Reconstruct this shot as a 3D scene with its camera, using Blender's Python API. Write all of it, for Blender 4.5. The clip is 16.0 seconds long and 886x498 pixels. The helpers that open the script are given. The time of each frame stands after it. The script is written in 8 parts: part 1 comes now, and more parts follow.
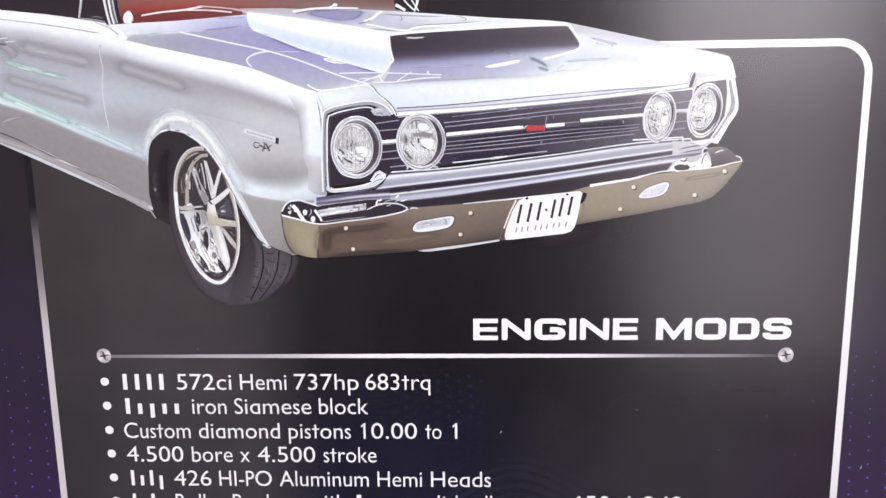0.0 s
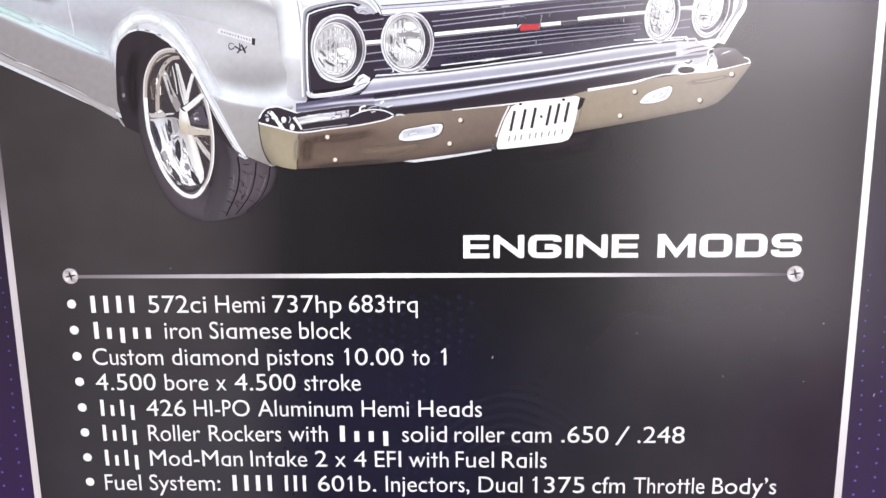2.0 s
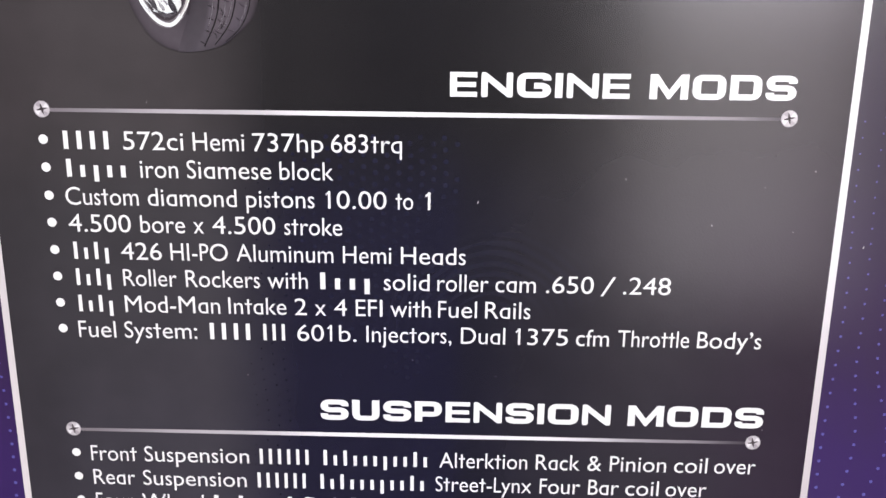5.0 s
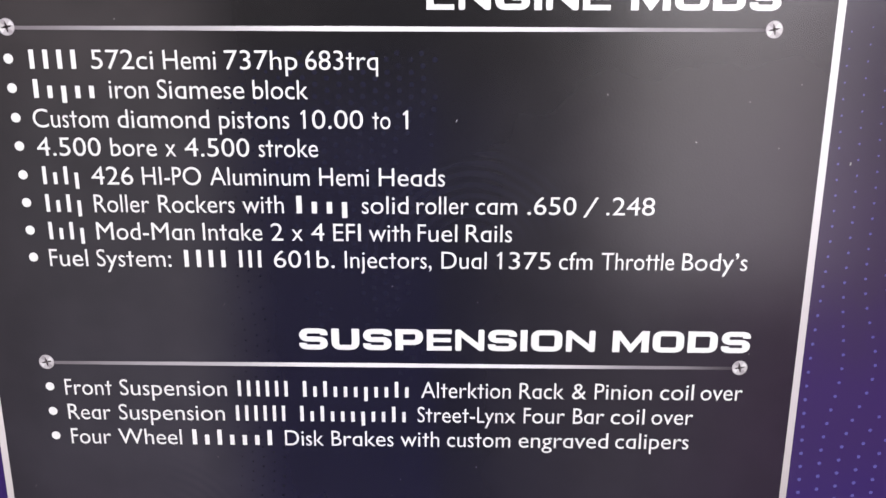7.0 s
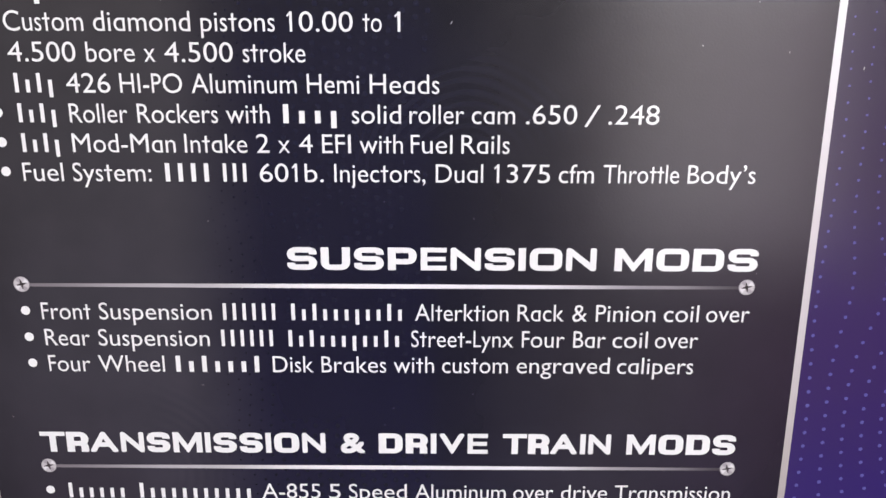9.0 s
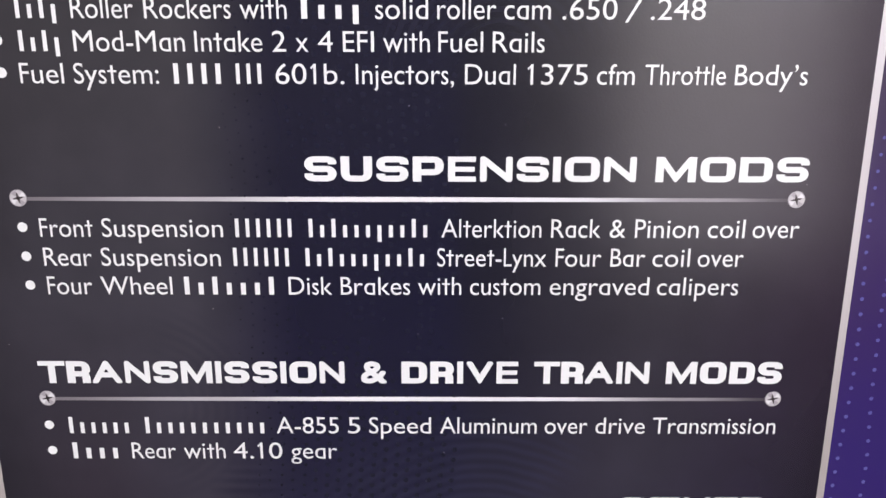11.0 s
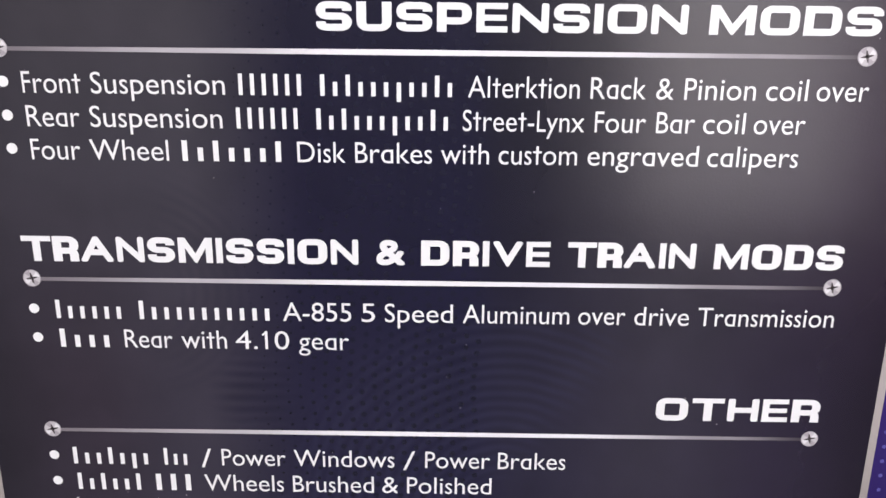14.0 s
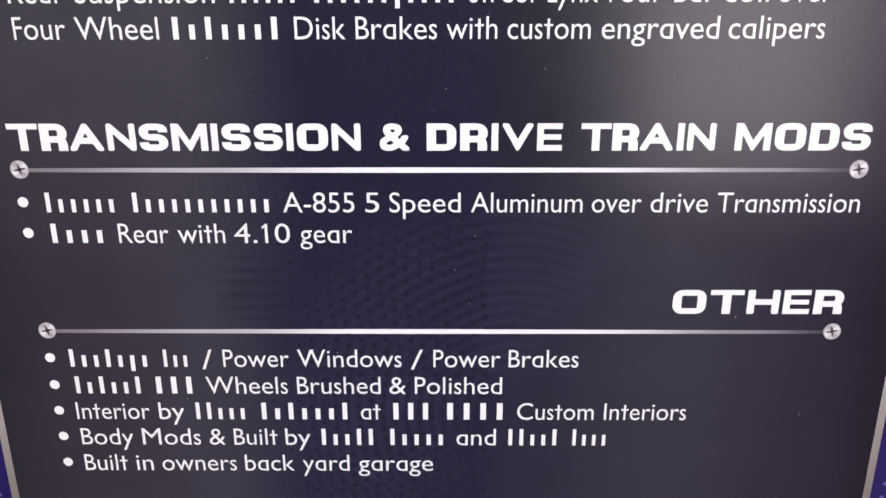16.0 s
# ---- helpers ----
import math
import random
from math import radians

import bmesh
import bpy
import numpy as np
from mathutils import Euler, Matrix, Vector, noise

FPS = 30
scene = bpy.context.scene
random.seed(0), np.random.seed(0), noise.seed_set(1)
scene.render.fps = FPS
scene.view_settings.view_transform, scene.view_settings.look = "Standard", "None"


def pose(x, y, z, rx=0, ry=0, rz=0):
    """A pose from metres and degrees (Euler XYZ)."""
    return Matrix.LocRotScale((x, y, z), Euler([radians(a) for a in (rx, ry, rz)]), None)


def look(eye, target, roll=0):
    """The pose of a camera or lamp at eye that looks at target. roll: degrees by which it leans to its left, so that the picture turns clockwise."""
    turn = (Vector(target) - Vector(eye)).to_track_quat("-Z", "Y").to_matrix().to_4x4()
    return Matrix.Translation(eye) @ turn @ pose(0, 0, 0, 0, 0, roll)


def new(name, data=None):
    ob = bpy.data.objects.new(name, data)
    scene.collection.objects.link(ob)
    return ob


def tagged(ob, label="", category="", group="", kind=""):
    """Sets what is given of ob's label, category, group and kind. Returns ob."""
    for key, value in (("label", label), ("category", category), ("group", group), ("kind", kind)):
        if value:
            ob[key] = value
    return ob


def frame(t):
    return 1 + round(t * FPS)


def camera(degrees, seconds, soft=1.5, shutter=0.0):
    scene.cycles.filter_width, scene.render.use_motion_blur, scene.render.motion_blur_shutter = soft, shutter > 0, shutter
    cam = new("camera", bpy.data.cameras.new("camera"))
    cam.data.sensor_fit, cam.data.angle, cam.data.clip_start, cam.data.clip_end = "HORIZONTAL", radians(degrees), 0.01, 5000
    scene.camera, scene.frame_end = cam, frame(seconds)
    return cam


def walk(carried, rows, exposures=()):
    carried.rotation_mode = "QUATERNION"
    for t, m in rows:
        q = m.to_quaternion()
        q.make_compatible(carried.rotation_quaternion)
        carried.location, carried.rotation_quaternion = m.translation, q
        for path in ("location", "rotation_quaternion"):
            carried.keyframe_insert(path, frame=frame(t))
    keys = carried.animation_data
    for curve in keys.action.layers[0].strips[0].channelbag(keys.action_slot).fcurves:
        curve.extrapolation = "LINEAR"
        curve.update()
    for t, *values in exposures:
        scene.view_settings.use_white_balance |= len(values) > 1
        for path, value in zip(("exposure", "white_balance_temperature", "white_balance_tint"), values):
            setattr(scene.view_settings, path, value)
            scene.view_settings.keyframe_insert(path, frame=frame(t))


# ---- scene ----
cam = camera(59.6, 16.0)
PATH = [
    (0, (0.0236, -0.5220, 1.5214), (-0.0515, 1.44, 1.1626), -0.76),
    (0.5, (0.0241, -0.5130, 1.5033), (-0.0474, 1.44, 1.1448), -1.18),
    (1, (0.0237, -0.5085, 1.4916), (-0.0505, 1.44, 1.1172), -1.14),
    (1.5, (0.0293, -0.5019, 1.4757), (-0.0434, 1.44, 1.1008), -1.25),
    (2, (0.0282, -0.4993, 1.4627), (-0.0397, 1.44, 1.0922), -0.63),
    (2.5, (0.0270, -0.4946, 1.4488), (-0.0357, 1.44, 1.0559), 0.16),
    (3, (0.0270, -0.4926, 1.4335), (-0.0343, 1.44, 1.0171), 0.55),
    (3.5, (0.0279, -0.4968, 1.4207), (-0.0230, 1.44, 0.9982), 0.67),
    (4, (0.0247, -0.4999, 1.4074), (-0.0177, 1.44, 0.9738), 0.77),
    (6.5, (0.0410, -0.5042, 1.3438), (0.0140, 1.44, 0.8639), 0.39),
    (7, (0.0409, -0.5020, 1.3322), (0.0175, 1.44, 0.8521), 0.23),
    (7.5, (0.0426, -0.5028, 1.3140), (0.0223, 1.44, 0.8365), 0.21),
    (8, (0.0389, -0.4965, 1.3046), (0.0207, 1.44, 0.8191), 0.21),
    (8.5, (0.0388, -0.4937, 1.2909), (0.0253, 1.44, 0.7876), 0.26),
    (9, (0.0402, -0.4910, 1.2786), (0.0340, 1.44, 0.7746), 0.20),
    (11.5, (0.0170, -0.4665, 1.2003), (0.0239, 1.44, 0.7126), 0.16),
    (12, (0.0189, -0.4616, 1.1880), (0.0198, 1.44, 0.7037), 0.15),
    (12.5, (0.0155, -0.4575, 1.1732), (0.0165, 1.44, 0.6856), 0.17),
    (13, (0.0109, -0.4534, 1.1593), (0.0086, 1.44, 0.6698), 0.30),
    (13.5, (0.0137, -0.4464, 1.1453), (0.0093, 1.44, 0.6388), 0.43),
    (14, (0.0095, -0.4422, 1.1343), (-0.0013, 1.44, 0.6138), 0.60),
    (14.5, (0.0069, -0.4399, 1.1218), (-0.0009, 1.44, 0.5800), 0.48),
    (15, (0.0084, -0.4385, 1.1134), (0.0022, 1.44, 0.5464), 0.29),
    (15.5, (0.0069, -0.4339, 1.1008), (-0.0105, 1.44, 0.5122), 0.04),
    (16, (0.0067, -0.4354, 1.0836), (-0.0088, 1.44, 0.4779), -0.12),
]
walk(cam, [(t, look(eye, target, roll)) for t, eye, target, roll in PATH],
     exposures=[(0.0, 0.08), (2.0, 0.33), (3.0, 0.36), (7.0, 0.25), (9.0, 0.16), (12.5, 0.19), (16.0, 0.32)])

# ---- light: daylight through a glazed door, two added ceiling lamps as fill ----
world = bpy.data.worlds.new("sky")
world.use_nodes = True
scene.world = world
sky = world.node_tree.nodes.new("ShaderNodeTexSky")
sky.sky_type, sky.sun_disc, sky.sun_elevation, sky.sun_rotation = "NISHITA", False, radians(35), radians(200)
background = world.node_tree.nodes["Background"]
background.inputs["Strength"].default_value = 0.1
world.node_tree.links.new(sky.outputs[0], background.inputs["Color"])


def area_lamp(name, m, wide, high, watts, colour):
    data = bpy.data.lights.new(name, "AREA")
    data.shape, data.size, data.size_y, data.energy, data.color = "RECTANGLE", wide, high, watts, colour
    ob = new(name, data)
    ob.matrix_world = m
    return ob


OPENING = (0.82, 1.94, 0.0, 2.50)  # x0, x1, z0, z1 of the glazed door in the south wall
TRANSOM = 1.60
SOUTH = -3.2
for low, high, watts in ((0.30, TRANSOM - 0.03, 13.3), (TRANSOM + 0.03, 2.45, 22.5)):
    middle = (low + high) / 2
    area_lamp("door_daylight", look((1.38, SOUTH + 0.02, middle), (1.38, 0, middle)), 1.02, high - low, watts, (1.0, 0.92, 0.99))
# fill from above, added to light the whole board evenly
for px in (-0.9, 0.9):
    area_lamp("ceiling_fill", pose(px, -1.55, 2.83), 1.15, 0.28, 52, (1.0, 0.965, 0.985))


# ---- materials ----
FOOT = 0.66  # height of the board's lower edge


def linear(c):
    return tuple((v / 255 / 12.92 if v < 10.3 else ((v / 255 + 0.055) / 1.055) ** 2.4) for v in c)


def material(name):
    mat = bpy.data.materials.new(name)
    mat.use_nodes = True
    nodes, links = mat.node_tree.nodes, mat.node_tree.links
    return mat, nodes, links, nodes["Principled BSDF"]


def math_node(nodes, links, kind, a, b=None, c=None):
    n = nodes.new("ShaderNodeMath")
    n.operation = kind
    for i, v in enumerate((a, b, c)):
        if v is None:
            continue
        if isinstance(v, (int, float)):
            n.inputs[i].default_value = v
        else:
            links.new(v, n.inputs[i])
    return n.outputs[0]


def laminate(nodes, links, shader):
    """The satin laminate over the whole print: fine pebbled grain and soft gloss."""
    place = nodes.new("ShaderNodeTexCoord")
    fine, broad = nodes.new("ShaderNodeTexNoise"), nodes.new("ShaderNodeTexNoise")
    fine.inputs["Scale"].default_value, fine.inputs["Detail"].default_value = 640, 3
    broad.inputs["Scale"].default_value, broad.inputs["Detail"].default_value = 26, 2
    for n in (fine, broad):
        links.new(place.outputs["Object"], n.inputs["Vector"])
    relief = nodes.new("ShaderNodeBump")
    relief.inputs["Strength"].default_value, relief.inputs["Distance"].default_value = 0.095, 0.0005
    links.new(fine.outputs["Fac"], relief.inputs["Height"])
    links.new(relief.outputs[0], shader.inputs["Normal"])
    rough = math_node(nodes, links, "MULTIPLY_ADD", broad.outputs["Fac"], 0.06, 0.175)
    links.new(rough, shader.inputs["Roughness"])
    return place, fine, broad


INKS = {}


def ink(name, colour):
    """Printed ink of one colour under the laminate."""
    if name in INKS:
        return INKS[name]
    mat, nodes, links, shader = material(name + "_ink")
    place, fine, broad = laminate(nodes, links, shader)
    base = [0.8 * v for v in linear(colour)]
    mix = nodes.new("ShaderNodeMix")
    mix.data_type = "RGBA"
    mix.inputs["A"].default_value = (*[v * 0.94 for v in base], 1)
    mix.inputs["B"].default_value = (*[min(1, v * 1.05) for v in base], 1)
    links.new(broad.outputs["Fac"], mix.inputs["Factor"])
    links.new(mix.outputs["Result"], shader.inputs["Base Color"])
    INKS[name] = mat
    return mat


def ramp(nodes, links, value, stops):
    r = nodes.new("ShaderNodeValToRGB")
    r.color_ramp.interpolation = "EASE"
    for i, (at, colour) in enumerate(stops):
        e = r.color_ramp.elements[i] if i < 2 else r.color_ramp.elements.new(at)
        e.position = at
        e.color = (*colour, 1)
    links.new(value, r.inputs["Fac"])
    return r.outputs["Color"]


def panel_print():
    """Near-black panel print: charcoal, a navy dotted field in the middle, a plum tint to the sides, faint wavy rings;
    a pale reflection at the left is coloured in too.
    """
    mat, nodes, links, shader = material("charcoal_panel_print")
    place, fine, broad = laminate(nodes, links, shader)
    split = nodes.new("ShaderNodeSeparateXYZ")
    links.new(place.outputs["Object"], split.inputs[0])
    across = math_node(nodes, links, "MULTIPLY_ADD", split.outputs["X"], 1 / 0.57, 0.5)
    # the stops at 0.12 and 0.24 hold a soft upright reflection as colour
    tone = ramp(nodes, links, across, [(0.0, (0.034, 0.031, 0.034)), (1.0, (0.022, 0.013, 0.024)), (0.12, (0.043, 0.040, 0.044)), (0.24, (0.045, 0.042, 0.047)),
                                       (0.38, (0.010, 0.0092, 0.023)), (0.535, (0.008, 0.0075, 0.022)), (0.575, (0.009, 0.0085, 0.017)), (0.66, (0.0175, 0.016, 0.022)),
                                       (0.76, (0.024, 0.021, 0.026))])
    # upper panel, without navy; its pale left stops are reflected light in the base colour
    plainer = ramp(nodes, links, across, [(0.0, (0.043, 0.037, 0.040)), (1.0, (0.018, 0.012, 0.018)), (0.15, (0.054, 0.048, 0.051)), (0.23, (0.051, 0.045, 0.048)), (0.36, (0.012, 0.011, 0.013)), (0.5, (0.006, 0.0055, 0.008)), (0.75, (0.012, 0.0108, 0.0125))])
    above = nodes.new("ShaderNodeMapRange")
    above.interpolation_type = "SMOOTHSTEP"
    above.inputs["From Min"].default_value, above.inputs["From Max"].default_value = 1.27 - FOOT, 1.36 - FOOT
    links.new(split.outputs["Z"], above.inputs["Value"])
    upper = nodes.new("ShaderNodeMix")
    upper.data_type = "RGBA"
    links.new(above.outputs["Result"], upper.inputs["Factor"])
    links.new(tone, upper.inputs["A"])
    links.new(plainer, upper.inputs["B"])
    # lower panel; the painted reflection at the left goes on, dimmer
    deep = ramp(nodes, links, across, [(0.0, (0.019, 0.017, 0.019)), (1.0, (0.008, 0.005, 0.011)), (0.12, (0.032, 0.026, 0.030)), (0.24, (0.037, 0.0335, 0.039)),
                                       (0.38, (0.014, 0.013, 0.028)), (0.53, (0.012, 0.0115, 0.026)), (0.60, (0.017, 0.0158, 0.026)), (0.74, (0.025, 0.022, 0.030)), (0.9, (0.015, 0.0105, 0.021))])
    below = nodes.new("ShaderNodeMapRange")
    below.interpolation_type = "SMOOTHSTEP"
    below.inputs["From Min"].default_value, below.inputs["From Max"].default_value = 1.08 - FOOT, 0.90 - FOOT
    links.new(split.outputs["Z"], below.inputs["Value"])
    under = nodes.new("ShaderNodeMix")
    under.data_type = "RGBA"
    links.new(below.outputs["Result"], under.inputs["Factor"])
    links.new(upper.outputs["Result"], under.inputs["A"])
    links.new(deep, under.inputs["B"])
    tint = under.outputs["Result"]
    # wavy lines of the background print: two bent like a thumb print, one a short stack of ripples
    def eased(value, low, high):
        n = nodes.new("ShaderNodeMapRange")
        n.interpolation_type = "SMOOTHSTEP"
        n.inputs["From Min"].default_value, n.inputs["From Max"].default_value = low, high
        links.new(value, n.inputs["Value"])
        return n.outputs["Result"]

    pale, navy = (0.024, 0.024, 0.042, 1), (0.011, 0.011, 0.022, 1)
    for centre, kind, scale, rim, lean, strong, colour in (((0.047, 0.833), "RINGS", 42, (0.02, 0.03, 0.12, 0.155), (-0.8, 0.6), 0.52, pale),
                                                           ((0.055, 1.20), "RINGS", 46, (0.015, 0.03, 0.06, 0.085), (-0.2, 0.98), 0.34, pale),
                                                           ((-0.107, 0.918), "BANDS", 42, (-1, 0, 0.012, 0.036), None, 0.5, navy),
                                                           ((-0.175, 0.985), "RINGS", 44, (0.015, 0.03, 0.06, 0.08), (1, 0), 0.13, navy)):
        shift = nodes.new("ShaderNodeVectorMath")
        shift.operation = "SUBTRACT"
        shift.inputs[1].default_value = (centre[0], 0, centre[1] - FOOT)
        links.new(place.outputs["Object"], shift.inputs[0])
        lines = nodes.new("ShaderNodeTexWave")
        lines.wave_type, lines.rings_direction, lines.bands_direction = kind, "Y", "Z"
        lines.inputs["Scale"].default_value, lines.inputs["Distortion"].default_value = scale, 3.0
        lines.inputs["Detail"].default_value, lines.inputs["Detail Scale"].default_value = 1.0, 0.5
        links.new(shift.outputs[0], lines.inputs["Vector"])
        far = nodes.new("ShaderNodeVectorMath")
        far.operation = "LENGTH"
        links.new(shift.outputs[0], far.inputs[0])
        cover = math_node(nodes, links, "MULTIPLY", eased(far.outputs["Value"], rim[0], rim[1]), eased(far.outputs["Value"], rim[3], rim[2]))
        if lean:
            aside = nodes.new("ShaderNodeVectorMath")
            aside.operation = "DOT_PRODUCT"
            aside.inputs[1].default_value = (lean[0], 0, lean[1])
            links.new(shift.outputs[0], aside.inputs[0])
            cover = math_node(nodes, links, "MULTIPLY", cover, eased(aside.outputs["Value"], 0.0, 0.035))
        faint = math_node(nodes, links, "MULTIPLY", math_node(nodes, links, "MULTIPLY", lines.outputs["Fac"], cover), strong)
        mix = nodes.new("ShaderNodeMix")
        mix.data_type = "RGBA"
        mix.inputs["B"].default_value = colour
        links.new(faint, mix.inputs["Factor"])
        links.new(tint, mix.inputs["A"])
        tint = mix.outputs["Result"]
    blotch = nodes.new("ShaderNodeMix")
    blotch.data_type, blotch.blend_type = "RGBA", "MULTIPLY"
    blotch.inputs["Factor"].default_value = 0.35
    links.new(mix.outputs["Result"], blotch.inputs["A"])
    links.new(broad.outputs["Fac"], blotch.inputs["B"])
    lower = nodes.new("ShaderNodeMix")
    lower.data_type, lower.blend_type = "RGBA", "MULTIPLY"
    lower.inputs["Factor"].default_value = 1.0
    links.new(blotch.outputs["Result"], lower.inputs["A"])
    links.new(ramp(nodes, links, split.outputs["Z"], [(0.1, (0.57, 0.555, 0.74)), (0.75, (0.5, 0.5, 0.5))]), lower.inputs["B"])
    twice = nodes.new("ShaderNodeVectorMath")
    twice.operation = "SCALE"
    twice.inputs["Scale"].default_value = 2.0
    links.new(lower.outputs["Result"], twice.inputs[0])
    links.new(twice.outputs[0], shader.inputs["Base Color"])
    return mat


def surround_print():
    """Print outside the white line: dark slate at the top, plum, then deep violet-blue lower down."""
    mat, nodes, links, shader = material("violet_surround_print")
    place, fine, broad = laminate(nodes, links, shader)
    split = nodes.new("ShaderNodeSeparateXYZ")
    links.new(place.outputs["Object"], split.inputs[0])
    height = math_node(nodes, links, "MULTIPLY_ADD", broad.outputs["Fac"], 0.05, split.outputs["Z"])
    tone = ramp(nodes, links, height, [(0.0, (0.006, 0.004, 0.03)), (1.0, (0.014, 0.012, 0.015)), (0.15, (0.014, 0.0065, 0.075)), (0.30, (0.025, 0.011, 0.115)),
                                       (0.46, (0.034, 0.015, 0.088)), (0.58, (0.031, 0.0165, 0.052)), (0.70, (0.024, 0.016, 0.035)), (0.84, (0.018, 0.015, 0.019))])
    links.new(tone, shader.inputs["Base Color"])
    return mat


def plain(name, colour, rough=0.8, scale=12, depth=0.15, metal=0.0):
    mat, nodes, links, shader = material(name)
    place = nodes.new("ShaderNodeTexCoord")
    noise_a, noise_b = nodes.new("ShaderNodeTexNoise"), nodes.new("ShaderNodeTexNoise")
    for n, k in ((noise_a, scale), (noise_b, scale * 14)):
        n.inputs["Scale"].default_value, n.inputs["Detail"].default_value = k, 4
        links.new(place.outputs["Object"], n.inputs["Vector"])
    mix = nodes.new("ShaderNodeMix")
    mix.data_type = "RGBA"
    mix.inputs["A"].default_value = (*[v * 0.85 for v in colour], 1)
    mix.inputs["B"].default_value = (*[min(1, v * 1.1) for v in colour], 1)
    links.new(noise_a.outputs["Fac"], mix.inputs["Factor"])
    links.new(mix.outputs["Result"], shader.inputs["Base Color"])
    relief = nodes.new("ShaderNodeBump")
    relief.inputs["Strength"].default_value, relief.inputs["Distance"].default_value = depth, 0.004
    links.new(noise_b.outputs["Fac"], relief.inputs["Height"])
    links.new(relief.outputs[0], shader.inputs["Normal"])
    shader.inputs["Roughness"].default_value, shader.inputs["Metallic"].default_value = rough, metal
    return mat


def glowing(name, colour, strength):
    mat, nodes, links, shader = material(name)
    shader.inputs["Base Color"].default_value = (*colour, 1)
    shader.inputs["Emission Color"].default_value = (*colour, 1)
    shader.inputs["Emission Strength"].default_value = strength
    return mat


WALL, CEILING = plain("wall_paint", (0.25, 0.244, 0.24), 0.85), plain("ceiling_paint", (0.75, 0.75, 0.74), 0.9)
FLOOR = plain("polished_concrete", (0.09, 0.087, 0.085), 0.45, 3)
BOARD_EDGE = plain("foam_board", (0.04, 0.04, 0.045), 0.6, 40)
FRAME_PAINT = plain("white_frame_paint", (0.75, 0.75, 0.74), 0.4, 20, 0.03)
LAMP_METAL, DIFFUSER = plain("lamp_housing", (0.7, 0.7, 0.7), 0.4, 20, 0.02), glowing("lamp_diffuser", (1.0, 0.97, 0.96), 1.5)
TEXT_WHITE = ink("white", (250, 250, 252))


def graded_line(name, stops, axis, low, high):
    """White printed line whose tone changes along its length."""
    mat, nodes, links, shader = material(name)
    place, fine, broad = laminate(nodes, links, shader)
    split = nodes.new("ShaderNodeSeparateXYZ")
    links.new(place.outputs["Object"], split.inputs[0])
    along = nodes.new("ShaderNodeMapRange")
    along.inputs["From Min"].default_value, along.inputs["From Max"].default_value = low, high
    links.new(split.outputs[axis], along.inputs["Value"])
    links.new(ramp(nodes, links, along.outputs["Result"], [(a, [0.8 * v for v in linear(c)]) for a, c in stops]), shader.inputs["Base Color"])
    return mat


RULE_INK = graded_line("rule_ink", [(0.0, (128, 122, 128)), (1.0, (70, 64, 72)), (0.22, (190, 186, 192)), (0.42, (250, 248, 252)), (0.68, (245, 243, 250)), (0.88, (150, 145, 152))], "X", -0.24, 0.24)
BORDER_INK = graded_line("border_ink", [(0.0, (120, 112, 105)), (1.0, (250, 250, 252)), (0.25, (180, 172, 170)), (0.5, (215, 208, 212)), (0.7, (240, 238, 242))], "Z", 0.06, 0.9)
BORDER_LEFT_INK = graded_line("border_fading_ink", [(0.0, (120, 112, 105)), (1.0, (30, 28, 34)), (0.25, (180, 172, 170)), (0.5, (225, 218, 220)), (0.86, (205, 200, 204)), (0.95, (120, 114, 118))], "Z", 0.06, 0.80)


# ---- helpers for meshes ----
def part(name, bm, mats, parent, label=""):
    mesh = bpy.data.meshes.new(name)
    bm.to_mesh(mesh)
    bm.free()
    for m in mats if isinstance(mats, (list, tuple)) else [mats]:
        mesh.materials.append(m)
    ob = new(name, mesh)
    ob.parent = parent
    return tagged(ob, label)


def box(bm, x0, x1, y0, y1, z0, z1, bevel=0.0):
    made = bmesh.ops.create_cube(bm, size=1)["verts"]
    for v in made:
        v.co = ((x0 + x1) / 2 + v.co.x * (x1 - x0), (y0 + y1) / 2 + v.co.y * (y1 - y0), (z0 + z1) / 2 + v.co.z * (z1 - z0))
    if bevel:
        edges = {e for v in made for e in v.link_edges}
        bmesh.ops.bevel(bm, geom=list(edges), offset=bevel, segments=2, affect="EDGES")


def setting(name, boxes, mat, label, category, bevel=0.0):
    bm = bmesh.new()
    for b in boxes:
        box(bm, *b, bevel)
    return tagged(part(name, bm, mat, None), label, category, kind="structure")


# ---- the room round the board ----
EAST, WEST, TALL = 2.6, -2.4, 2.9
wx0, wx1, wz0, wz1 = OPENING
setting("floor", [(WEST - 0.15, EAST + 0.15, SOUTH - 0.15, 0.162, -0.15, 0)], FLOOR, "grey polished concrete floor of the hall", "floor")
setting("ceiling", [(WEST - 0.15, EAST + 0.15, SOUTH - 0.15, 0.162, TALL, TALL + 0.12)], CEILING, "plain white painted ceiling", "ceiling")
setting("wall_north", [(WEST, EAST, 0.012, 0.162, 0, TALL)], WALL, "plain grey painted wall behind the board", "wall")
setting("wall_east", [(EAST, EAST + 0.15, SOUTH - 0.15, 0.162, 0, TALL)], WALL, "plain grey painted side wall", "wall")
setting("wall_west", [(WEST - 0.15, WEST, SOUTH - 0.15, 0.162, 0, TALL)], WALL, "plain grey painted side wall", "wall")
setting("wall_south", [(WEST, wx0, SOUTH - 0.15, SOUTH, 0, TALL), (wx1, EAST, SOUTH - 0.15, SOUTH, 0, TALL),
                       (wx0, wx1, SOUTH - 0.15, SOUTH, wz1, TALL)], WALL, "plain grey painted wall with a glazed door", "wall")
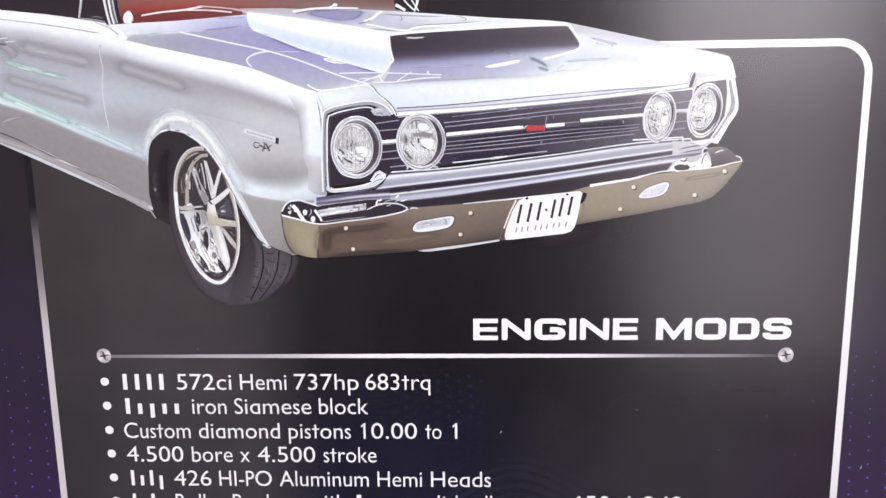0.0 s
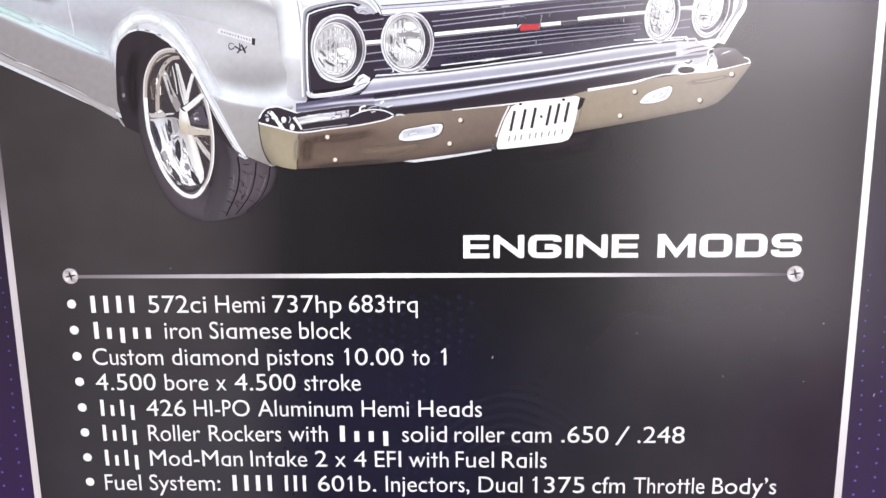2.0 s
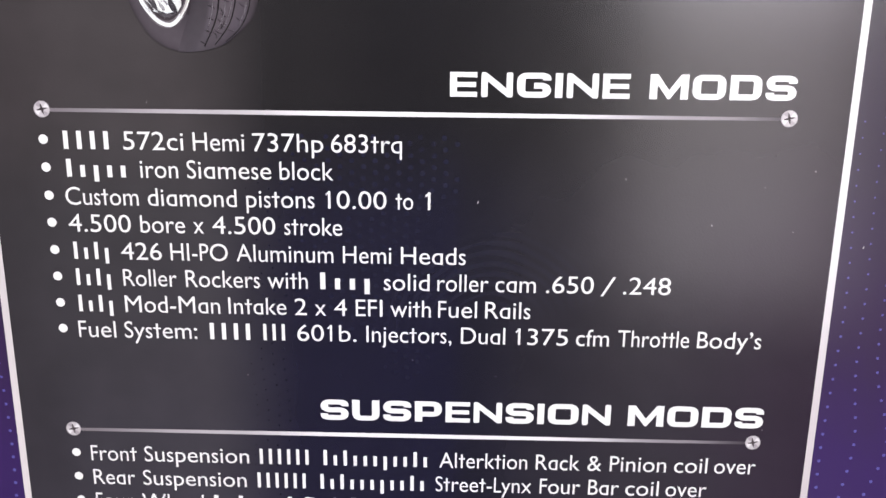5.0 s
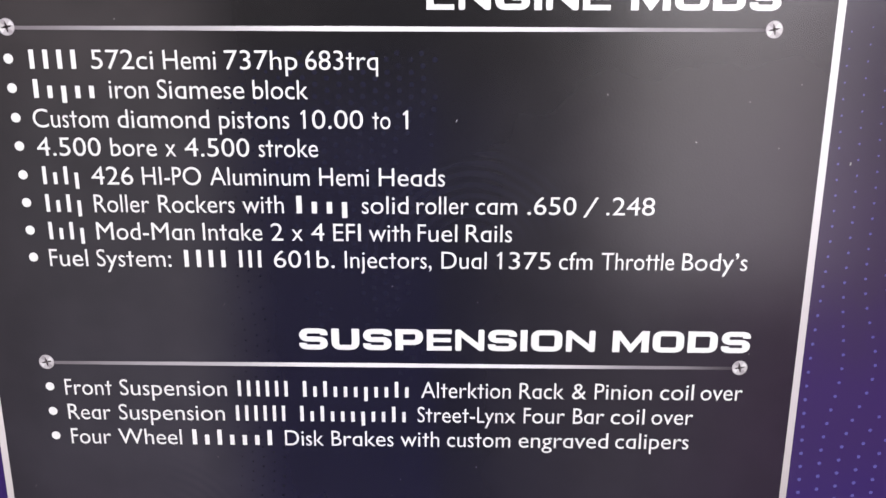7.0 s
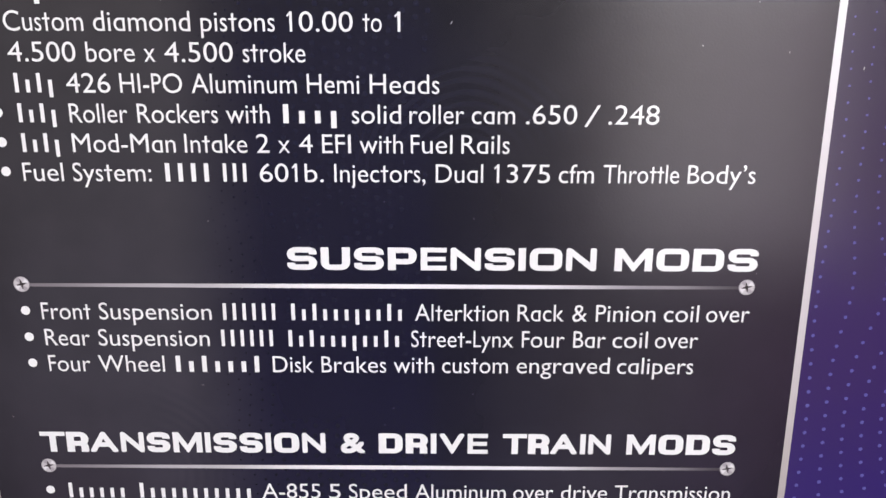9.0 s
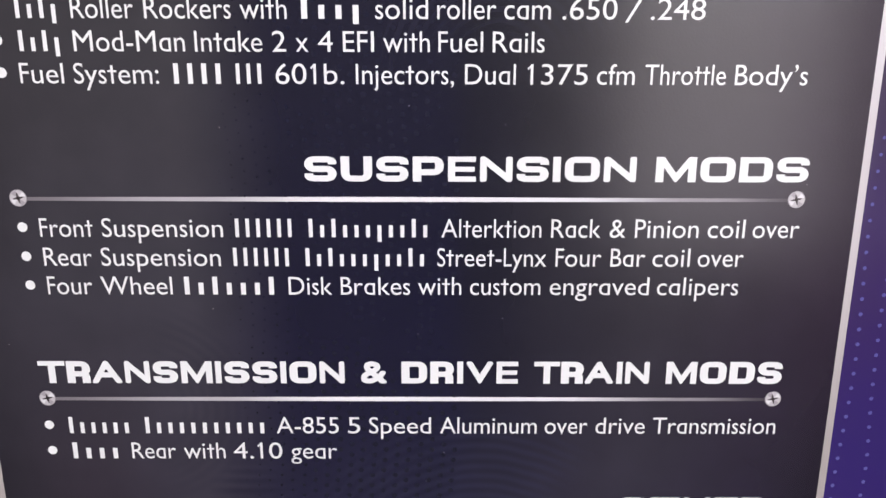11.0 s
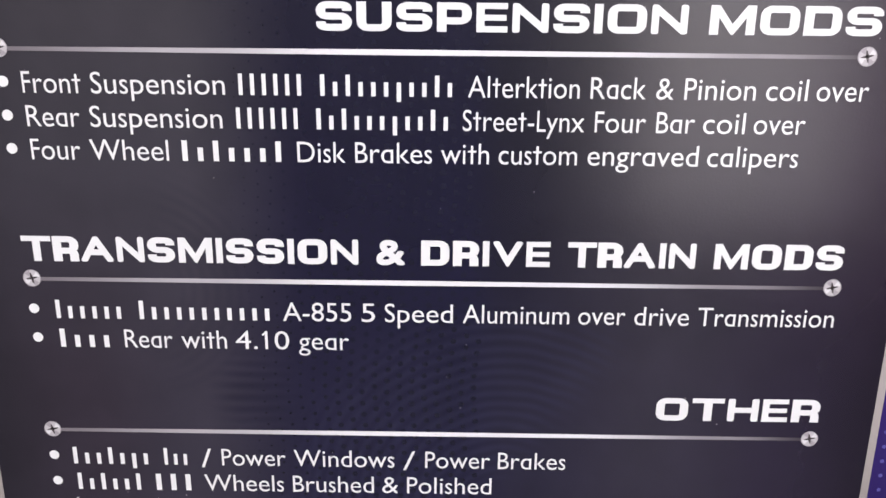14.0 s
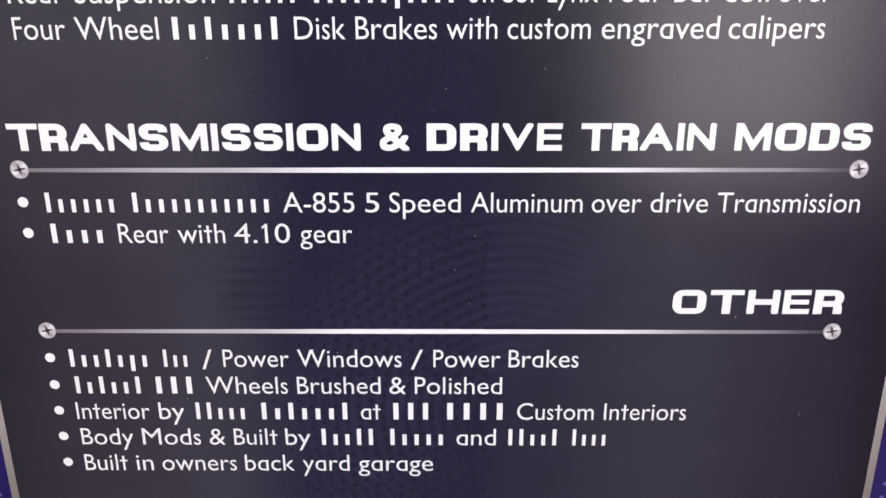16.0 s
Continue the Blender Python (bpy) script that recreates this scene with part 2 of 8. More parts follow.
door = setting("door_1", [(wx0, wx1, SOUTH - 0.1, SOUTH - 0.05, wz0, wz0 + 0.05), (wx0, wx1, SOUTH - 0.1, SOUTH - 0.05, wz1 - 0.05, wz1),
                              (wx0, wx0 + 0.05, SOUTH - 0.1, SOUTH - 0.05, wz0 + 0.05, wz1 - 0.05), (wx1 - 0.05, wx1, SOUTH - 0.1, SOUTH - 0.05, wz0 + 0.05, wz1 - 0.05),
                              (wx0 + 0.05, wx1 - 0.05, SOUTH - 0.1, SOUTH - 0.05, TRANSOM - 0.03, TRANSOM + 0.03)],
                 FRAME_PAINT, "white framed glazed door letting in daylight", "door")

GLASS = material("window_glass")[0]
glass_shader = GLASS.node_tree.nodes["Principled BSDF"]
glass_shader.inputs["Transmission Weight"].default_value, glass_shader.inputs["Roughness"].default_value = 1.0, 0.02
bm = bmesh.new()
box(bm, wx0 + 0.05, wx1 - 0.05, SOUTH - 0.078, SOUTH - 0.072, wz0 + 0.05, TRANSOM - 0.03)
part("pane", bm, GLASS, door).visible_shadow = False
bm = bmesh.new()
box(bm, wx0 + 0.05, wx1 - 0.05, SOUTH - 0.078, SOUTH - 0.072, TRANSOM + 0.03, wz1 - 0.05)
part("pane", bm, GLASS, door).visible_shadow = False

# housings for the two added fill lamps, never in view
for px in (-0.9, 0.9):
    lamp = tagged(new("added_ceiling_light"), "added white rectangular ceiling light, out of view, switched on", "lamp", "ceiling lights")
    lamp.location = (px, -1.55, TALL)
    bm = bmesh.new()
    box(bm, -0.6, 0.6, -0.16, 0.16, -0.05, 0, 0.006)
    part("housing", bm, LAMP_METAL, lamp)
    bm = bmesh.new()
    box(bm, -0.575, 0.575, -0.14, 0.14, -0.056, -0.05)
    part("diffuser", bm, DIFFUSER, lamp)

# ---- the display board: flat print on a foam board ----
HALF, HEAD = 0.381, 1.72
poster = tagged(new("display_board"), "dark glossy display board printed with a silver car and white text", "poster")
poster.location = (0, 0, FOOT)


def flat(layer, step=0):
    """How far a printed layer stands proud of the board's face."""
    return -0.0003 - 0.00012 * layer - 0.0000025 * step


def curve_points(points, closed, rounds=5):
    """A smooth line through the given points (Catmull-Rom)."""
    n, result = len(points), []
    for i in range(n if closed else n - 1):
        p = [Vector(points[j % n] if closed else points[min(max(j, 0), n - 1)]) for j in (i - 1, i, i + 1, i + 2)]
        for k in range(rounds):
            u = k / rounds
            result.append(0.5 * (2 * p[1] + (p[2] - p[0]) * u + (2 * p[0] - 5 * p[1] + 4 * p[2] - p[3]) * u * u + (3 * p[1] - p[0] - 3 * p[2] + p[3]) * u ** 3))
    if not closed:
        result.append(Vector(points[-1]))
    return result


def resample(line, n):
    """The same line in n even steps."""
    lengths = [0.0]
    for p, q in zip(line, line[1:]):
        lengths.append(lengths[-1] + (q - p).length)
    result, j = [], 0
    for i in range(n):
        at = lengths[-1] * i / (n - 1)
        while j < len(line) - 2 and lengths[j + 1] < at:
            j += 1
        span = max(1e-9, lengths[j + 1] - lengths[j])
        result.append(line[j].lerp(line[j + 1], min(1, (at - lengths[j]) / span)))
    return result


def polygon(bm, points, y, index=0):
    verts = [bm.verts.new((p[0], y, p[1])) for p in points]
    face = bm.faces.new(verts)
    face.normal_update()
    if face.normal.y > 0:
        face.normal_flip()
    face.material_index = index
    bmesh.ops.triangulate(bm, faces=[face], ngon_method="EAR_CLIP")


def rounded(x0, x1, z0, z1, r, n=10):
    result = []
    for cx, cz, a in ((x1 - r, z1 - r, 0), (x0 + r, z1 - r, 90), (x0 + r, z0 + r, 180), (x1 - r, z0 + r, 270)):
        result += [(cx + r * math.cos(radians(a + 90 * k / n)), cz + r * math.sin(radians(a + 90 * k / n))) for k in range(n + 1)]
    return result


bm = bmesh.new()
box(bm, -HALF, HALF, 0, 0.0115, 0, HEAD - FOOT, 0.0015)
part("backing_board", bm, BOARD_EDGE, poster)
bm = bmesh.new()
polygon(bm, [(-HALF + 0.002, 0.002), (HALF - 0.002, 0.002), (HALF - 0.002, HEAD - FOOT - 0.002), (-HALF + 0.002, HEAD - FOOT - 0.002)], -0.0002)
part("surround_print", bm, surround_print(), poster, "violet and slate printed surround")
SIDE, TOP, LOW, CORNER, LINE = 0.2803, 1.5594 - FOOT, 0.735 - FOOT, 0.020, 0.0049
bm = bmesh.new()
polygon(bm, rounded(-SIDE, SIDE, LOW, TOP, CORNER), flat(0))
part("panel_print", bm, panel_print(), poster, "near-black printed panel")

# white line round the panel; the upper left of it fades out behind the car
bm = bmesh.new()
inner, outer = rounded(-SIDE + LINE / 2, SIDE - LINE / 2, LOW + LINE / 2, TOP - LINE / 2, CORNER - LINE / 2), rounded(-SIDE - LINE / 2, SIDE + LINE / 2, LOW - LINE / 2, TOP + LINE / 2, CORNER + LINE / 2)
a = [bm.verts.new((x, flat(1), z)) for x, z in inner]
b = [bm.verts.new((x, flat(1), z)) for x, z in outer]
n = len(a)
for i in range(n):
    j = (i + 1) % n
    xs = [inner[i][0], inner[j][0]]
    face = bm.faces.new((a[i], b[i], b[j], a[j]))
    face.normal_update()
    if face.normal.y > 0:
        face.normal_flip()
    face.material_index = 1 if max(xs) < 0 else 0
part("border_line", bm, [BORDER_INK, BORDER_LEFT_INK], poster, "white rounded border line")

# dots of the surround: wavy columns on both sides, too many to count
bm = bmesh.new()
for side in (-1, 1):
    for i in range(7):
        for k in range(64):
            z = 0.70 + 0.0103 * k + 0.0027 * i % 0.0103
            bump = math.exp(-((z - 1.125) / 0.042) ** 2) + 0.8 * math.exp(-((z - 0.93) / 0.05) ** 2)
            x = 0.2895 + 0.0128 * i + 0.0098 * i * bump + 0.0018 * math.sin((z - 0.96) * 30)
            if x > HALF - 0.004:
                continue
            r = 0.0014 - 0.001 * max(0, (z - 1.05) / 0.35)
            if r < 0.0003:
                continue
            polygon(bm, [(side * x + r * math.cos(q), z - FOOT + r * math.sin(q)) for q in [math.tau * s / 8 for s in range(8)]], flat(0))
tagged(part("halftone_dots", bm, ink("dot_blue", (94, 88, 162)), poster), kind="stuff")

# faint navy dots in the middle of the panel
bm = bmesh.new()
for i in range(20):
    for k in range(76):
        x, z = -0.118 + 0.0077 * i + 0.0016 * math.sin(k * 0.55), 0.765 + 0.0077 * k + (0.0038 if i % 2 else 0)
        r = 0.0019 * min(1, (x + 0.125) / 0.07)
        if x < 0.0295 and z < 1.338:
            polygon(bm, [(x + r * math.cos(q), z - FOOT + r * math.sin(q)) for q in [math.tau * s / 6 for s in range(6)]], flat(1))
tagged(part("navy_dots", bm, ink("dot_navy", (28, 28, 48)), poster), kind="stuff")

# specks of dust on the laminate
bm = bmesh.new()
rng = random.Random(4)
specks = [(43.3, 1293), (297.8, 1266.8), (-1.4, 1024), (0.5, 1182), (18.9, 908.7), (-126, 1053.4), (9.9, 930), (92.7, 1234.4), (58.5, 1171)]
specks += [(rng.uniform(-300, 300), rng.uniform(780, 1400)) for k in range(22)]
for k, (x, z) in enumerate(specks):
    a, long, thin = rng.uniform(0.9, 2.4), *((0.0013, 0.00042) if k < 2 else (rng.uniform(0.0003, 0.0007), 0.00024))
    c, d = math.cos(a), math.sin(a)
    polygon(bm, [(x / 1000 + u * long * c - v * thin * d, z / 1000 - FOOT + u * long * d + v * thin * c) for u, v in ((-1, 0), (-0.4, -1), (0.6, -0.8), (1, 0), (0.4, 1), (-0.6, 0.8))], flat(4))
tagged(part("dust_specks", bm, ink("dust", (164, 159, 165)), poster), kind="stuff")

# ---- lettering in the built-in font ----
GLYPHS = {}


def raw_text(body, weight):
    data = bpy.data.curves.new("lettering", "FONT")
    data.body, data.size, data.offset, data.resolution_u, data.fill_mode = body, 1.0, weight, 4, "FRONT"
    ob = new("lettering", data)
    bpy.context.view_layer.update()
    mesh = bpy.data.meshes.new_from_object(ob.evaluated_get(bpy.context.evaluated_depsgraph_get()))
    verts, faces = [(v.co.x, v.co.y) for v in mesh.vertices], [tuple(p.vertices) for p in mesh.polygons]
    bpy.data.objects.remove(ob), bpy.data.curves.remove(data), bpy.data.meshes.remove(mesh)
    return verts, faces


def extent(verts, axis=0):
    values = [v[axis] for v in verts]
    return (min(values), max(values)) if values else (0, 0)


def clipped(verts, faces, top):
    """The part of a letter below a height."""
    bm = bmesh.new()
    made = [bm.verts.new((x, y, 0)) for x, y in verts]
    for f in faces:
        try:
            bm.faces.new([made[i] for i in f])
        except ValueError:
            pass
    bmesh.ops.bisect_plane(bm, geom=bm.verts[:] + bm.edges[:] + bm.faces[:], plane_co=(0, top, 0), plane_no=(0, 1, 0), clear_outer=True)
    bm.verts.index_update()
    result = [(v.co.x, v.co.y) for v in bm.verts], [tuple(v.index for v in f.verts) for f in bm.faces]
    bm.free()
    return result


def glyph(ch, weight):
    """Outline and advance of one letter; a and t take the round and the plain-cross form."""
    key = (ch, weight)
    if key not in GLYPHS:
        source = {"a": "d"}.get(ch, ch)
        verts, faces = raw_text(source, weight)
        advance = extent(raw_text("H" + source + "H", 0)[0])[1] - extent(raw_text("HH", 0)[0])[1]
        if ch == "a":
            verts, faces = clipped(verts, faces, extent(raw_text("x", weight)[0], 1)[1])
        if ch == "t":
            stem, sf = raw_text("l", weight)
            stem, sf = clipped(stem, sf, 0.61)
            mid, xh = sum(extent(stem)) / 2, extent(raw_text("x", 0)[0], 1)[1]
            t = 0.035 + weight
            left, right = extent(stem)
            bars = [(mid - 0.15, xh - 2 * t), (left, xh - 2 * t), (left, xh), (mid - 0.15, xh), (right, xh - 2 * t), (mid + 0.15, xh - 2 * t), (mid + 0.15, xh), (right, xh)]
            n = len(stem)
            verts, faces = stem + bars, sf + [(n, n + 1, n + 2, n + 3), (n + 4, n + 5, n + 6, n + 7)]
            shift = 0.17 - mid
            verts, advance = [(x + shift, y) for x, y in verts], 0.34
        if ch == "1":
            lo, top, n = extent(verts)[0], extent(verts, 1)[1], len(verts)
            verts = verts + [(lo - 0.1, top - 0.12), (lo - 0.08, top - 0.19), (lo, top - 0.12), (lo, top - 0.04)]
            faces = faces + [(n, n + 1, n + 2, n + 3)]
        GLYPHS[key] = (verts, faces, advance)
    return GLYPHS[key]


CAP = {w: extent(raw_text("H", w)[0], 1) for w in (-0.002, 0.0)}
WIDE = {"E": 0.88, "F": 0.85, "L": 0.82, "S": 0.88, "B": 0.9, "P": 0.9, "s": 0.85, "e": 1.0, "O": 1.08, "C": 1.05, "M": 1.08, "1": 0.85}


def add_word(bm, word, x0, x1, base, high, weight, y, square=False, gap=0.0):
    """Lays a word out so that it runs from x0 to x1 on its base line with capitals of the given height."""
    verts, faces, at = [], [], 0.0
    for ch in word:
        gv, gf, advance = glyph(ch, weight)
        k = 1.0 if square else WIDE.get(ch, 1.0)
        power = {"O": 4.0, "D": 4.0, "G": 3.6, "U": 4.0, "P": 3.4, "R": 3.2, "S": 2.7, "&": 2.4}.get(ch, 0) if square else 0
        if power:
            (a0, a1), (b0, b1) = extent(gv), extent(gv, 1)
            shaped = []
            for gx, gy in gv:
                u, v = 2 * (gx - a0) / (a1 - a0) - 1, 2 * (gy - b0) / (b1 - b0) - 1
                f = math.hypot(u, v) / max(1e-6, (abs(u) ** power + abs(v) ** power) ** (1 / power))
                u, v = max(-1, min(1, u * f)), max(-1, min(1, v * f))
                shaped.append((a0 + (u + 1) / 2 * (a1 - a0), b0 + (v + 1) / 2 * (b1 - b0)))
            gv = shaped
        n = len(verts)
        verts += [(at + gx * k, gy) for gx, gy in gv]
        faces += [tuple(n + i for i in f) for f in gf]
        at += advance * k + gap
    lo, hi = extent(verts)
    c0, c1 = extent(verts, 1) if square else CAP[weight]
    made = [bm.verts.new((x0 + (vx - lo) / (hi - lo) * (x1 - x0), y, base + (vy - c0) / (c1 - c0) * high)) for vx, vy in verts]
    for f in faces:
        try:
            face = bm.faces.new([made[i] for i in f])
        except ValueError:
            continue
        face.normal_update()
        if face.normal.y > 0:
            face.normal_flip()


def add_bars(bm, shape, x0, x1, base, high, y):
    """Plain bars in place of a maker's or a person's name: H tall, x low, p with a tail."""
    slot = (x1 - x0) / len(shape)
    for i, ch in enumerate(shape):
        z0, z1 = (base - 0.25 * high if ch == "p" else base), base + (high if ch == "H" else 0.66 * high)
        xa = x0 + slot * (i + 0.28)
        polygon(bm, [(xa, z0), (xa + slot * 0.35, z0), (xa + slot * 0.35, z1), (xa, z1)], y)


def text_line(z, words, spans, bullet=True):
    """One printed line with its bullet; spans: start and end of each word in millimetres; a word in braces becomes bars."""
    base, high = z / 1000 - FOOT, 0.0118
    bm = bmesh.new()
    for i, word in enumerate(words.split()):
        x0, x1 = spans[2 * i] / 1000, spans[2 * i + 1] / 1000
        if word[0] == "{":
            add_bars(bm, word[1:-1], x0, x1, base, high, flat(3))
        elif word == "/":
            polygon(bm, [(x0, base - 0.0016), (x0 + 0.0018, base - 0.0016), (x1, base + high), (x1 - 0.0018, base + high)], flat(3))
        else:
            add_word(bm, word, x0, x1, base, high, -0.002, flat(3))
    line = part("text_line", bm, TEXT_WHITE, poster)
    if bullet:
        bm = bmesh.new()
        polygon(bm, [(-0.2412 + 0.0031 * math.cos(math.tau * k / 20), base + 0.0061 + 0.0031 * math.sin(math.tau * k / 20)) for k in range(20)], flat(3))
        part("bullet", bm, TEXT_WHITE, line)


SLOT = {"I": 0.22, "E": 0.8, "T": 1.0, "P": 0.89, "S": 0.92, "M": 1.16, "A": 1.12, "V": 1.0, "&": 1.0, "U": 0.9, "N": 0.93, "D": 0.95, "R": 0.88, "H": 0.96}
CLOSER = {"TR": 0.07, "RA": 0.08}  # pairs that stand closer together
# wide forms put together from letters of the font: letter, then its share of the slot (x0, x1, z0, z1)
FORMS = {
    "M": [("I", 0, 0.2, 0, 1), ("V", 0.02, 0.98, 0, 1), ("I", 0.8, 1, 0, 1)],
    "E": [("I", 0, 0.26, 0, 1), ("I", 0.1, 1, 0.79, 1), ("I", 0.1, 0.96, 0.40, 0.60), ("I", 0.1, 1, 0, 0.21)],
    "T": [("I", 0, 1, 0.79, 1), ("I", 0.37, 0.63, 0, 1)],
}
# squarish round capitals drawn with a flat pen: lines of corners (share of the width, share of the height), closed or not
PEN = {
    "S": [([(1, 0.74), (1, 1), (0, 1), (0, 0.5), (1, 0.5), (1, 0), (0, 0), (0, 0.26)], False)],
    "O": [([(0, 0), (1, 0), (1, 1), (0, 1)], True)],
    "D": [([(0, 1), (1, 1), (1, 0), (0, 0)], False), ([(0, 0), (0, 1)], False)],
    "U": [([(0, 1.1), (0, 0), (1, 0), (1, 1.1)], False)],
    "P": [([(0, 1), (1, 1), (1, 0.34), (0, 0.34)], False), ([(0, -0.1), (0, 1.1)], False)],
    "R": [([(0, 1), (1, 1), (1, 0.40), (0, 0.40)], False), ([(0, -0.1), (0, 1.1)], False), ([(0.5, 0.40), (0.97, 0.40), (0.97, -0.12)], False)],
    "G": [([(1, 0.76), (1, 1), (0, 1), (0, 0), (1, 0), (1, 0.48), (0.5, 0.48)], False)],
}


def pen_letter(bm, ch, x0, wide, z0, high):
    """A capital struck with a pen 5.3 mm wide and 3.7 mm high, its corners rounded."""
    tx, tz, turn = 0.0053, 0.0037, 0.0034
    for n, (corners, closed) in enumerate(PEN[ch]):
        pts = []
        for u, v in corners:
            z = z0 + tz / 2 + max(0, min(1, v)) * (high - tz)
            z += tz / 2 if v > 1 else -tz / 2 if v < 0 else 0
            pts.append(Vector((x0 + tx / 2 + u * (wide - tx), z)))
        if ch == "D" and n == 1:
            pts = [Vector((pts[0].x, z0)), Vector((pts[1].x, z0 + high))]
        line, count = [], len(pts)
        for k, p in enumerate(pts):
            if not closed and k in (0, count - 1):
                line.append(p)
                continue
            a, c = pts[k - 1], pts[(k + 1) % count]
            ra, rc = min(turn, (a - p).length * 0.48), min(turn, (c - p).length * 0.48)
            pa, pc = p + (a - p).normalized() * ra, p + (c - p).normalized() * rc
            for s in range(7):
                w = s / 6
                line.append(pa * (1 - w) ** 2 + p * (2 * w * (1 - w) * 0.86) + (pa + pc) * (w * (1 - w) * 0.14) + pc * w ** 2)
        y, rows, m = flat(3, 10 + n), [], len(line)
        for k, p in enumerate(line):
            before, after = (line[k - 1], line[(k + 1) % m]) if closed else (line[max(k - 1, 0)], line[min(k + 1, m - 1)])
            way = (after - before).normalized()
            aside = Vector((-way.y * tx / 2, way.x * tz / 2))
            rows.append([bm.verts.new((q.x, y - 4e-7 * k, q.y)) for q in (p - aside, p + aside)])
        for k in range(m if closed else m - 1):
            r, s = rows[k], rows[(k + 1) % m]
            face = bm.faces.new((r[0], r[1], s[1], s[0]))
            face.normal_update()
            if face.normal.y > 0:
                face.normal_flip()


def heading(z, words, spans, high=0.0155):
    """Wide bold capitals, each fitted into its slot and struck several times, a little aside, to swell its strokes."""
    gap = 0.12
    for i, word in enumerate(words.split()):
        x0, x1 = spans[2 * i] / 1000, spans[2 * i + 1] / 1000
        pairs = [CLOSER.get(word[k:k + 2], 0) for k in range(len(word))]
        unit = (x1 - x0) / (sum(SLOT.get(ch, 1.0) for ch in word) + gap * (len(word) - 1) - sum(pairs))
        at = x0
        for ch, closer in zip(word, pairs):
            bm = bmesh.new()
            wide = SLOT.get(ch, 1.0) * unit
            if ch in PEN:
                pen_letter(bm, ch, at, wide, z / 1000 - FOOT, high)
                part("heading_letter", bm, TEXT_WHITE, poster)
                at += wide + (gap - closer) * unit
                continue
            strikes = [(-1, 0), (1, 0), (0, -1), (0, 1), (-0.7, -0.7), (0.7, -0.7), (-0.7, 0.7), (0.7, 0.7), (0, 0)]
            swell_x, swell_z = (0.0005, 0.0005) if ch in "RM" else (0.0007, 0.0009)
            for n, (letter, a0, a1, b0, b1) in enumerate(FORMS.get(ch, [(ch, 0, 1, 0, 1)])):
                if letter == "I":
                    add_word(bm, letter, at + wide * a0, at + wide * a1, z / 1000 - FOOT + high * b0, high * (b1 - b0), 0.0, flat(3, 10 + n), True)
                    continue
                for k, (dx, dz) in enumerate(strikes):
                    add_word(bm, letter, at + wide * a0 + swell_x * (1 + dx), at + wide * a1 + swell_x * (dx - 1),
                             z / 1000 - FOOT + high * b0 + swell_z * (1 + dz), high * (b1 - b0) - 2 * swell_z, 0.0, flat(3, k), True)
            at += wide + (gap - closer) * unit
            part("heading_letter", bm, TEXT_WHITE, poster)


SCREW_INKS = [ink("screw_light", (204, 199, 204)), ink("screw_mid", (172, 166, 172)), ink("screw_dark", (84, 76, 80)), ink("screw_glint", (236, 234, 238))]


def rule(z, left=-0.24):
    """Graded line under a heading with a printed cross-head screw at each end."""
    z = z / 1000 - FOOT
    bm = bmesh.new()
    polygon(bm, [(-0.236, z - 0.0016), (-0.02, z - 0.0020), (0.236, z - 0.0015), (0.236, z + 0.0006), (-0.02, z + 0.0012), (-0.236, z + 0.0007)], flat(2))
    line = part("rule_line", bm, RULE_INK, poster, "white rule fading to grey at its ends")
    for x in (left, 0.24):
        bm = bmesh.new()
        disc = lambda r, n=24: [(x + r * math.cos(math.tau * k / n), z + r * math.sin(math.tau * k / n)) for k in range(n)]
        polygon(bm, disc(0.0054), flat(3), 1)
        polygon(bm, disc(0.0049), flat(3, 2), 0)
        for a0, kind in ((35, 3), (125, 1), (215, 3), (305, 1)):
            wedge = [(x, z)] + [(x + 0.0047 * math.cos(radians(a0 + k * 7)), z + 0.0047 * math.sin(radians(a0 + k * 7))) for k in range(-3, 4)]
            polygon(bm, wedge, flat(3, 3), kind)
        for turn in (12, 102):
            c, s = math.cos(radians(turn)), math.sin(radians(turn))
            polygon(bm, [(x + u * c - v * s, z + u * s + v * c) for u, v in ((-0.0034, -0.0003), (0, -0.0009), (0.0034, -0.0003), (0.0034, 0.0003), (0, 0.0009), (-0.0034, 0.0003))], flat(3, 5), 2)
        part("screw", bm, SCREW_INKS, line, "printed grey cross-head screw")


heading(1361.1, "ENGINE MODS", [24, 138, 150.4, 242.6])
rule(1350)
text_line(1324.5, "{HHHH} 572ci Hemi 737hp 683trq", [-230.5, -195.1, -188.7, -149.2, -142.9, -109.4, -103.9, -57.7, -52.7, -6.6])
text_line(1306.2, "{Hxpxx} iron Siamese block", [-230.1, -185.3, -178.9, -153.9, -148.0, -92.4, -86.9, -51.5])
text_line(1287.5, "Custom diamond pistons 10.00 to 1", [-230.3, -181.5, -175.3, -116.1, -109.7, -64.5, -57.1, -16.8, -10.8, 0.8, 8.6, 12.2])
text_line(1269.2, "4.500 bore x 4.500 stroke", [-230.0, -188.1, -181.7, -151.7, -146.0, -139.1, -133.3, -91.1, -85.0, -46.5])
text_line(1250.4, "{HxHp} 426 HI-PO Aluminum Hemi Heads", [-230.3, -202.2, -196.2, -168.7, -162.7, -123.9, -118.2, -52.7, -46.3, -13.8, -7.3, 36.0])
text_line(1231.9, "{HxHp} Roller Rockers with {Hxxp} solid roller cam .650 / .248", [-230.4, -202.4, -196.3, -159.7, -153.6, -103.1, -97.8, -70.5, -64.8, -24.8, -18.8, 12.0, 17.3, 51.7, 56.4, 83.6, 90.5, 122.4, 127.2, 136.9, 142.2, 174.0])
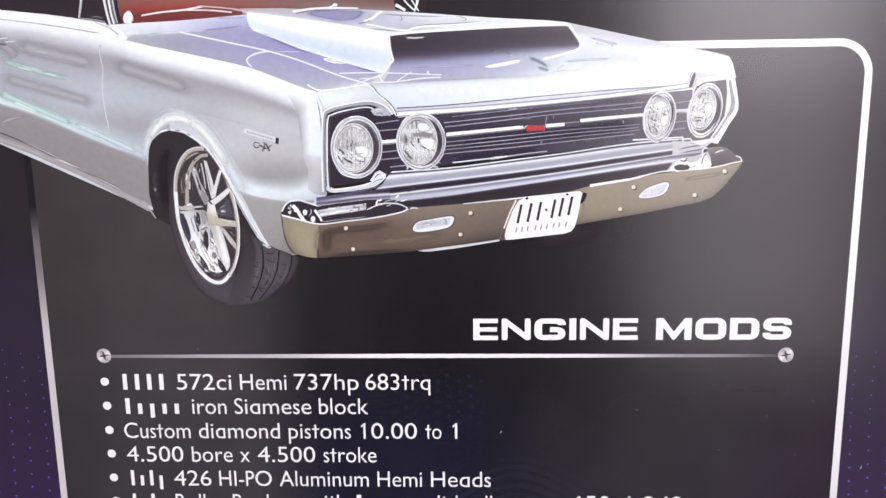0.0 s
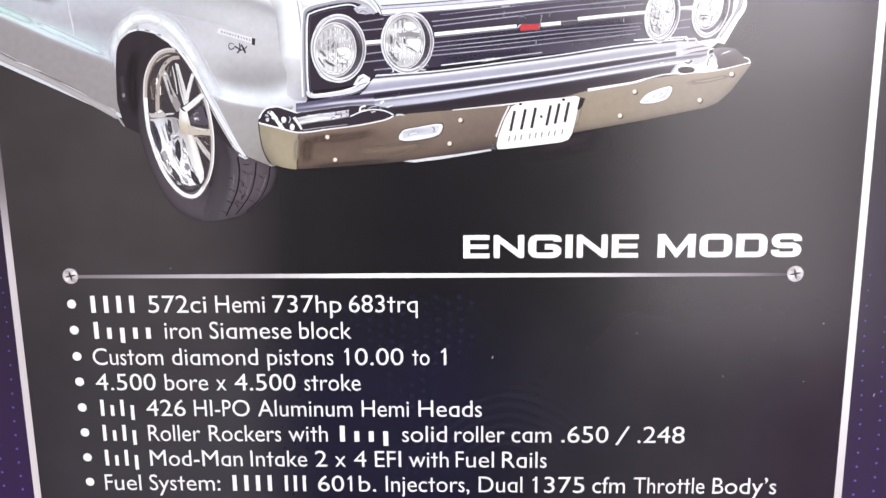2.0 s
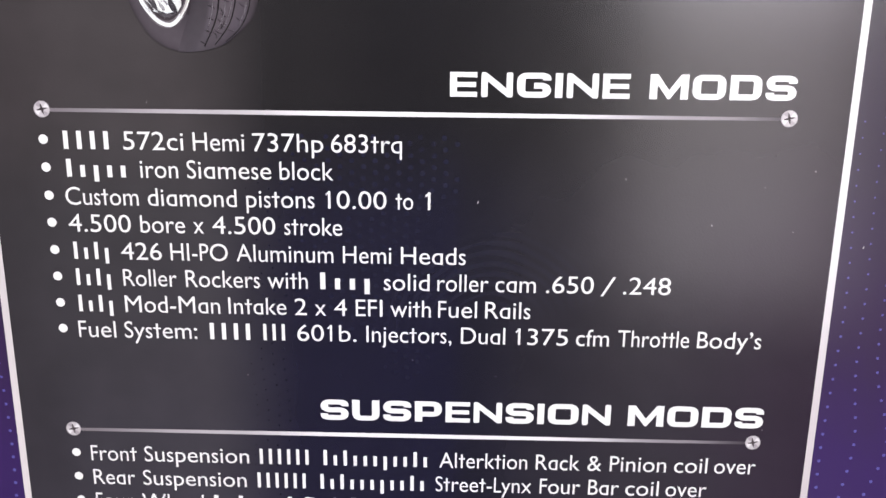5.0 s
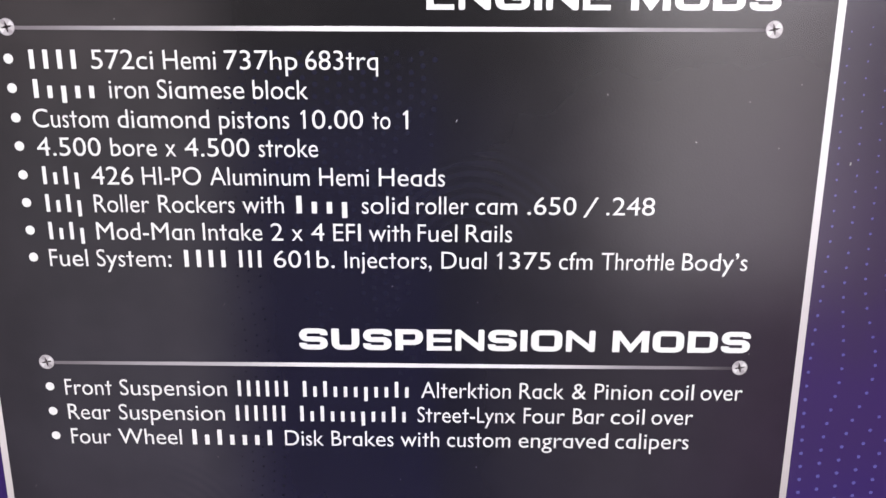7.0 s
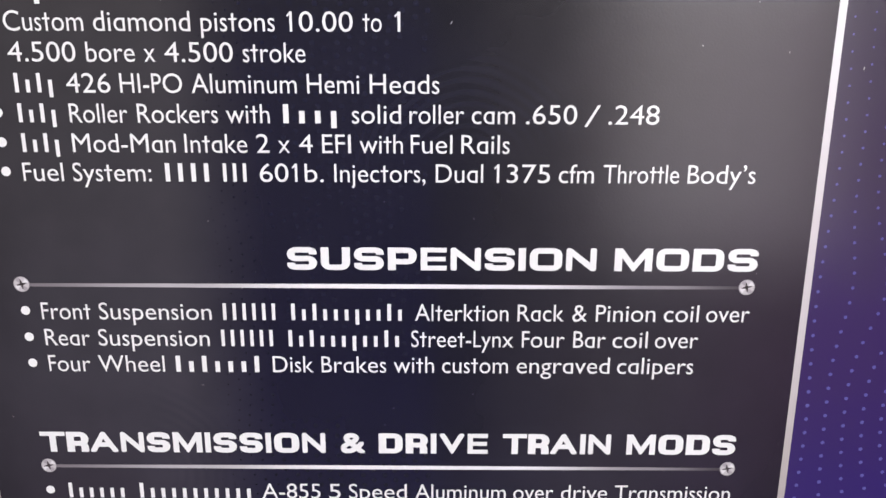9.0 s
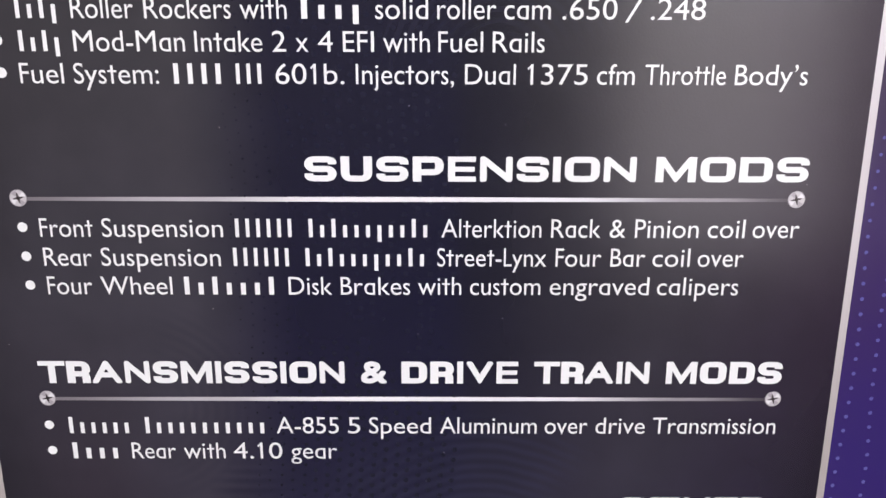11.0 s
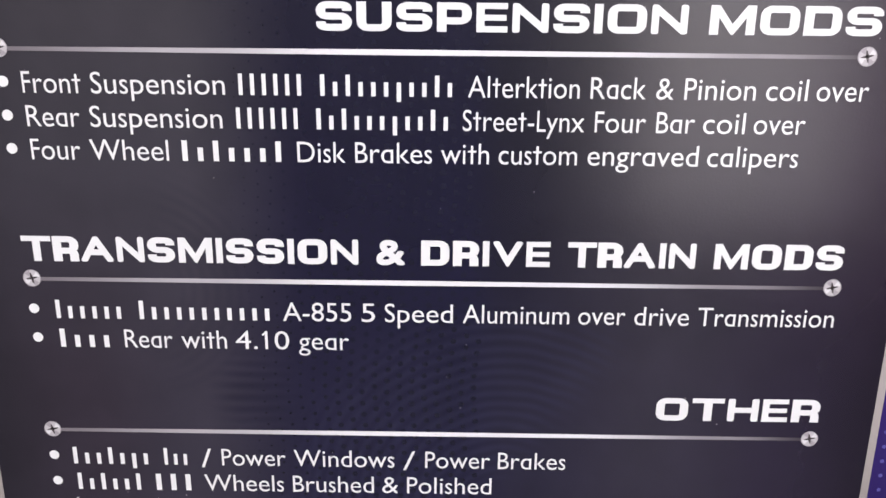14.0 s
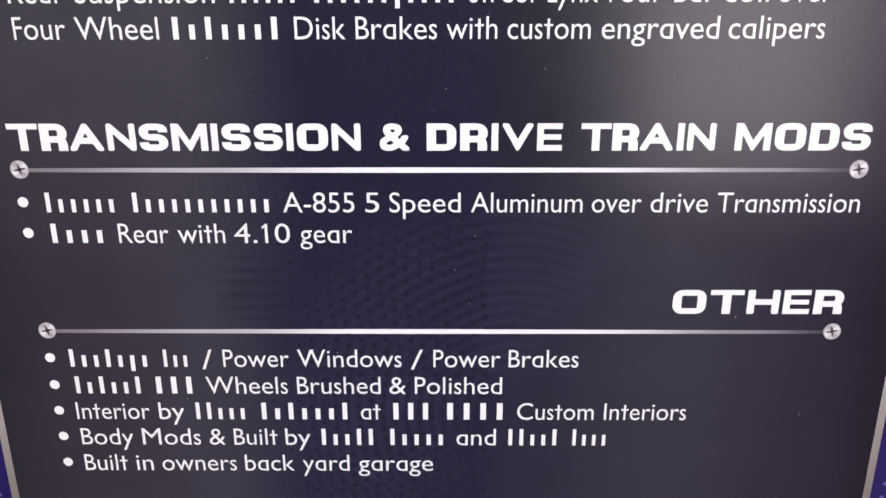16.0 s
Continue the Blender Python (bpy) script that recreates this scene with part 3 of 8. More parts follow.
text_line(1213.2, "{HxHp} Mod-Man Intake 2 x 4 EFI with Fuel Rails", [-230.5, -202.5, -196.6, -131.2, -125.4, -85.7, -79.9, -71.7, -66.0, -58.6, -52.9, -44.2, -38.2, -19.9, -14.5, 13.0, 18.0, 44.4, 50.0, 80.6])
text_line(1194.6, "Fuel System: {HHHH} {HHH} 601b. Injectors, Dual 1375 cfm Throttle Body’s", [-230.4, -204.5, -198.4, -148.1, -141.5, -108.3, -104.0, -84.9, -78.8, -37.9, -31.1, 27.3, 33.8, 64.1, 71.1, 106.9, 112.5, 134.9, 141.0, 189.3, 194.8, 238.1])
heading(1136, "SUSPENSION MODS", [-64, 139.5, 151.5, 245.5])
rule(1125.2, -0.2414)
text_line(1100.7, "Front Suspension {HHHHHH} {HxHxxxpxxHx} Alterktion Rack & Pinion coil over", [-230.6, -197.6, -191.9, -116.5, -110.6, -71.2, -64.9, 13.8, 20.0, 82.6, 88.7, 119.7, 125.4, 135.2, 141.2, 181.0, 186.7, 210.0, 214.9, 243.9])
text_line(1081.9, "Rear Suspension {HHHHHH} {HxHxxxpxxHx} Street-Lynx Four Bar coil over", [-230.5, -200.2, -194.3, -119.1, -112.9, -73.8, -67.6, 11.7, 17.4, 86.3, 92.2, 121.0, 126.9, 148.7, 153.4, 177.1, 182.0, 211.0])
text_line(1063.0, "Four Wheel {HxHxxxH} Disk Brakes with custom engraved calipers", [-230.3, -201.9, -196.4, -151.1, -145.9, -83.2, -77.2, -49.5, -44.0, 0.1, 5.2, 32.8, 38.3, 83.2, 89.2, 152.5, 157.6, 209.4])
heading(1001.8, "TRANSMISSION & DRIVE TRAIN MODS", [-243.6, -43.3, -32.5, -15.5, -6, 70.5, 81, 156.7, 167.8, 244])
rule(991)
text_line(965.6, "{Hxxxxx} {Hxxxxxxxxxx} A-855 5 Speed Aluminum over drive Transmission", [-230.1, -185.8, -179.4, -95.3, -89.9, -48.3, -42.1, -33.9, -27.9, 13.4, 19.4, 84.0, 89.4, 117.9, 123.4, 156.4, 161.7, 243.9])
text_line(946.9, "{Hxxx} Rear with 4.10 gear", [-230.1, -194.3, -188.0, -158.5, -153.0, -125.2, -119.7, -86.8, -81.0, -50.1])
heading(902, "OTHER", [141.5, 244])
rule(890.5)
text_line(866, "{HxxHxpx} {Hxx} / Power Windows / Power Brakes", [-231.2, -178.4, -172.4, -153.7, -146.9, -140.2, -133.6, -92.6, -87.3, -22.8, -17.1, -9.5, -3.0, 38.5, 43.6, 86.8])
text_line(847.4, "{HxHxxH} {HHH} Wheels Brushed & Polished", [-230.2, -184.7, -179.9, -151.3, -145.9, -94.6, -88.6, -36.2, -30.8, -20.2, -14.7, 39.9])
text_line(829.2, "Interior by {HHxxx} {HxHxxxH} at {HHH} {HHHH} Custom Interiors", [-230.3, -183.6, -177.7, -161.4, -156.0, -120.5, -114.6, -54.7, -49.2, -36.7, -31.2, -3.1, 2.6, 44.5, 49.8, 98.3, 104.8, 156.6])
text_line(810.6, "Body Mods & Built by {HxxHH} {Hxxxx} and {HHxxH} {Hxxx}", [-229.8, -196.3, -190.5, -152.9, -147.3, -137.0, -131.4, -103.5, -98.3, -82.2, -77.1, -39.3, -33.1, 5.6, 11.5, 36.7, 42.8, 78.0, 84.0, 109.1])
text_line(791.4, "Built in owners back yard garage", [-230.2, -202.4, -196.5, -185.7, -179.8, -131.4, -125.8, -93.7, -88.2, -57.9, -52.1, -3.6])

# ---- the printed car ----
bm = bmesh.new()
polygon(bm, [(x / 1000, (z + 1400) / 1000 - FOOT) for x, z in [(-290, 118), (-200, 72), (-170, 60), (-95, 42), (60, 52), (110, 60), (180, 84), (204, 108), (198, 150), (40, 170), (-200, 160), (-300, 150)]], flat(1))
car = part("car_picture", bm, ink("car_shadow", (34, 29, 33)), poster, "printed picture of a silver muscle car")


def print_ink(name, soft):
    """The inks of the picture under the laminate; soft: fades out to its edges like an airbrush."""
    mat, nodes, links, shader = material(name)
    place, fine, broad = laminate(nodes, links, shader)
    tone = nodes.new("ShaderNodeAttribute")
    tone.attribute_name = "ink"
    mottle = nodes.new("ShaderNodeTexNoise")
    mottle.inputs["Scale"].default_value, mottle.inputs["Detail"].default_value = 240, 3
    links.new(place.outputs["Object"], mottle.inputs["Vector"])
    shade = nodes.new("ShaderNodeVectorMath")
    shade.operation = "SCALE"
    links.new(tone.outputs["Color"], shade.inputs[0])
    links.new(math_node(nodes, links, "MULTIPLY_ADD", mottle.outputs["Fac"], 0.16, 0.72), shade.inputs["Scale"])
    links.new(shade.outputs[0], shader.inputs["Base Color"])
    if soft:
        uv, split = nodes.new("ShaderNodeUVMap"), nodes.new("ShaderNodeSeparateXYZ")
        links.new(uv.outputs[0], split.inputs[0])
        fades = []
        for axis in "XY":
            fade = nodes.new("ShaderNodeMapRange")
            fade.interpolation_type = "SMOOTHSTEP"
            links.new(split.outputs[axis], fade.inputs["Value"])
            fades.append(math_node(nodes, links, "POWER", fade.outputs["Result"], 1.4))
        cover = math_node(nodes, links, "MULTIPLY", fades[0], fades[1])
        links.new(math_node(nodes, links, "MULTIPLY", cover, 0.9), shader.inputs["Alpha"])
    return mat


PRINT = [print_ink("picture_ink", False), print_ink("picture_airbrush", True)]


def rgb(colour):
    """Six hexadecimal digits as three parts of 255."""
    return tuple(int(colour[i:i + 2], 16) for i in (0, 2, 4))


def spread(values, n):
    """n values running evenly through the given ones."""
    values = np.array(values, float)
    at = np.linspace(0, len(values) - 1, n)
    return np.stack([np.interp(at, range(len(values)), values[:, k]) for k in range(values.shape[1])], 1)


class Art:
    """One printed piece of the car, built of flat areas, strokes, discs and graded fields in millimetres round x = 0, z = 1.4 m."""

    def __init__(self, parent, name, layer, label):
        self.parent, self.name, self.layer, self.label = parent, name, layer, label
        self.bm, self.step, self.rows = bmesh.new(), 0, []
        self.uv, self.tone = self.bm.loops.layers.uv.new("fade"), self.bm.loops.layers.float_color.new("ink")

    def depth(self):
        self.step += 1
        return flat(2) - 0.00006 * self.layer - 0.0000012 * self.step

    def place(self, p):
        return p[0] / 1000, (p[1] + 1400) / 1000 - FOOT

    def face(self, verts, tones, soft=False, fades=None):
        face = self.bm.faces.new(verts)
        for i, loop in enumerate(face.loops):
            loop[self.tone] = tones[i]
            loop[self.uv].uv = fades[i] if fades else (1, 1)
        face.normal_update()
        if face.normal.y > 0:
            face.normal_flip()
        face.material_index = 1 if soft else 0
        return face

    def grid(self, points, tones, y):
        """A field of rows of points, each with its tone."""
        rows = [[self.bm.verts.new((p[0], y, p[1])) for p in row] for row in points]
        for i in range(len(rows) - 1):
            for j in range(len(rows[0]) - 1):
                at = ((i, j), (i, j + 1), (i + 1, j + 1), (i + 1, j))
                self.face([rows[r][c] for r, c in at], [tones[r][c] for r, c in at])

    def row(self, colours, points):
        """One line of a graded field; its colours run along it."""
        self.rows.append(([colours] if isinstance(colours, str) else colours, points))

    def fade(self, columns=44, between=5):
        """Builds the field through the lines given by row(), each tone passing smoothly into the next."""
        lines, tones = [], []
        for colours, points in self.rows:
            line = curve_points(points, False, 8)
            lines.append(spread([(p.x, p.y) for p in line], columns))
            tones.append(spread([rgb(c) for c in colours], columns))
        lines, tones, n = np.array(lines), np.array(tones), len(lines)
        slope = np.zeros_like(tones)
        for i in range(1, n - 1):
            a, b = tones[i] - tones[i - 1], tones[i + 1] - tones[i]
            slope[i] = np.where(a * b > 0, np.sign(a) * np.minimum(np.abs(a + b) / 2, 2 * np.minimum(np.abs(a), np.abs(b))), 0)
        slope[0], slope[-1] = tones[1] - tones[0], tones[-1] - tones[-2]
        places, inks = [], []
        for i in range(n - 1):
            for k in range(between + (i == n - 2)):
                u = k / between
                places.append([self.place(p) for p in lines[i] * (1 - u) + lines[i + 1] * u])
                mixed = ((2 * u ** 3 - 3 * u * u + 1) * tones[i] + (u ** 3 - 2 * u * u + u) * slope[i]
                         + (3 * u * u - 2 * u ** 3) * tones[i + 1] + (u ** 3 - u * u) * slope[i + 1])
                inks.append([(*linear(np.clip(t, 0, 255)), 1) for t in mixed])
        self.grid(places, inks, self.depth())
        self.rows = []

    def area(self, colour, points, smooth=True, soft=0):
        y, tone = self.depth(), (*linear(rgb(colour)), 1)
        line = [self.place(p) for p in (curve_points(points, True) if smooth else points)]
        if not soft:
            made = self.face([self.bm.verts.new((p[0], y, p[1])) for p in line], [tone] * len(line))
            bmesh.ops.triangulate(self.bm, faces=[made], ngon_method="EAR_CLIP")
            return
        cx, cz = sum(p[0] for p in line) / len(line), sum(p[1] for p in line) / len(line)
        rings = [[self.bm.verts.new((cx + (p[0] - cx) * k, y, cz + (p[1] - cz) * k)) for p in line] for k in (1, 1 - soft, 0.05)]
        for r, (va, vb) in enumerate(((0, 1), (1, 1))):
            for i in range(len(line)):
                j = (i + 1) % len(line)
                self.face((rings[r][i], rings[r][j], rings[r + 1][j], rings[r + 1][i]), [tone] * 4, True, ((va, 1), (va, 1), (vb, 1), (vb, 1)))

    def stroke(self, colour, points, w0, w1, soft=False, smooth=True, ends=0.3):
        y, tone = self.depth(), (*linear(rgb(colour)), 1)
        line = [Vector(self.place(p)) for p in (curve_points(points, False, 5) if smooth and len(points) > 2 else [Vector(p) for p in points])]
        if soft:
            line = resample(line, 16)
        rows, n = [], len(line)
        for i, p in enumerate(line):
            way = (line[min(i + 1, n - 1)] - line[max(i - 1, 0)]).normalized()
            half = (w0 + (w1 - w0) * i / (n - 1)) / 2000 * (1.75 if soft else 1)
            side = Vector((-way.y, way.x)) * half
            along = min(1, i / (n - 1) / ends, (1 - i / (n - 1)) / ends) if soft else 1
            rows.append([(self.bm.verts.new((q.x, y, q.y)), (f, along)) for q, f in ((p - side, 0), (p, 1), (p + side, 0))])
        for a, b in zip(rows, rows[1:]):
            for k in (0, 1):
                four = (a[k], a[k + 1], b[k + 1], b[k])
                self.face([v for v, f in four], [tone] * 4, soft, [f for v, f in four])

    def disc(self, colours, x, z, ux, uz, vx, vz):
        """A disc seen askew: its centre, its half width and its half height; the colours run from top to bottom."""
        stops = spread([rgb(c) for c in ([colours] if isinstance(colours, str) else colours)], 33)
        places, inks = [], []
        for i in range(33):
            turn = math.pi * i / 32
            s, wide = math.cos(turn), math.sin(turn)
            places.append([self.place((x + ux * wide * t + vx * s, z + uz * wide * t + vz * s)) for t in np.linspace(-1, 1, 7)])
            tone = stops[min(32, int((1 - s) * 16))]
            inks.append([(*linear(tone), 1)] * 7)
        self.grid(places, inks, self.depth())

    def glints(self, seed, count, tones, field, long, wide, lean, spread):
        """Short broken reflections scattered over an oval field (centre, half width, half height); lean: their slant in degrees."""
        rng, (x, z, ux, uz, vx, vz) = random.Random(seed), field
        for k in range(count):
            turn, far = rng.uniform(0, math.tau), math.sqrt(rng.random())
            a, b = far * math.cos(turn), far * math.sin(turn)
            cx, cz = x + ux * a + vx * b, z + uz * a + vz * b
            way, half = radians(lean + rng.uniform(-0.5, 0.5) * spread), long * rng.uniform(0.25, 0.6)
            dx, dz, bow = half * math.cos(way), half * math.sin(way), rng.uniform(-0.25, 0.25)
            self.stroke(rng.choice(tones), [(cx - dx, cz - dz), (cx - bow * dz, cz + bow * dx), (cx + dx, cz + dz)], wide * rng.uniform(0.5, 1.2), wide * rng.uniform(0.4, 1), soft=rng.random() < 0.6)

    def flutes(self, seed, columns, tones, field, wide):
        """Upright flutes of a lamp glass over an oval field, catching light and dark by turns."""
        rng, (x, z, ux, uz, vx, vz) = random.Random(seed), field
        for i in range(columns):
            a = -0.93 + 1.86 * (i + 0.5) / columns
            top = 0.97 * math.sqrt(1 - a * a)
            b = top
            while b > 0.1 - top:
                low = max(-top, b - rng.uniform(0.22, 0.5))
                value = 0.64 + 0.2 * math.sin(3.4 * a + 2.6 * b + seed) + (0.15 if i % 2 else -0.15) + rng.uniform(-0.16, 0.16)
                tone = tones[max(0, min(len(tones) - 1, int(value * len(tones))))]
                self.stroke(tone, [(x + ux * c + vx * d, z + uz * c + vz * d) for c, d in ((a, b), (a + 0.02, (b + low) / 2), (a, low))], wide, wide, soft=True)
                b = low + 0.03

    def oval(self, colour, x, z, rx, rz, tilt=0):
        c, s = math.cos(radians(tilt)), math.sin(radians(tilt))
        self.disc(colour, x, z, rx * c, rx * s, -rz * s, rz * c)

    def done(self):
        part(self.name, self.bm, PRINT, self.parent, self.label)


# glass, grille, trim and plate
art = Art(car, "roof", 1, "")
art.area("cbcfd9", [(-306.7, 211.2), (-305.3, 221.8), (-244.6, 226.5), (-159.4, 223.4), (-75.1, 218.3), (-24.3, 211.1), (-4.6, 200.3), (-7.3, 192.0), (-28.2, 204.2), (-90.1, 210.9), (-141.9, 209.1), (-207.8, 201.3), (-212.1, 215.4), (-271.8, 218.0)], smooth=False)
art.done()

art = Art(car, "bolt", 9, "")
art.oval("584a44", -62.2, 40.4, 1.67, 1.67, 0)
art.oval("ece2d2", -62.7, 41.0, 1.33, 1.33, 0)
art.done()

art = Art(car, "bolt", 9, "")
art.oval("584a44", -57.6, 25.8, 1.67, 1.67, 0)
art.oval("ece2d2", -58.2, 26.4, 1.33, 1.33, 0)
art.done()

art = Art(car, "bolt", 9, "")
art.oval("584a44", 23.3, 50.2, 1.67, 1.67, 0)
art.oval("ece2d2", 22.7, 50.8, 1.33, 1.33, 0)
art.done()

art = Art(car, "bolt", 9, "")
art.oval("584a44", 16.3, 35.5, 1.67, 1.67, 0)
art.oval("ece2d2", 15.7, 36.1, 1.33, 1.33, 0)
art.done()

art = Art(car, "bolt", 9, "")
art.oval("584a44", 132.5, 66.9, 1.67, 1.67, 0)
art.oval("ece2d2", 131.9, 67.4, 1.33, 1.33, 0)
art.done()

art = Art(car, "bolt", 9, "")
art.oval("584a44", 123.9, 52.1, 1.67, 1.67, 0)
art.oval("ece2d2", 123.4, 52.6, 1.33, 1.33, 0)
art.done()

art = Art(car, "bolt", 9, "")
art.oval("584a44", 173.1, 61.2, 1.67, 1.67, 0)
art.oval("ece2d2", 172.5, 61.7, 1.33, 1.33, 0)
art.done()

art = Art(car, "bolt", 9, "")
art.oval("584a44", 192.0, 76.8, 1.67, 1.67, 0)
art.oval("ece2d2", 191.4, 77.4, 1.33, 1.33, 0)
art.done()

art = Art(car, "number_plate", 9, "white plate with dark bars")
art.area("fafafa", [(59.7, 61.2), (63.5, 62.0), (95.9, 65.1), (97.8, 63.9), (96.8, 56.7), (94.8, 46.7), (93.3, 41.3), (91.1, 37.9), (86.6, 36.3), (67.5, 34.1), (50.3, 32.3), (46.5, 32.3), (45.7, 34.7), (47.2, 41.7), (51.0, 51.7), (55.2, 59.0)], smooth=False)
art.stroke("323034", [(57.1, 56.3), (54.5, 43.6)], 1.75, 1.75)
art.stroke("323034", [(63.9, 57.2), (61.3, 44.5)], 1.75, 1.75)
art.stroke("323034", [(70.3, 58.1), (67.8, 45.4)], 1.75, 1.75)
art.stroke("323034", [(79.8, 59.5), (77.3, 46.9)], 1.75, 1.75)
art.stroke("323034", [(85.1, 60.6), (82.6, 48.0)], 1.75, 1.75)
art.stroke("323034", [(91.1, 61.5), (88.7, 48.9)], 1.75, 1.75)
art.stroke("323034", [(73.1, 52.3), (74.6, 52.7)], 1.67, 1.67)
art.stroke("969298", [(54.1, 40.7), (53.3, 37.2)], 0.89, 0.89)
art.stroke("969298", [(57.9, 41.1), (57.2, 37.6)], 0.89, 0.89)
art.stroke("969298", [(61.7, 41.5), (61.0, 38.0)], 0.89, 0.89)
art.stroke("969298", [(67.1, 42.1), (66.3, 38.7)], 0.89, 0.89)
art.stroke("969298", [(70.9, 42.6), (70.1, 39.1)], 0.89, 0.89)
art.stroke("969298", [(74.7, 43.0), (74.0, 39.5)], 0.89, 0.89)
art.stroke("969298", [(79.2, 43.5), (78.5, 40.1)], 0.89, 0.89)
art.stroke("969298", [(83.0, 44.0), (82.3, 40.5)], 0.89, 0.89)
art.stroke("969298", [(87.6, 44.5), (86.9, 41.0)], 0.89, 0.89)
art.oval("201a22", 60.8, 60.5, 1.11, 0.74, 0)
art.oval("201a22", 87.7, 62.9, 1.11, 0.74, 0)
art.area("201a22", [(98.2, 64.3), (101.2, 63.5), (99.8, 59.0), (96.9, 55.9), (96.5, 57.5)], smooth=False)
art.stroke("f0f0f4", [(53.6, 59.4), (49.1, 50.2), (45.3, 40.1)], 0.93, 0.93)
art.stroke("6c666e", [(44.5, 37.0), (43.0, 33.9), (46.1, 31.6)], 1.85, 1.85, soft=True)
art.done()

# paintwork, wheels, lamps and bumper
art = Art(car, "body_side", 3, "silver-grey painted car side")
art.row("f7fdff", [(-295.1, 190.4), (-268.7, 187.0), (-249.9, 184.7), (-231.2, 182.1), (-212.9, 174.2), (-194.6, 165.6), (-175.9, 161.6), (-157.3, 157.7), (-138.6, 153.4), (-120.0, 148.4), (-101.5, 141.2), (-80.2, 133.9)])
art.row(["eef3fa", "f2f7fd", "f6fcff", "f7fdff", "f4fbff"], [(-296.2, 181.0), (-269.7, 178.0), (-250.9, 174.8), (-232.2, 171.6), (-213.5, 167.3), (-195.1, 160.5), (-176.4, 155.4), (-157.8, 150.4), (-139.1, 145.4), (-120.5, 139.2), (-101.9, 132.7), (-84.0, 125.8)])
art.row(["c5c8ce", "cdd0d8", "d8dce4", "d6dae2", "dfe3eb"], [(-296.8, 175.9), (-270.3, 173.0), (-251.5, 169.7), (-232.7, 165.8), (-214.0, 161.5), (-195.5, 155.7), (-176.8, 151.1), (-158.1, 146.0), (-139.4, 141.0), (-120.8, 134.8), (-102.1, 127.9), (-85.4, 120.7)])
art.row(["a8a9b0", "a5a5ad", "a4a5ab", "a7a8af", "acadb3"], [(-297.5, 170.1), (-271.0, 166.4), (-252.2, 162.5), (-233.4, 158.9), (-214.6, 155.3), (-196.0, 149.9), (-177.2, 145.2), (-158.5, 140.1), (-139.8, 135.5), (-121.1, 129.7), (-102.4, 123.1), (-87.4, 117.0)])
art.row(["aaacb6", "adb0b9", "acaeb6", "aaabb2", "b7babf", "c2c4ca"], [(-298.5, 162.1), (-272.0, 158.0), (-253.1, 154.4), (-234.3, 150.4), (-215.3, 147.2), (-196.6, 142.5), (-177.8, 137.5), (-159.0, 133.1), (-140.2, 128.8), (-121.4, 123.4), (-102.7, 117.2), (-88.4, 111.7)])
art.row(["b0b3bf", "b6bac5", "bbc1cc", "babfc8", "b9bcc3", "c9cdd3", "c4c6cc"], [(-299.9, 150.3), (-273.2, 147.0), (-254.3, 143.0), (-235.3, 139.4), (-216.3, 136.5), (-197.4, 132.9), (-178.5, 129.3), (-159.6, 125.0), (-140.7, 120.2), (-121.9, 114.8), (-103.1, 108.6), (-89.2, 104.3)])
art.row(["afb4c0", "b4b9c5", "bdc3cf", "bdc2cb", "b6b8bf", "c4c8ce", "c2c4ca"], [(-300.7, 144.4), (-273.9, 141.0), (-254.8, 137.8), (-235.8, 134.2), (-216.8, 131.3), (-197.8, 127.7), (-178.9, 123.4), (-160.0, 119.0), (-141.1, 114.6), (-122.2, 109.9), (-103.3, 104.4), (-89.3, 100.5)])
art.fade()
art.row(["afb4c0", "b4b9c5", "bdc3cf", "bdc2cb"], [(-300.7, 144.4), (-273.9, 141.0), (-254.8, 137.8), (-235.8, 134.2), (-216.8, 131.3), (-197.8, 127.7), (-178.9, 123.4)])
art.row(["acb1bd", "b5bac6", "b9bfca", "b5b8c1", "acaeb6"], [(-301.3, 139.2), (-274.6, 134.7), (-255.6, 130.3), (-236.7, 126.0), (-217.6, 123.1), (-198.5, 119.5), (-179.5, 115.9)])
art.row(["a6acb5", "b1b7c0", "b2b6bf", "a7a9b1", "a5a5ac"], [(-301.8, 135.5), (-275.2, 128.7), (-256.4, 122.5), (-237.5, 117.0), (-218.4, 114.1), (-199.3, 110.8), (-180.3, 105.3)])
art.row(["c3d8d9", "c9dde0", "bfcdd4", "b2bac2", "afb4bb"], [(-302.0, 133.6), (-275.5, 126.1), (-256.8, 119.1), (-238.0, 112.5), (-219.0, 107.3), (-200.0, 102.2), (-184.9, 97.0)])
art.row(["d9eef1", "d9ecf1", "d1e2e9", "c7d5de", "c6cfd8"], [(-302.3, 131.3), (-275.9, 123.1), (-257.2, 115.3), (-238.6, 106.4), (-219.8, 98.6), (-204.7, 93.1), (-189.5, 87.9)])
art.row(["a1a1a5", "a3a3a7", "a5a5ab", "a8a9af"], [(-302.5, 129.5), (-276.1, 120.9), (-257.4, 113.1), (-238.7, 104.9), (-219.9, 97.1), (-204.8, 91.5), (-189.6, 86.0)])
art.row(["969498", "959396", "969497", "9a989b"], [(-302.7, 128.0), (-276.3, 119.3), (-257.6, 111.2), (-238.9, 103.0), (-220.1, 95.1), (-205.0, 89.6), (-189.8, 84.1)])
art.row(["928e91", "928e91", "938f91", "938f91"], [(-304.9, 109.8), (-278.4, 100.8), (-259.7, 91.4), (-241.0, 81.9), (-222.2, 71.7), (-207.2, 63.4), (-192.2, 54.6)])
art.fade()
art.done()

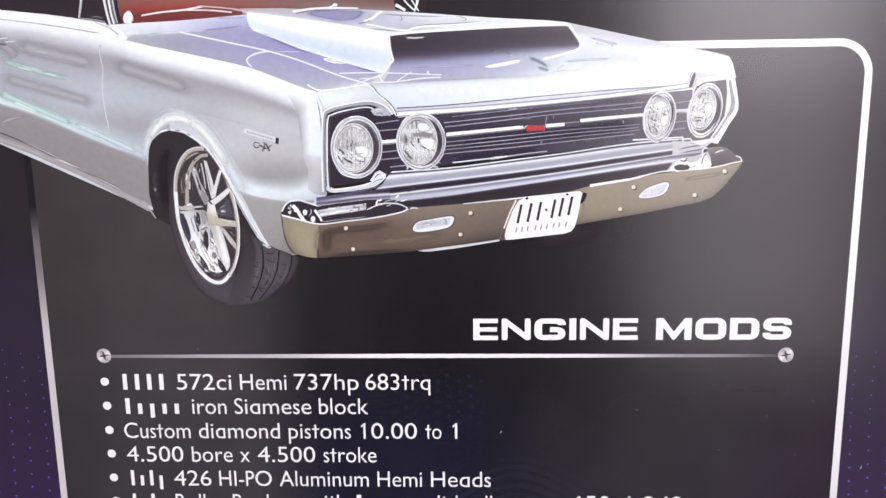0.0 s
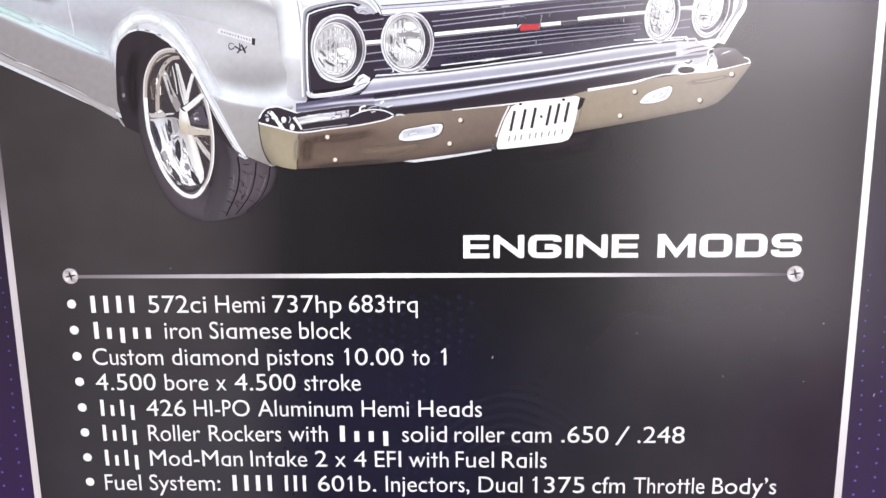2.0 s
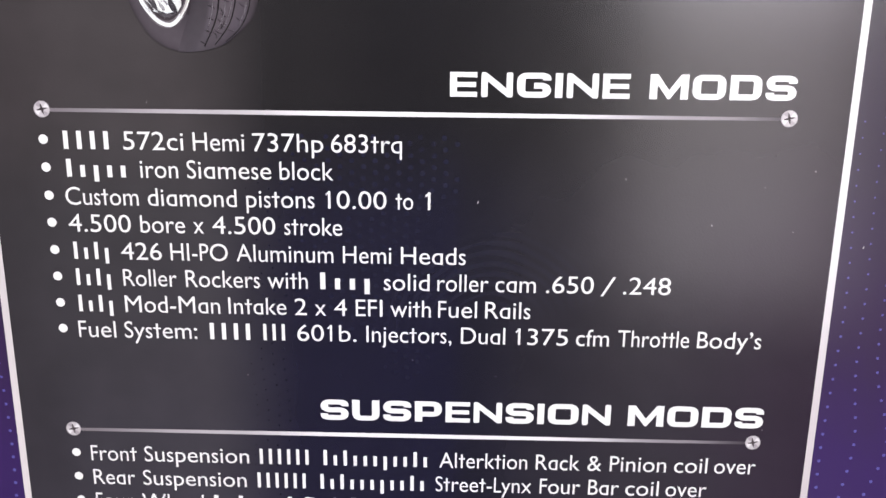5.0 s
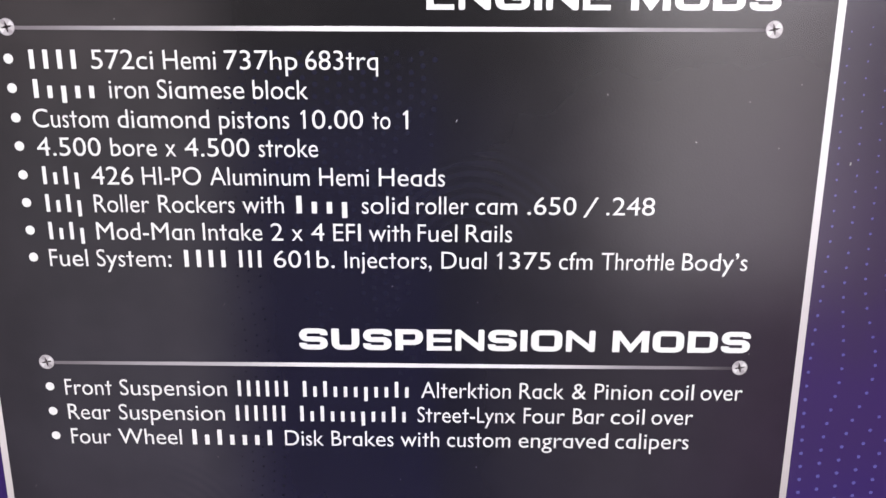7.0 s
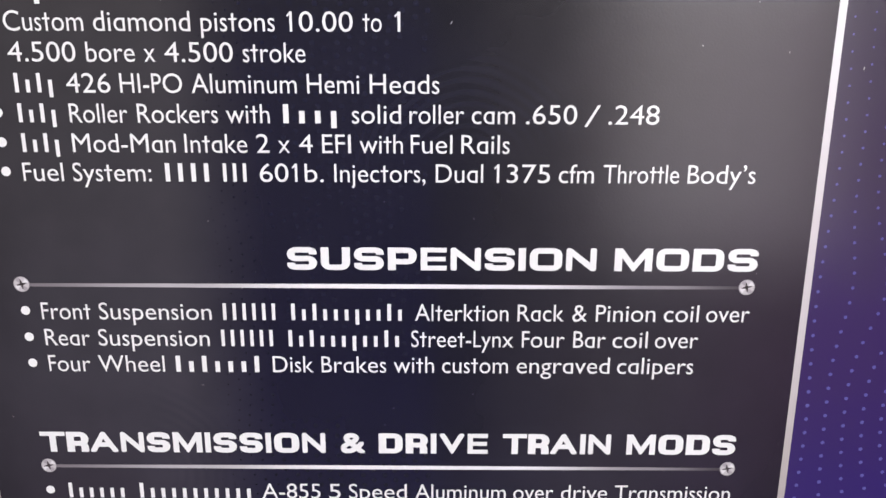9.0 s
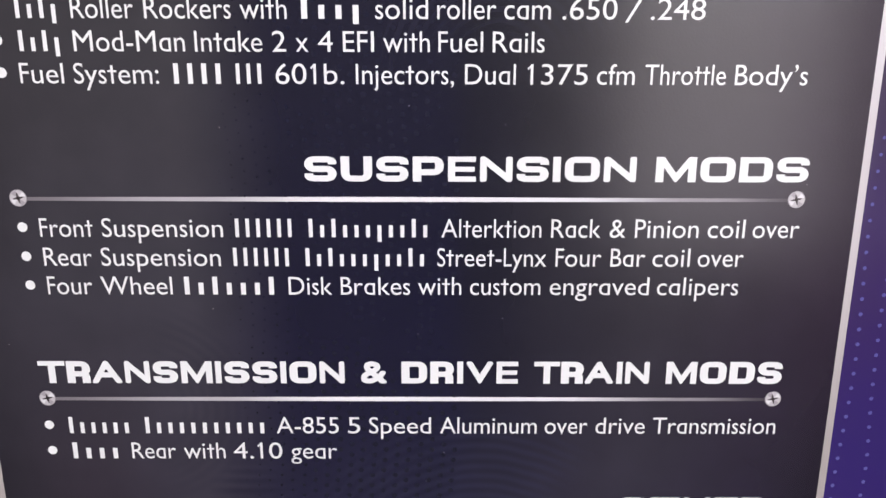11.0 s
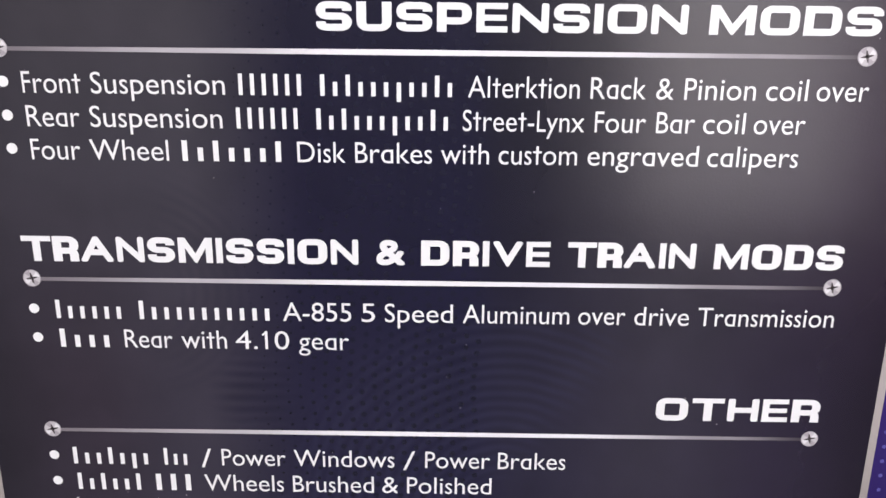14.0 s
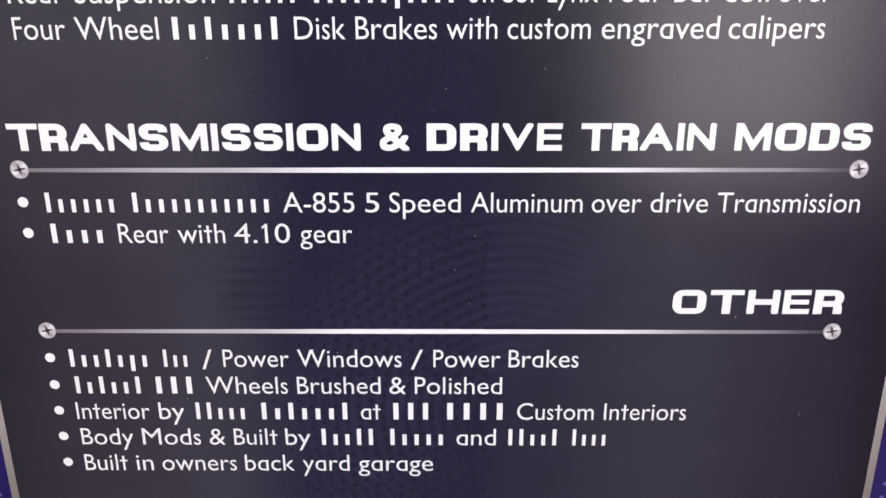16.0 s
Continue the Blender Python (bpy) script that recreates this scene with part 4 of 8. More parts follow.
art = Art(car, "front_wing", 3.3, "silver-grey painted front wing")
art.row(["b6b8bf", "bbbec5", "c7cad1", "c5c8cd", "c2c4ca"], [(-172.1, 121.8), (-156.2, 117.8), (-141.1, 114.6), (-122.2, 109.9), (-103.3, 104.4), (-86.3, 99.7)])
art.row(["ced2d9", "c8cbd2", "c4c6cc", "c2c3c8", "c4c6cb"], [(-164.6, 108.9), (-147.7, 101.9), (-130.6, 97.9), (-111.5, 95.5), (-98.1, 94.2), (-86.6, 92.9)])
art.row(["e3e9f1", "bdc0c5", "b0b1b6", "acadb2", "b5b6ba"], [(-152.0, 95.5), (-138.8, 89.7), (-127.4, 86.9), (-112.0, 85.2), (-98.5, 85.1), (-85.7, 86.4)])
art.row(["eaf2f9", "b3b4b9", "a1a1a5", "9fa0a4", "aaabb0"], [(-146.0, 85.9), (-135.4, 81.6), (-125.9, 78.8), (-112.4, 77.2), (-98.9, 77.4), (-85.2, 80.7)])
art.row(["f0faff", "c9ced6", "b7bcc2", "b5b9bf", "bbbfc4"], [(-141.8, 79.0), (-131.9, 75.4), (-122.3, 73.4), (-110.8, 72.2), (-98.0, 72.0), (-85.4, 75.8)])
art.row(["f4feff", "ebf5fd", "e3ecf5", "dfe8f0", "e1e8ef"], [(-138.7, 73.6), (-129.2, 70.0), (-120.0, 67.6), (-109.2, 66.0), (-97.5, 65.5), (-84.9, 70.0)])
art.row(["eef8ff", "e6eff8", "dee7f0", "d2dae2", "ced4db"], [(-135.9, 68.5), (-126.7, 65.0), (-117.9, 63.0), (-108.6, 61.3), (-97.8, 60.1), (-83.7, 61.5)])
art.row(["b5b7bb", "afb0b4", "a8a8ab", "a3a2a3"], [(-135.2, 67.0), (-126.0, 63.4), (-117.2, 61.4), (-107.9, 59.8), (-97.9, 58.5), (-83.8, 59.9)])
art.row(["a6a5a8", "a3a2a3", "9f9e9e"], [(-132.7, 62.7), (-124.3, 59.9), (-115.8, 57.9), (-107.3, 56.3), (-98.1, 54.6), (-88.4, 53.8)])
art.row(["a2a1a2", "9e9d9c", "9b9a98"], [(-125.1, 46.3), (-118.1, 44.2), (-111.9, 42.6), (-105.7, 41.4), (-98.8, 39.8), (-91.0, 38.9)])
art.row(["999797", "908d8b", "898684"], [(-116.6, 28.1), (-112.7, 27.2), (-109.2, 26.4), (-105.8, 24.8), (-102.7, 23.6), (-97.6, 22.4)])
art.fade()
art.done()

art = Art(car, "wing_edge", 3.6, "bright upright edge of the front wing")
art.row(["f0f6fc", "f6fdff", "f0f8ff"], [(-98.9, 131.9), (-88.7, 131.8), (-79.9, 133.5)])
art.row(["afb0b6", "f0f7fd", "f0f8ff"], [(-92.6, 120.0), (-85.3, 122.9), (-75.8, 122.8)])
art.row(["a9aaaf", "f0f7fd", "ebf4fd"], [(-91.4, 106.2), (-85.2, 106.5), (-75.0, 106.0)])
art.row(["b7b9bd", "ecf3fa", "e8f2fb"], [(-90.8, 93.0), (-85.1, 92.1), (-74.8, 91.3)])
art.row(["bfc1c5", "d7dbe3", "d6dae2"], [(-90.2, 90.3), (-84.5, 89.5), (-74.5, 89.0)])
art.row(["bbbdc1", "c4c5ca", "b8bac1"], [(-87.1, 81.5), (-81.4, 79.2), (-74.2, 78.3)])
art.row(["d2d8e1", "bfc2ca", "a5a6b3"], [(-87.7, 67.7), (-82.8, 64.6), (-76.7, 63.8)])
art.fade()
art.done()

art = Art(car, "arch_flare", 3.9, "")
art.stroke("e5ecf4", [(-198.5, 82.7), (-197.2, 94.1), (-193.5, 105.5), (-185.7, 115.2), (-174.6, 119.2), (-162.2, 114.9), (-151.4, 103.9), (-143.5, 89.7), (-136.6, 75.1), (-126.5, 61.9)], 8.36, 8.36, soft=True, ends=0.12)
art.stroke("f9ffff", [(-195.9, 94.9), (-191.9, 106.2), (-185.1, 114.1), (-175.6, 116.9), (-165.0, 114.2), (-154.8, 105.0), (-146.4, 92.0), (-138.8, 77.4)], 6.08, 6.08, soft=True, ends=0.2)
art.stroke("fbffff", [(-188.3, 112.2), (-179.4, 116.6), (-169.8, 116.1), (-160.6, 111.1)], 5.32, 5.32, soft=True)
art.done()

art = Art(car, "side_reflection", 3.95, "")
art.stroke("d2d5dd", [(-295.9, 183.9), (-265.7, 180.1), (-243.1, 176.5), (-218.8, 172.1)], 0.89, 0.89, soft=True, ends=0.15)
art.done()

art = Art(car, "side_reflection", 3.97, "")
art.stroke("b7b9c2", [(-265.7, 179.9), (-243.1, 176.5), (-216.9, 172.1)], 0.59, 0.59, soft=True)
art.done()

art = Art(car, "side_reflection", 3.99, "")
art.stroke("adacb6", [(-294.6, 169.3), (-288.0, 166.3), (-283.1, 161.8), (-279.0, 157.4)], 9.77, 7.51, soft=True, ends=0.2)
art.done()

art = Art(car, "side_reflection", 4.01, "")
art.stroke("b4b5bd", [(-282.5, 167.0), (-263.8, 162.3), (-245.1, 157.6), (-223.3, 152.1)], 9.75, 8.25, soft=True, ends=0.2)
art.done()

art = Art(car, "side_reflection", 4.03, "")
art.stroke("b2b3bb", [(-220.1, 154.3), (-199.9, 148.1), (-177.6, 140.4), (-159.0, 132.8)], 9.77, 8.26, soft=True, ends=0.25)
art.done()

art = Art(car, "side_reflection", 4.05, "")
art.stroke("bad6d1", [(-295.2, 157.3), (-276.5, 152.2), (-261.5, 147.5), (-243.5, 143.2)], 4.53, 3.02, soft=True, ends=0.2)
art.done()

art = Art(car, "side_reflection", 4.07, "")
art.stroke("e6f8f7", [(-282.6, 152.6), (-275.1, 150.7), (-267.6, 149.1)], 1.51, 1.13, soft=True)
art.done()

art = Art(car, "side_reflection", 4.09, "")
art.stroke("dbf2ef", [(-265.3, 148.7), (-257.8, 146.4), (-249.5, 144.8)], 1.13, 0.91, soft=True)
art.done()

art = Art(car, "side_reflection", 4.11, "")
art.stroke("b5b6be", [(-296.5, 146.6), (-270.2, 139.5), (-243.8, 131.7), (-225.8, 126.2)], 8.36, 6.84, soft=True, ends=0.2)
art.done()

art = Art(car, "side_reflection", 4.13, "")
art.stroke("c9e5e2", [(-297.7, 136.9), (-282.9, 130.0), (-264.3, 121.8), (-243.7, 113.3)], 5.36, 4.59, soft=True, ends=0.15)
art.done()

art = Art(car, "side_reflection", 4.15, "")
art.stroke("dceef5", [(-249.3, 116.0), (-234.4, 109.0), (-217.6, 101.2), (-198.9, 92.2)], 4.62, 3.85, soft=True, ends=0.2)
art.done()

art = Art(car, "side_reflection", 4.17, "")
art.stroke("eafcfb", [(-280.3, 153.0), (-268.9, 150.6), (-260.6, 148.6)], 0.83, 0.83, soft=True)
art.done()

art = Art(car, "side_reflection", 4.19, "")
art.stroke("e8f8f9", [(-258.5, 146.7), (-252.5, 145.2)], 0.68, 0.68, soft=True)
art.done()

art = Art(car, "side_reflection", 4.21, "")
art.stroke("f2ffff", [(-289.0, 130.8), (-277.5, 125.8), (-266.0, 120.7)], 1.91, 1.53, soft=True)
art.done()

art = Art(car, "side_reflection", 4.23, "")
art.stroke("f0ffff", [(-275.7, 124.2), (-271.2, 123.1)], 1.30, 1.30, soft=True)
art.done()

art = Art(car, "side_reflection", 4.25, "")
art.stroke("e5f8fd", [(-265.1, 121.5), (-256.9, 118.3), (-245.7, 112.9)], 1.00, 1.00, soft=True)
art.done()

art = Art(car, "side_reflection", 4.27, "")
art.stroke("dcf0f7", [(-253.1, 116.8), (-238.2, 109.8), (-223.3, 102.8)], 1.15, 1.15, soft=True)
art.done()

art = Art(car, "side_reflection", 4.29, "")
art.stroke("e1f4f3", [(-268.3, 163.1), (-262.4, 161.2), (-255.6, 160.0)], 0.75, 0.75, soft=True)
art.done()

art = Art(car, "side_reflection", 4.31, "")
art.stroke("cad6d7", [(-254.1, 159.6), (-245.8, 157.6)], 0.60, 0.60, soft=True)
art.done()

art = Art(car, "side_reflection", 4.33, "")
art.stroke("d6d7dc", [(-298.0, 114.3), (-288.2, 117.6), (-277.0, 119.7)], 0.69, 0.54, soft=True)
art.done()

art = Art(car, "side_reflection", 4.35, "")
art.stroke("ecf0f7", [(-289.8, 137.5), (-290.6, 133.8), (-291.1, 130.1)], 0.76, 0.76, soft=True)
art.done()

art = Art(car, "door_seam", 4, "")
art.stroke("eef2f9", [(-221.9, 167.4), (-223.3, 160.9), (-222.7, 155.1), (-222.1, 148.8), (-223.7, 139.6), (-223.6, 129.2), (-222.7, 117.9), (-221.5, 109.6), (-223.2, 99.8)], 0.98, 0.98, soft=True, ends=0.06)
art.done()

art = Art(car, "rocker_trim", 4, "thin bright strip along the sill")
art.row(["878386", "8a8689", "8e8b8d"], [(-304.9, 109.8), (-278.4, 100.6), (-259.7, 91.0), (-241.0, 81.5), (-222.3, 71.3), (-198.8, 60.2)])
art.row(["a19ea0", "a6a4a6", "a9a6a9"], [(-305.1, 107.6), (-278.6, 98.5), (-259.9, 89.3), (-241.2, 80.0), (-222.4, 70.1), (-199.0, 58.2)])
art.row(["afadaf", "aba9ab", "aeacad"], [(-305.3, 106.0), (-278.8, 96.6), (-260.1, 87.9), (-241.3, 78.8), (-222.5, 69.0), (-199.1, 56.3)])
art.row(["979596", "9a9899", "a5a3a3"], [(-305.5, 104.5), (-279.0, 94.6), (-260.3, 86.0), (-241.4, 77.1), (-222.7, 67.2), (-198.6, 53.5)])
art.fade()
art.stroke("393237", [(-304.7, 111.4), (-289.6, 105.5), (-274.6, 98.8)], 0.85, 0.62, soft=True)
art.stroke("534d52", [(-280.3, 101.2), (-263.5, 92.6), (-241.0, 81.5), (-216.5, 69.7)], 0.70, 0.47, soft=True)
art.stroke("eef0f1", [(-265.9, 92.6), (-253.0, 87.4), (-240.2, 81.9)], 0.86, 0.62, soft=True)
art.stroke("cfcece", [(-204.2, 61.8), (-199.7, 59.0), (-199.1, 56.3)], 1.18, 0.79, soft=True)
art.stroke("aba9ab", [(-199.1, 56.3), (-196.3, 52.3), (-194.2, 48.8)], 1.58, 0.59)
art.done()

art = Art(car, "door_handle", 4, "")
art.stroke("eef1f8", [(-293.7, 170.1), (-286.7, 170.7), (-282.0, 171.0)], 1.12, 1.12, soft=True)
art.stroke("eceff6", [(-288.5, 168.5), (-283.1, 168.4), (-276.9, 168.7)], 0.97, 0.97, soft=True)
art.stroke("68616a", [(-293.2, 167.9), (-288.7, 166.7), (-284.9, 166.3)], 1.28, 1.28, soft=True)
art.done()

art = Art(car, "belt_trim", 4, "")
art.stroke("fbffff", [(-295.1, 190.0), (-268.8, 186.5), (-250.0, 184.2), (-231.2, 181.5), (-217.0, 178.6)], 1.11, 1.11)
art.done()

art = Art(car, "wheel_arch", 4, "")
art.area("322c31", [(-196.6, 86.5), (-195.4, 96.0), (-192.5, 103.2), (-186.7, 107.7), (-180.0, 108.9), (-170.5, 106.7), (-161.3, 100.6), (-150.6, 86.8), (-142.0, 69.4), (-133.4, 51.8), (-124.5, 35.2), (-119.0, 28.5), (-128.0, 23.4), (-140.8, -4.7), (-167.9, 7.5), (-178.4, 27.7), (-182.0, 42.8), (-188.9, 46.4), (-194.6, 49.2), (-197.6, 65.2)], smooth=False)
art.stroke("443d43", [(-192.3, 86.4), (-193.4, 73.0), (-191.4, 58.5)], 4.67, 3.90, soft=True)
art.stroke("292429", [(-180.7, 100.8), (-185.7, 86.4), (-186.9, 71.0), (-185.3, 51.4)], 6.24, 5.46, soft=True)
art.disc("86828a", -193.0, 68.7, 0.94, -0.01, 0.10, 1.24)
art.stroke("97959d", [(-193.6, 68.3), (-193.0, 69.1), (-192.2, 68.7)], 0.78, 0.55, soft=True)
art.done()

art = Art(car, "arch_trim", 7, "")
art.stroke("ccced5", [(-196.9, 85.7), (-195.4, 96.4), (-192.1, 103.2), (-186.3, 107.7)], 0.61, 1.07)
art.stroke("f2f7fd", [(-186.7, 107.7), (-180.0, 109.1), (-170.5, 107.5), (-163.1, 103.2), (-155.8, 97.1)], 1.15, 1.37)
art.stroke("eef3f9", [(-155.8, 97.1), (-148.7, 86.7), (-141.8, 73.6), (-134.9, 58.8), (-126.1, 41.6), (-117.4, 28.9)], 1.40, 1.01)
art.stroke("fbffff", [(-146.2, 83.6), (-139.2, 70.5), (-132.3, 56.5), (-123.1, 40.0), (-116.2, 28.8)], 0.55, 0.55)
art.stroke("68636c", [(-153.4, 92.1), (-146.4, 80.6), (-139.5, 66.3), (-132.6, 52.2), (-124.4, 36.8)], 0.54, 0.47)
art.stroke("59545c", [(-176.6, 108.9), (-174.3, 108.6), (-172.0, 108.0)], 0.84, 0.84, soft=True)
art.stroke("59545c", [(-168.6, 106.5), (-166.9, 105.9), (-165.3, 105.0)], 0.84, 0.84, soft=True)
art.stroke("59545c", [(-181.6, 108.7), (-180.2, 109.0), (-178.9, 108.9)], 0.84, 0.84, soft=True)
art.stroke("d6d9df", [(-120.8, 30.5), (-117.4, 28.1), (-115.1, 28.0)], 1.19, 0.79)
art.done()

art = Art(car, "far_tyre", 1, "")
art.stroke("2b242a", [(60.0, 32.0), (81.0, 33.8), (98.1, 37.6), (117.0, 42.8)], 11.53, 11.53, soft=True)
art.done()

art = Art(car, "tyre", 5, "black low-profile tyre with sporty tread")
art.row(["342f34", "373237", "3a353a", "3f3a40"], [(-172.6, 94.6), (-179.9, 80.5), (-184.0, 63.2), (-185.1, 49.5), (-184.1, 41.6), (-182.1, 30.9), (-178.6, 19.3), (-172.8, 6.0), (-165.5, -4.2), (-156.3, -10.4), (-146.1, -13.3)])
art.row(["3c363c", "413b41", "4a444b", "4d474e"], [(-171.1, 93.8), (-178.8, 80.1), (-182.8, 63.2), (-183.5, 49.5), (-182.5, 41.6), (-180.5, 31.3), (-176.6, 20.1), (-170.7, 7.6), (-163.4, -1.8), (-154.2, -7.9), (-144.4, -11.6)])
art.row(["3f3a40", "454147", "504a51", "514b52"], [(-169.2, 93.1), (-177.3, 79.4), (-180.9, 63.1), (-181.1, 49.4), (-179.9, 39.6), (-177.8, 30.8), (-173.7, 21.2), (-167.3, 10.0), (-159.5, 1.4), (-150.3, -3.9), (-141.0, -8.8)])
art.row(["2f2a2f", "322d32", "3a353b", "413b42"], [(-164.3, 86.1), (-167.1, 74.6), (-167.9, 63.0), (-166.9, 49.3), (-164.9, 39.5), (-162.3, 31.5), (-158.0, 23.5), (-151.4, 15.5), (-144.5, 11.5), (-138.0, 7.4), (-133.3, -0.7)])
art.fade()
art.row(["322d32", "363137", "423c43", "4d484f"], [(-138.6, 43.2), (-136.8, 27.4), (-139.8, 11.4), (-144.6, -1.5), (-148.5, -12.8)])
art.row(["383338", "3f3a40", "454147", "49444b"], [(-133.9, 43.2), (-132.1, 27.4), (-134.6, 11.4), (-139.0, -1.5), (-143.7, -13.3)])
art.row(["363137", "3e393f", "484349", "48444c"], [(-130.2, 39.2), (-127.4, 25.3), (-129.4, 11.4), (-133.4, -1.5), (-139.7, -13.1)])
art.row(["49444a", "544e55", "554f57", "4b464d"], [(-126.5, 35.2), (-124.7, 24.9), (-126.7, 11.4), (-130.2, -1.5), (-136.4, -12.7)])
art.row(["4e484e", "595259", "585158", "474249"], [(-119.6, 31.2), (-117.6, 24.9), (-119.5, 11.3), (-124.2, -0.7), (-131.6, -12.1)])
art.row(["494349", "585158", "564f57", "454047"], [(-113.1, 28.0), (-109.8, 24.0), (-112.0, 12.1), (-116.9, 0.8), (-126.7, -10.9)])
art.row(["3f393f", "4f4950", "4f4952", "403a41"], [(-107.3, 25.6), (-103.5, 22.4), (-105.6, 12.0), (-110.9, 1.6), (-122.7, -9.7)])
art.row(["343035", "423c42", "433d44", "36313b"], [(-101.9, 23.2), (-98.5, 20.8), (-100.5, 12.0), (-106.1, 2.8), (-118.6, -8.1)])
art.row(["2c282c", "2e2a2e", "2f2a30", "2e2a2f"], [(-99.6, 22.4), (-96.2, 20.4), (-97.7, 13.6), (-102.0, 5.6), (-115.3, -6.1)])
art.fade()
art.stroke("231f24", [(-121.7, 28.9), (-121.1, 18.5), (-123.8, 5.7), (-131.5, -9.6)], 1.20, 0.88)
art.stroke("231f24", [(-109.7, 25.6), (-111.4, 14.5), (-115.6, 3.3), (-125.0, -8.9)], 1.04, 0.72)
art.stroke("231f24", [(-100.8, 22.4), (-102.9, 12.0), (-108.5, 1.6), (-117.7, -6.5)], 0.96, 0.64)
art.stroke("2b262c", [(-128.8, 15.4), (-125.7, 14.6), (-122.6, 12.5)], 0.88, 0.64, soft=True)
art.stroke("2b262c", [(-129.3, 7.8), (-126.5, 7.3), (-123.8, 5.3)], 0.88, 0.64, soft=True)
art.stroke("2b262c", [(-131.3, 0.1), (-128.9, -0.3), (-126.7, -2.4)], 0.88, 0.64, soft=True)
art.stroke("2b262c", [(-134.5, -6.4), (-132.5, -7.2), (-130.6, -8.4)], 0.89, 0.64, soft=True)
art.stroke("2b262c", [(-122.1, 15.3), (-119.1, 11.7), (-117.8, 7.3)], 0.88, 0.64, soft=True)
art.stroke("2b262c", [(-122.9, 8.1), (-120.3, 4.5), (-120.1, 0.0)], 0.88, 0.64, soft=True)
art.stroke("2b262c", [(-126.5, 0.1), (-123.9, -2.4), (-123.6, -5.6)], 0.88, 0.64, soft=True)
art.stroke("2b262c", [(-117.8, 7.3), (-119.2, 3.3), (-122.1, 0.1)], 0.88, 0.64, soft=True)
art.stroke("2b262c", [(-119.2, 24.9), (-116.1, 23.7), (-112.9, 24.5)], 0.87, 0.63, soft=True)
art.stroke("393339", [(-120.2, 21.3), (-117.2, 18.5), (-112.9, 16.9)], 0.72, 0.56, soft=True)
art.stroke("393339", [(-121.5, 11.3), (-117.7, 8.9), (-113.8, 8.1)], 0.72, 0.56, soft=True)
art.stroke("393339", [(-125.3, 1.3), (-122.2, -1.2), (-119.0, -1.6)], 0.72, 0.56, soft=True)
art.stroke("393339", [(-108.9, 17.3), (-106.3, 15.2), (-103.5, 14.4)], 0.72, 0.56, soft=True)
art.stroke("393339", [(-111.7, 8.9), (-108.7, 6.8), (-105.9, 6.0)], 0.72, 0.56, soft=True)
art.stroke("393339", [(-116.5, 1.2), (-114.2, 0.0), (-111.8, -0.4)], 0.72, 0.56, soft=True)
art.stroke("756f77", [(-124.4, 23.3), (-125.5, 11.3), (-130.3, -2.7)], 1.20, 0.88, soft=True)
art.stroke("756f77", [(-116.6, 22.5), (-118.0, 10.5), (-123.9, -2.4)], 1.20, 0.88, soft=True)
art.stroke("756f77", [(-112.2, 23.3), (-114.4, 11.3), (-120.6, -1.6)], 1.20, 0.88, soft=True)
art.stroke("756f77", [(-103.2, 20.8), (-105.3, 11.2), (-111.0, 0.8)], 1.19, 0.88, soft=True)
art.done()

art = Art(car, "wheel_rim", 6, "polished chrome wheel rim with split spokes")
art.area("6d676c", [(-180.7, 65.1), (-179.3, 77.8), (-175.9, 87.4), (-170.3, 94.2), (-163.5, 97.6), (-157.7, 97.5), (-152.5, 94.4), (-146.5, 85.6), (-142.1, 74.8), (-138.6, 62.8), (-136.8, 47.1), (-136.4, 33.3), (-138.6, 20.2), (-143.5, 8.2), (-149.9, 2.4), (-155.6, 1.4), (-162.5, 4.7), (-169.5, 14.0), (-174.9, 26.4), (-178.6, 40.4), (-180.4, 53.0)], smooth=True)
art.area("3e383d", [(-177.6, 65.0), (-176.3, 77.0), (-172.9, 85.5), (-168.2, 91.1), (-162.9, 94.1), (-157.5, 94.5), (-153.0, 91.7), (-148.1, 83.7), (-144.2, 72.5), (-141.1, 58.9), (-139.3, 44.8), (-139.3, 32.2), (-141.2, 21.0), (-145.7, 11.5), (-150.8, 6.7), (-155.7, 5.9), (-161.4, 9.1), (-167.2, 17.6), (-172.0, 28.8), (-175.4, 41.9), (-177.5, 54.9)], smooth=True)
art.stroke("b6b0a9", [(-179.5, 62.3), (-178.1, 76.7), (-174.6, 86.2), (-169.2, 93.4), (-163.2, 96.0), (-157.4, 96.0)], 2.31, 2.31)
art.stroke("dcdcda", [(-180.1, 65.1), (-178.7, 77.8), (-175.3, 87.0), (-169.9, 94.0), (-163.5, 97.0), (-157.7, 96.9)], 0.85, 0.77)
art.stroke("857c75", [(-178.0, 65.1), (-176.7, 76.3), (-173.3, 84.7), (-168.2, 91.5), (-162.9, 94.1)], 0.70, 0.70, soft=True)
art.stroke("bebcb8", [(-157.7, 96.4), (-152.9, 93.3), (-148.6, 87.9)], 1.54, 1.15, soft=True)
art.stroke("f0f5f9", [(-179.0, 67.0), (-179.0, 56.9), (-178.5, 47.5), (-176.6, 38.0), (-174.3, 29.2), (-170.6, 19.6), (-166.7, 12.8), (-162.3, 7.5), (-157.8, 4.3), (-153.0, 3.2), (-148.9, 5.0), (-145.1, 9.4)], 2.60, 2.40)
art.stroke("fbffff", [(-180.2, 58.5), (-179.0, 45.9), (-175.9, 34.0), (-171.6, 22.4), (-166.0, 12.4), (-158.6, 4.3)], 1.36, 1.75, soft=True)
art.stroke("9a98a0", [(-177.9, 58.4), (-177.0, 45.9), (-174.0, 34.0), (-169.6, 22.8), (-165.0, 14.8)], 0.79, 0.79, soft=True)
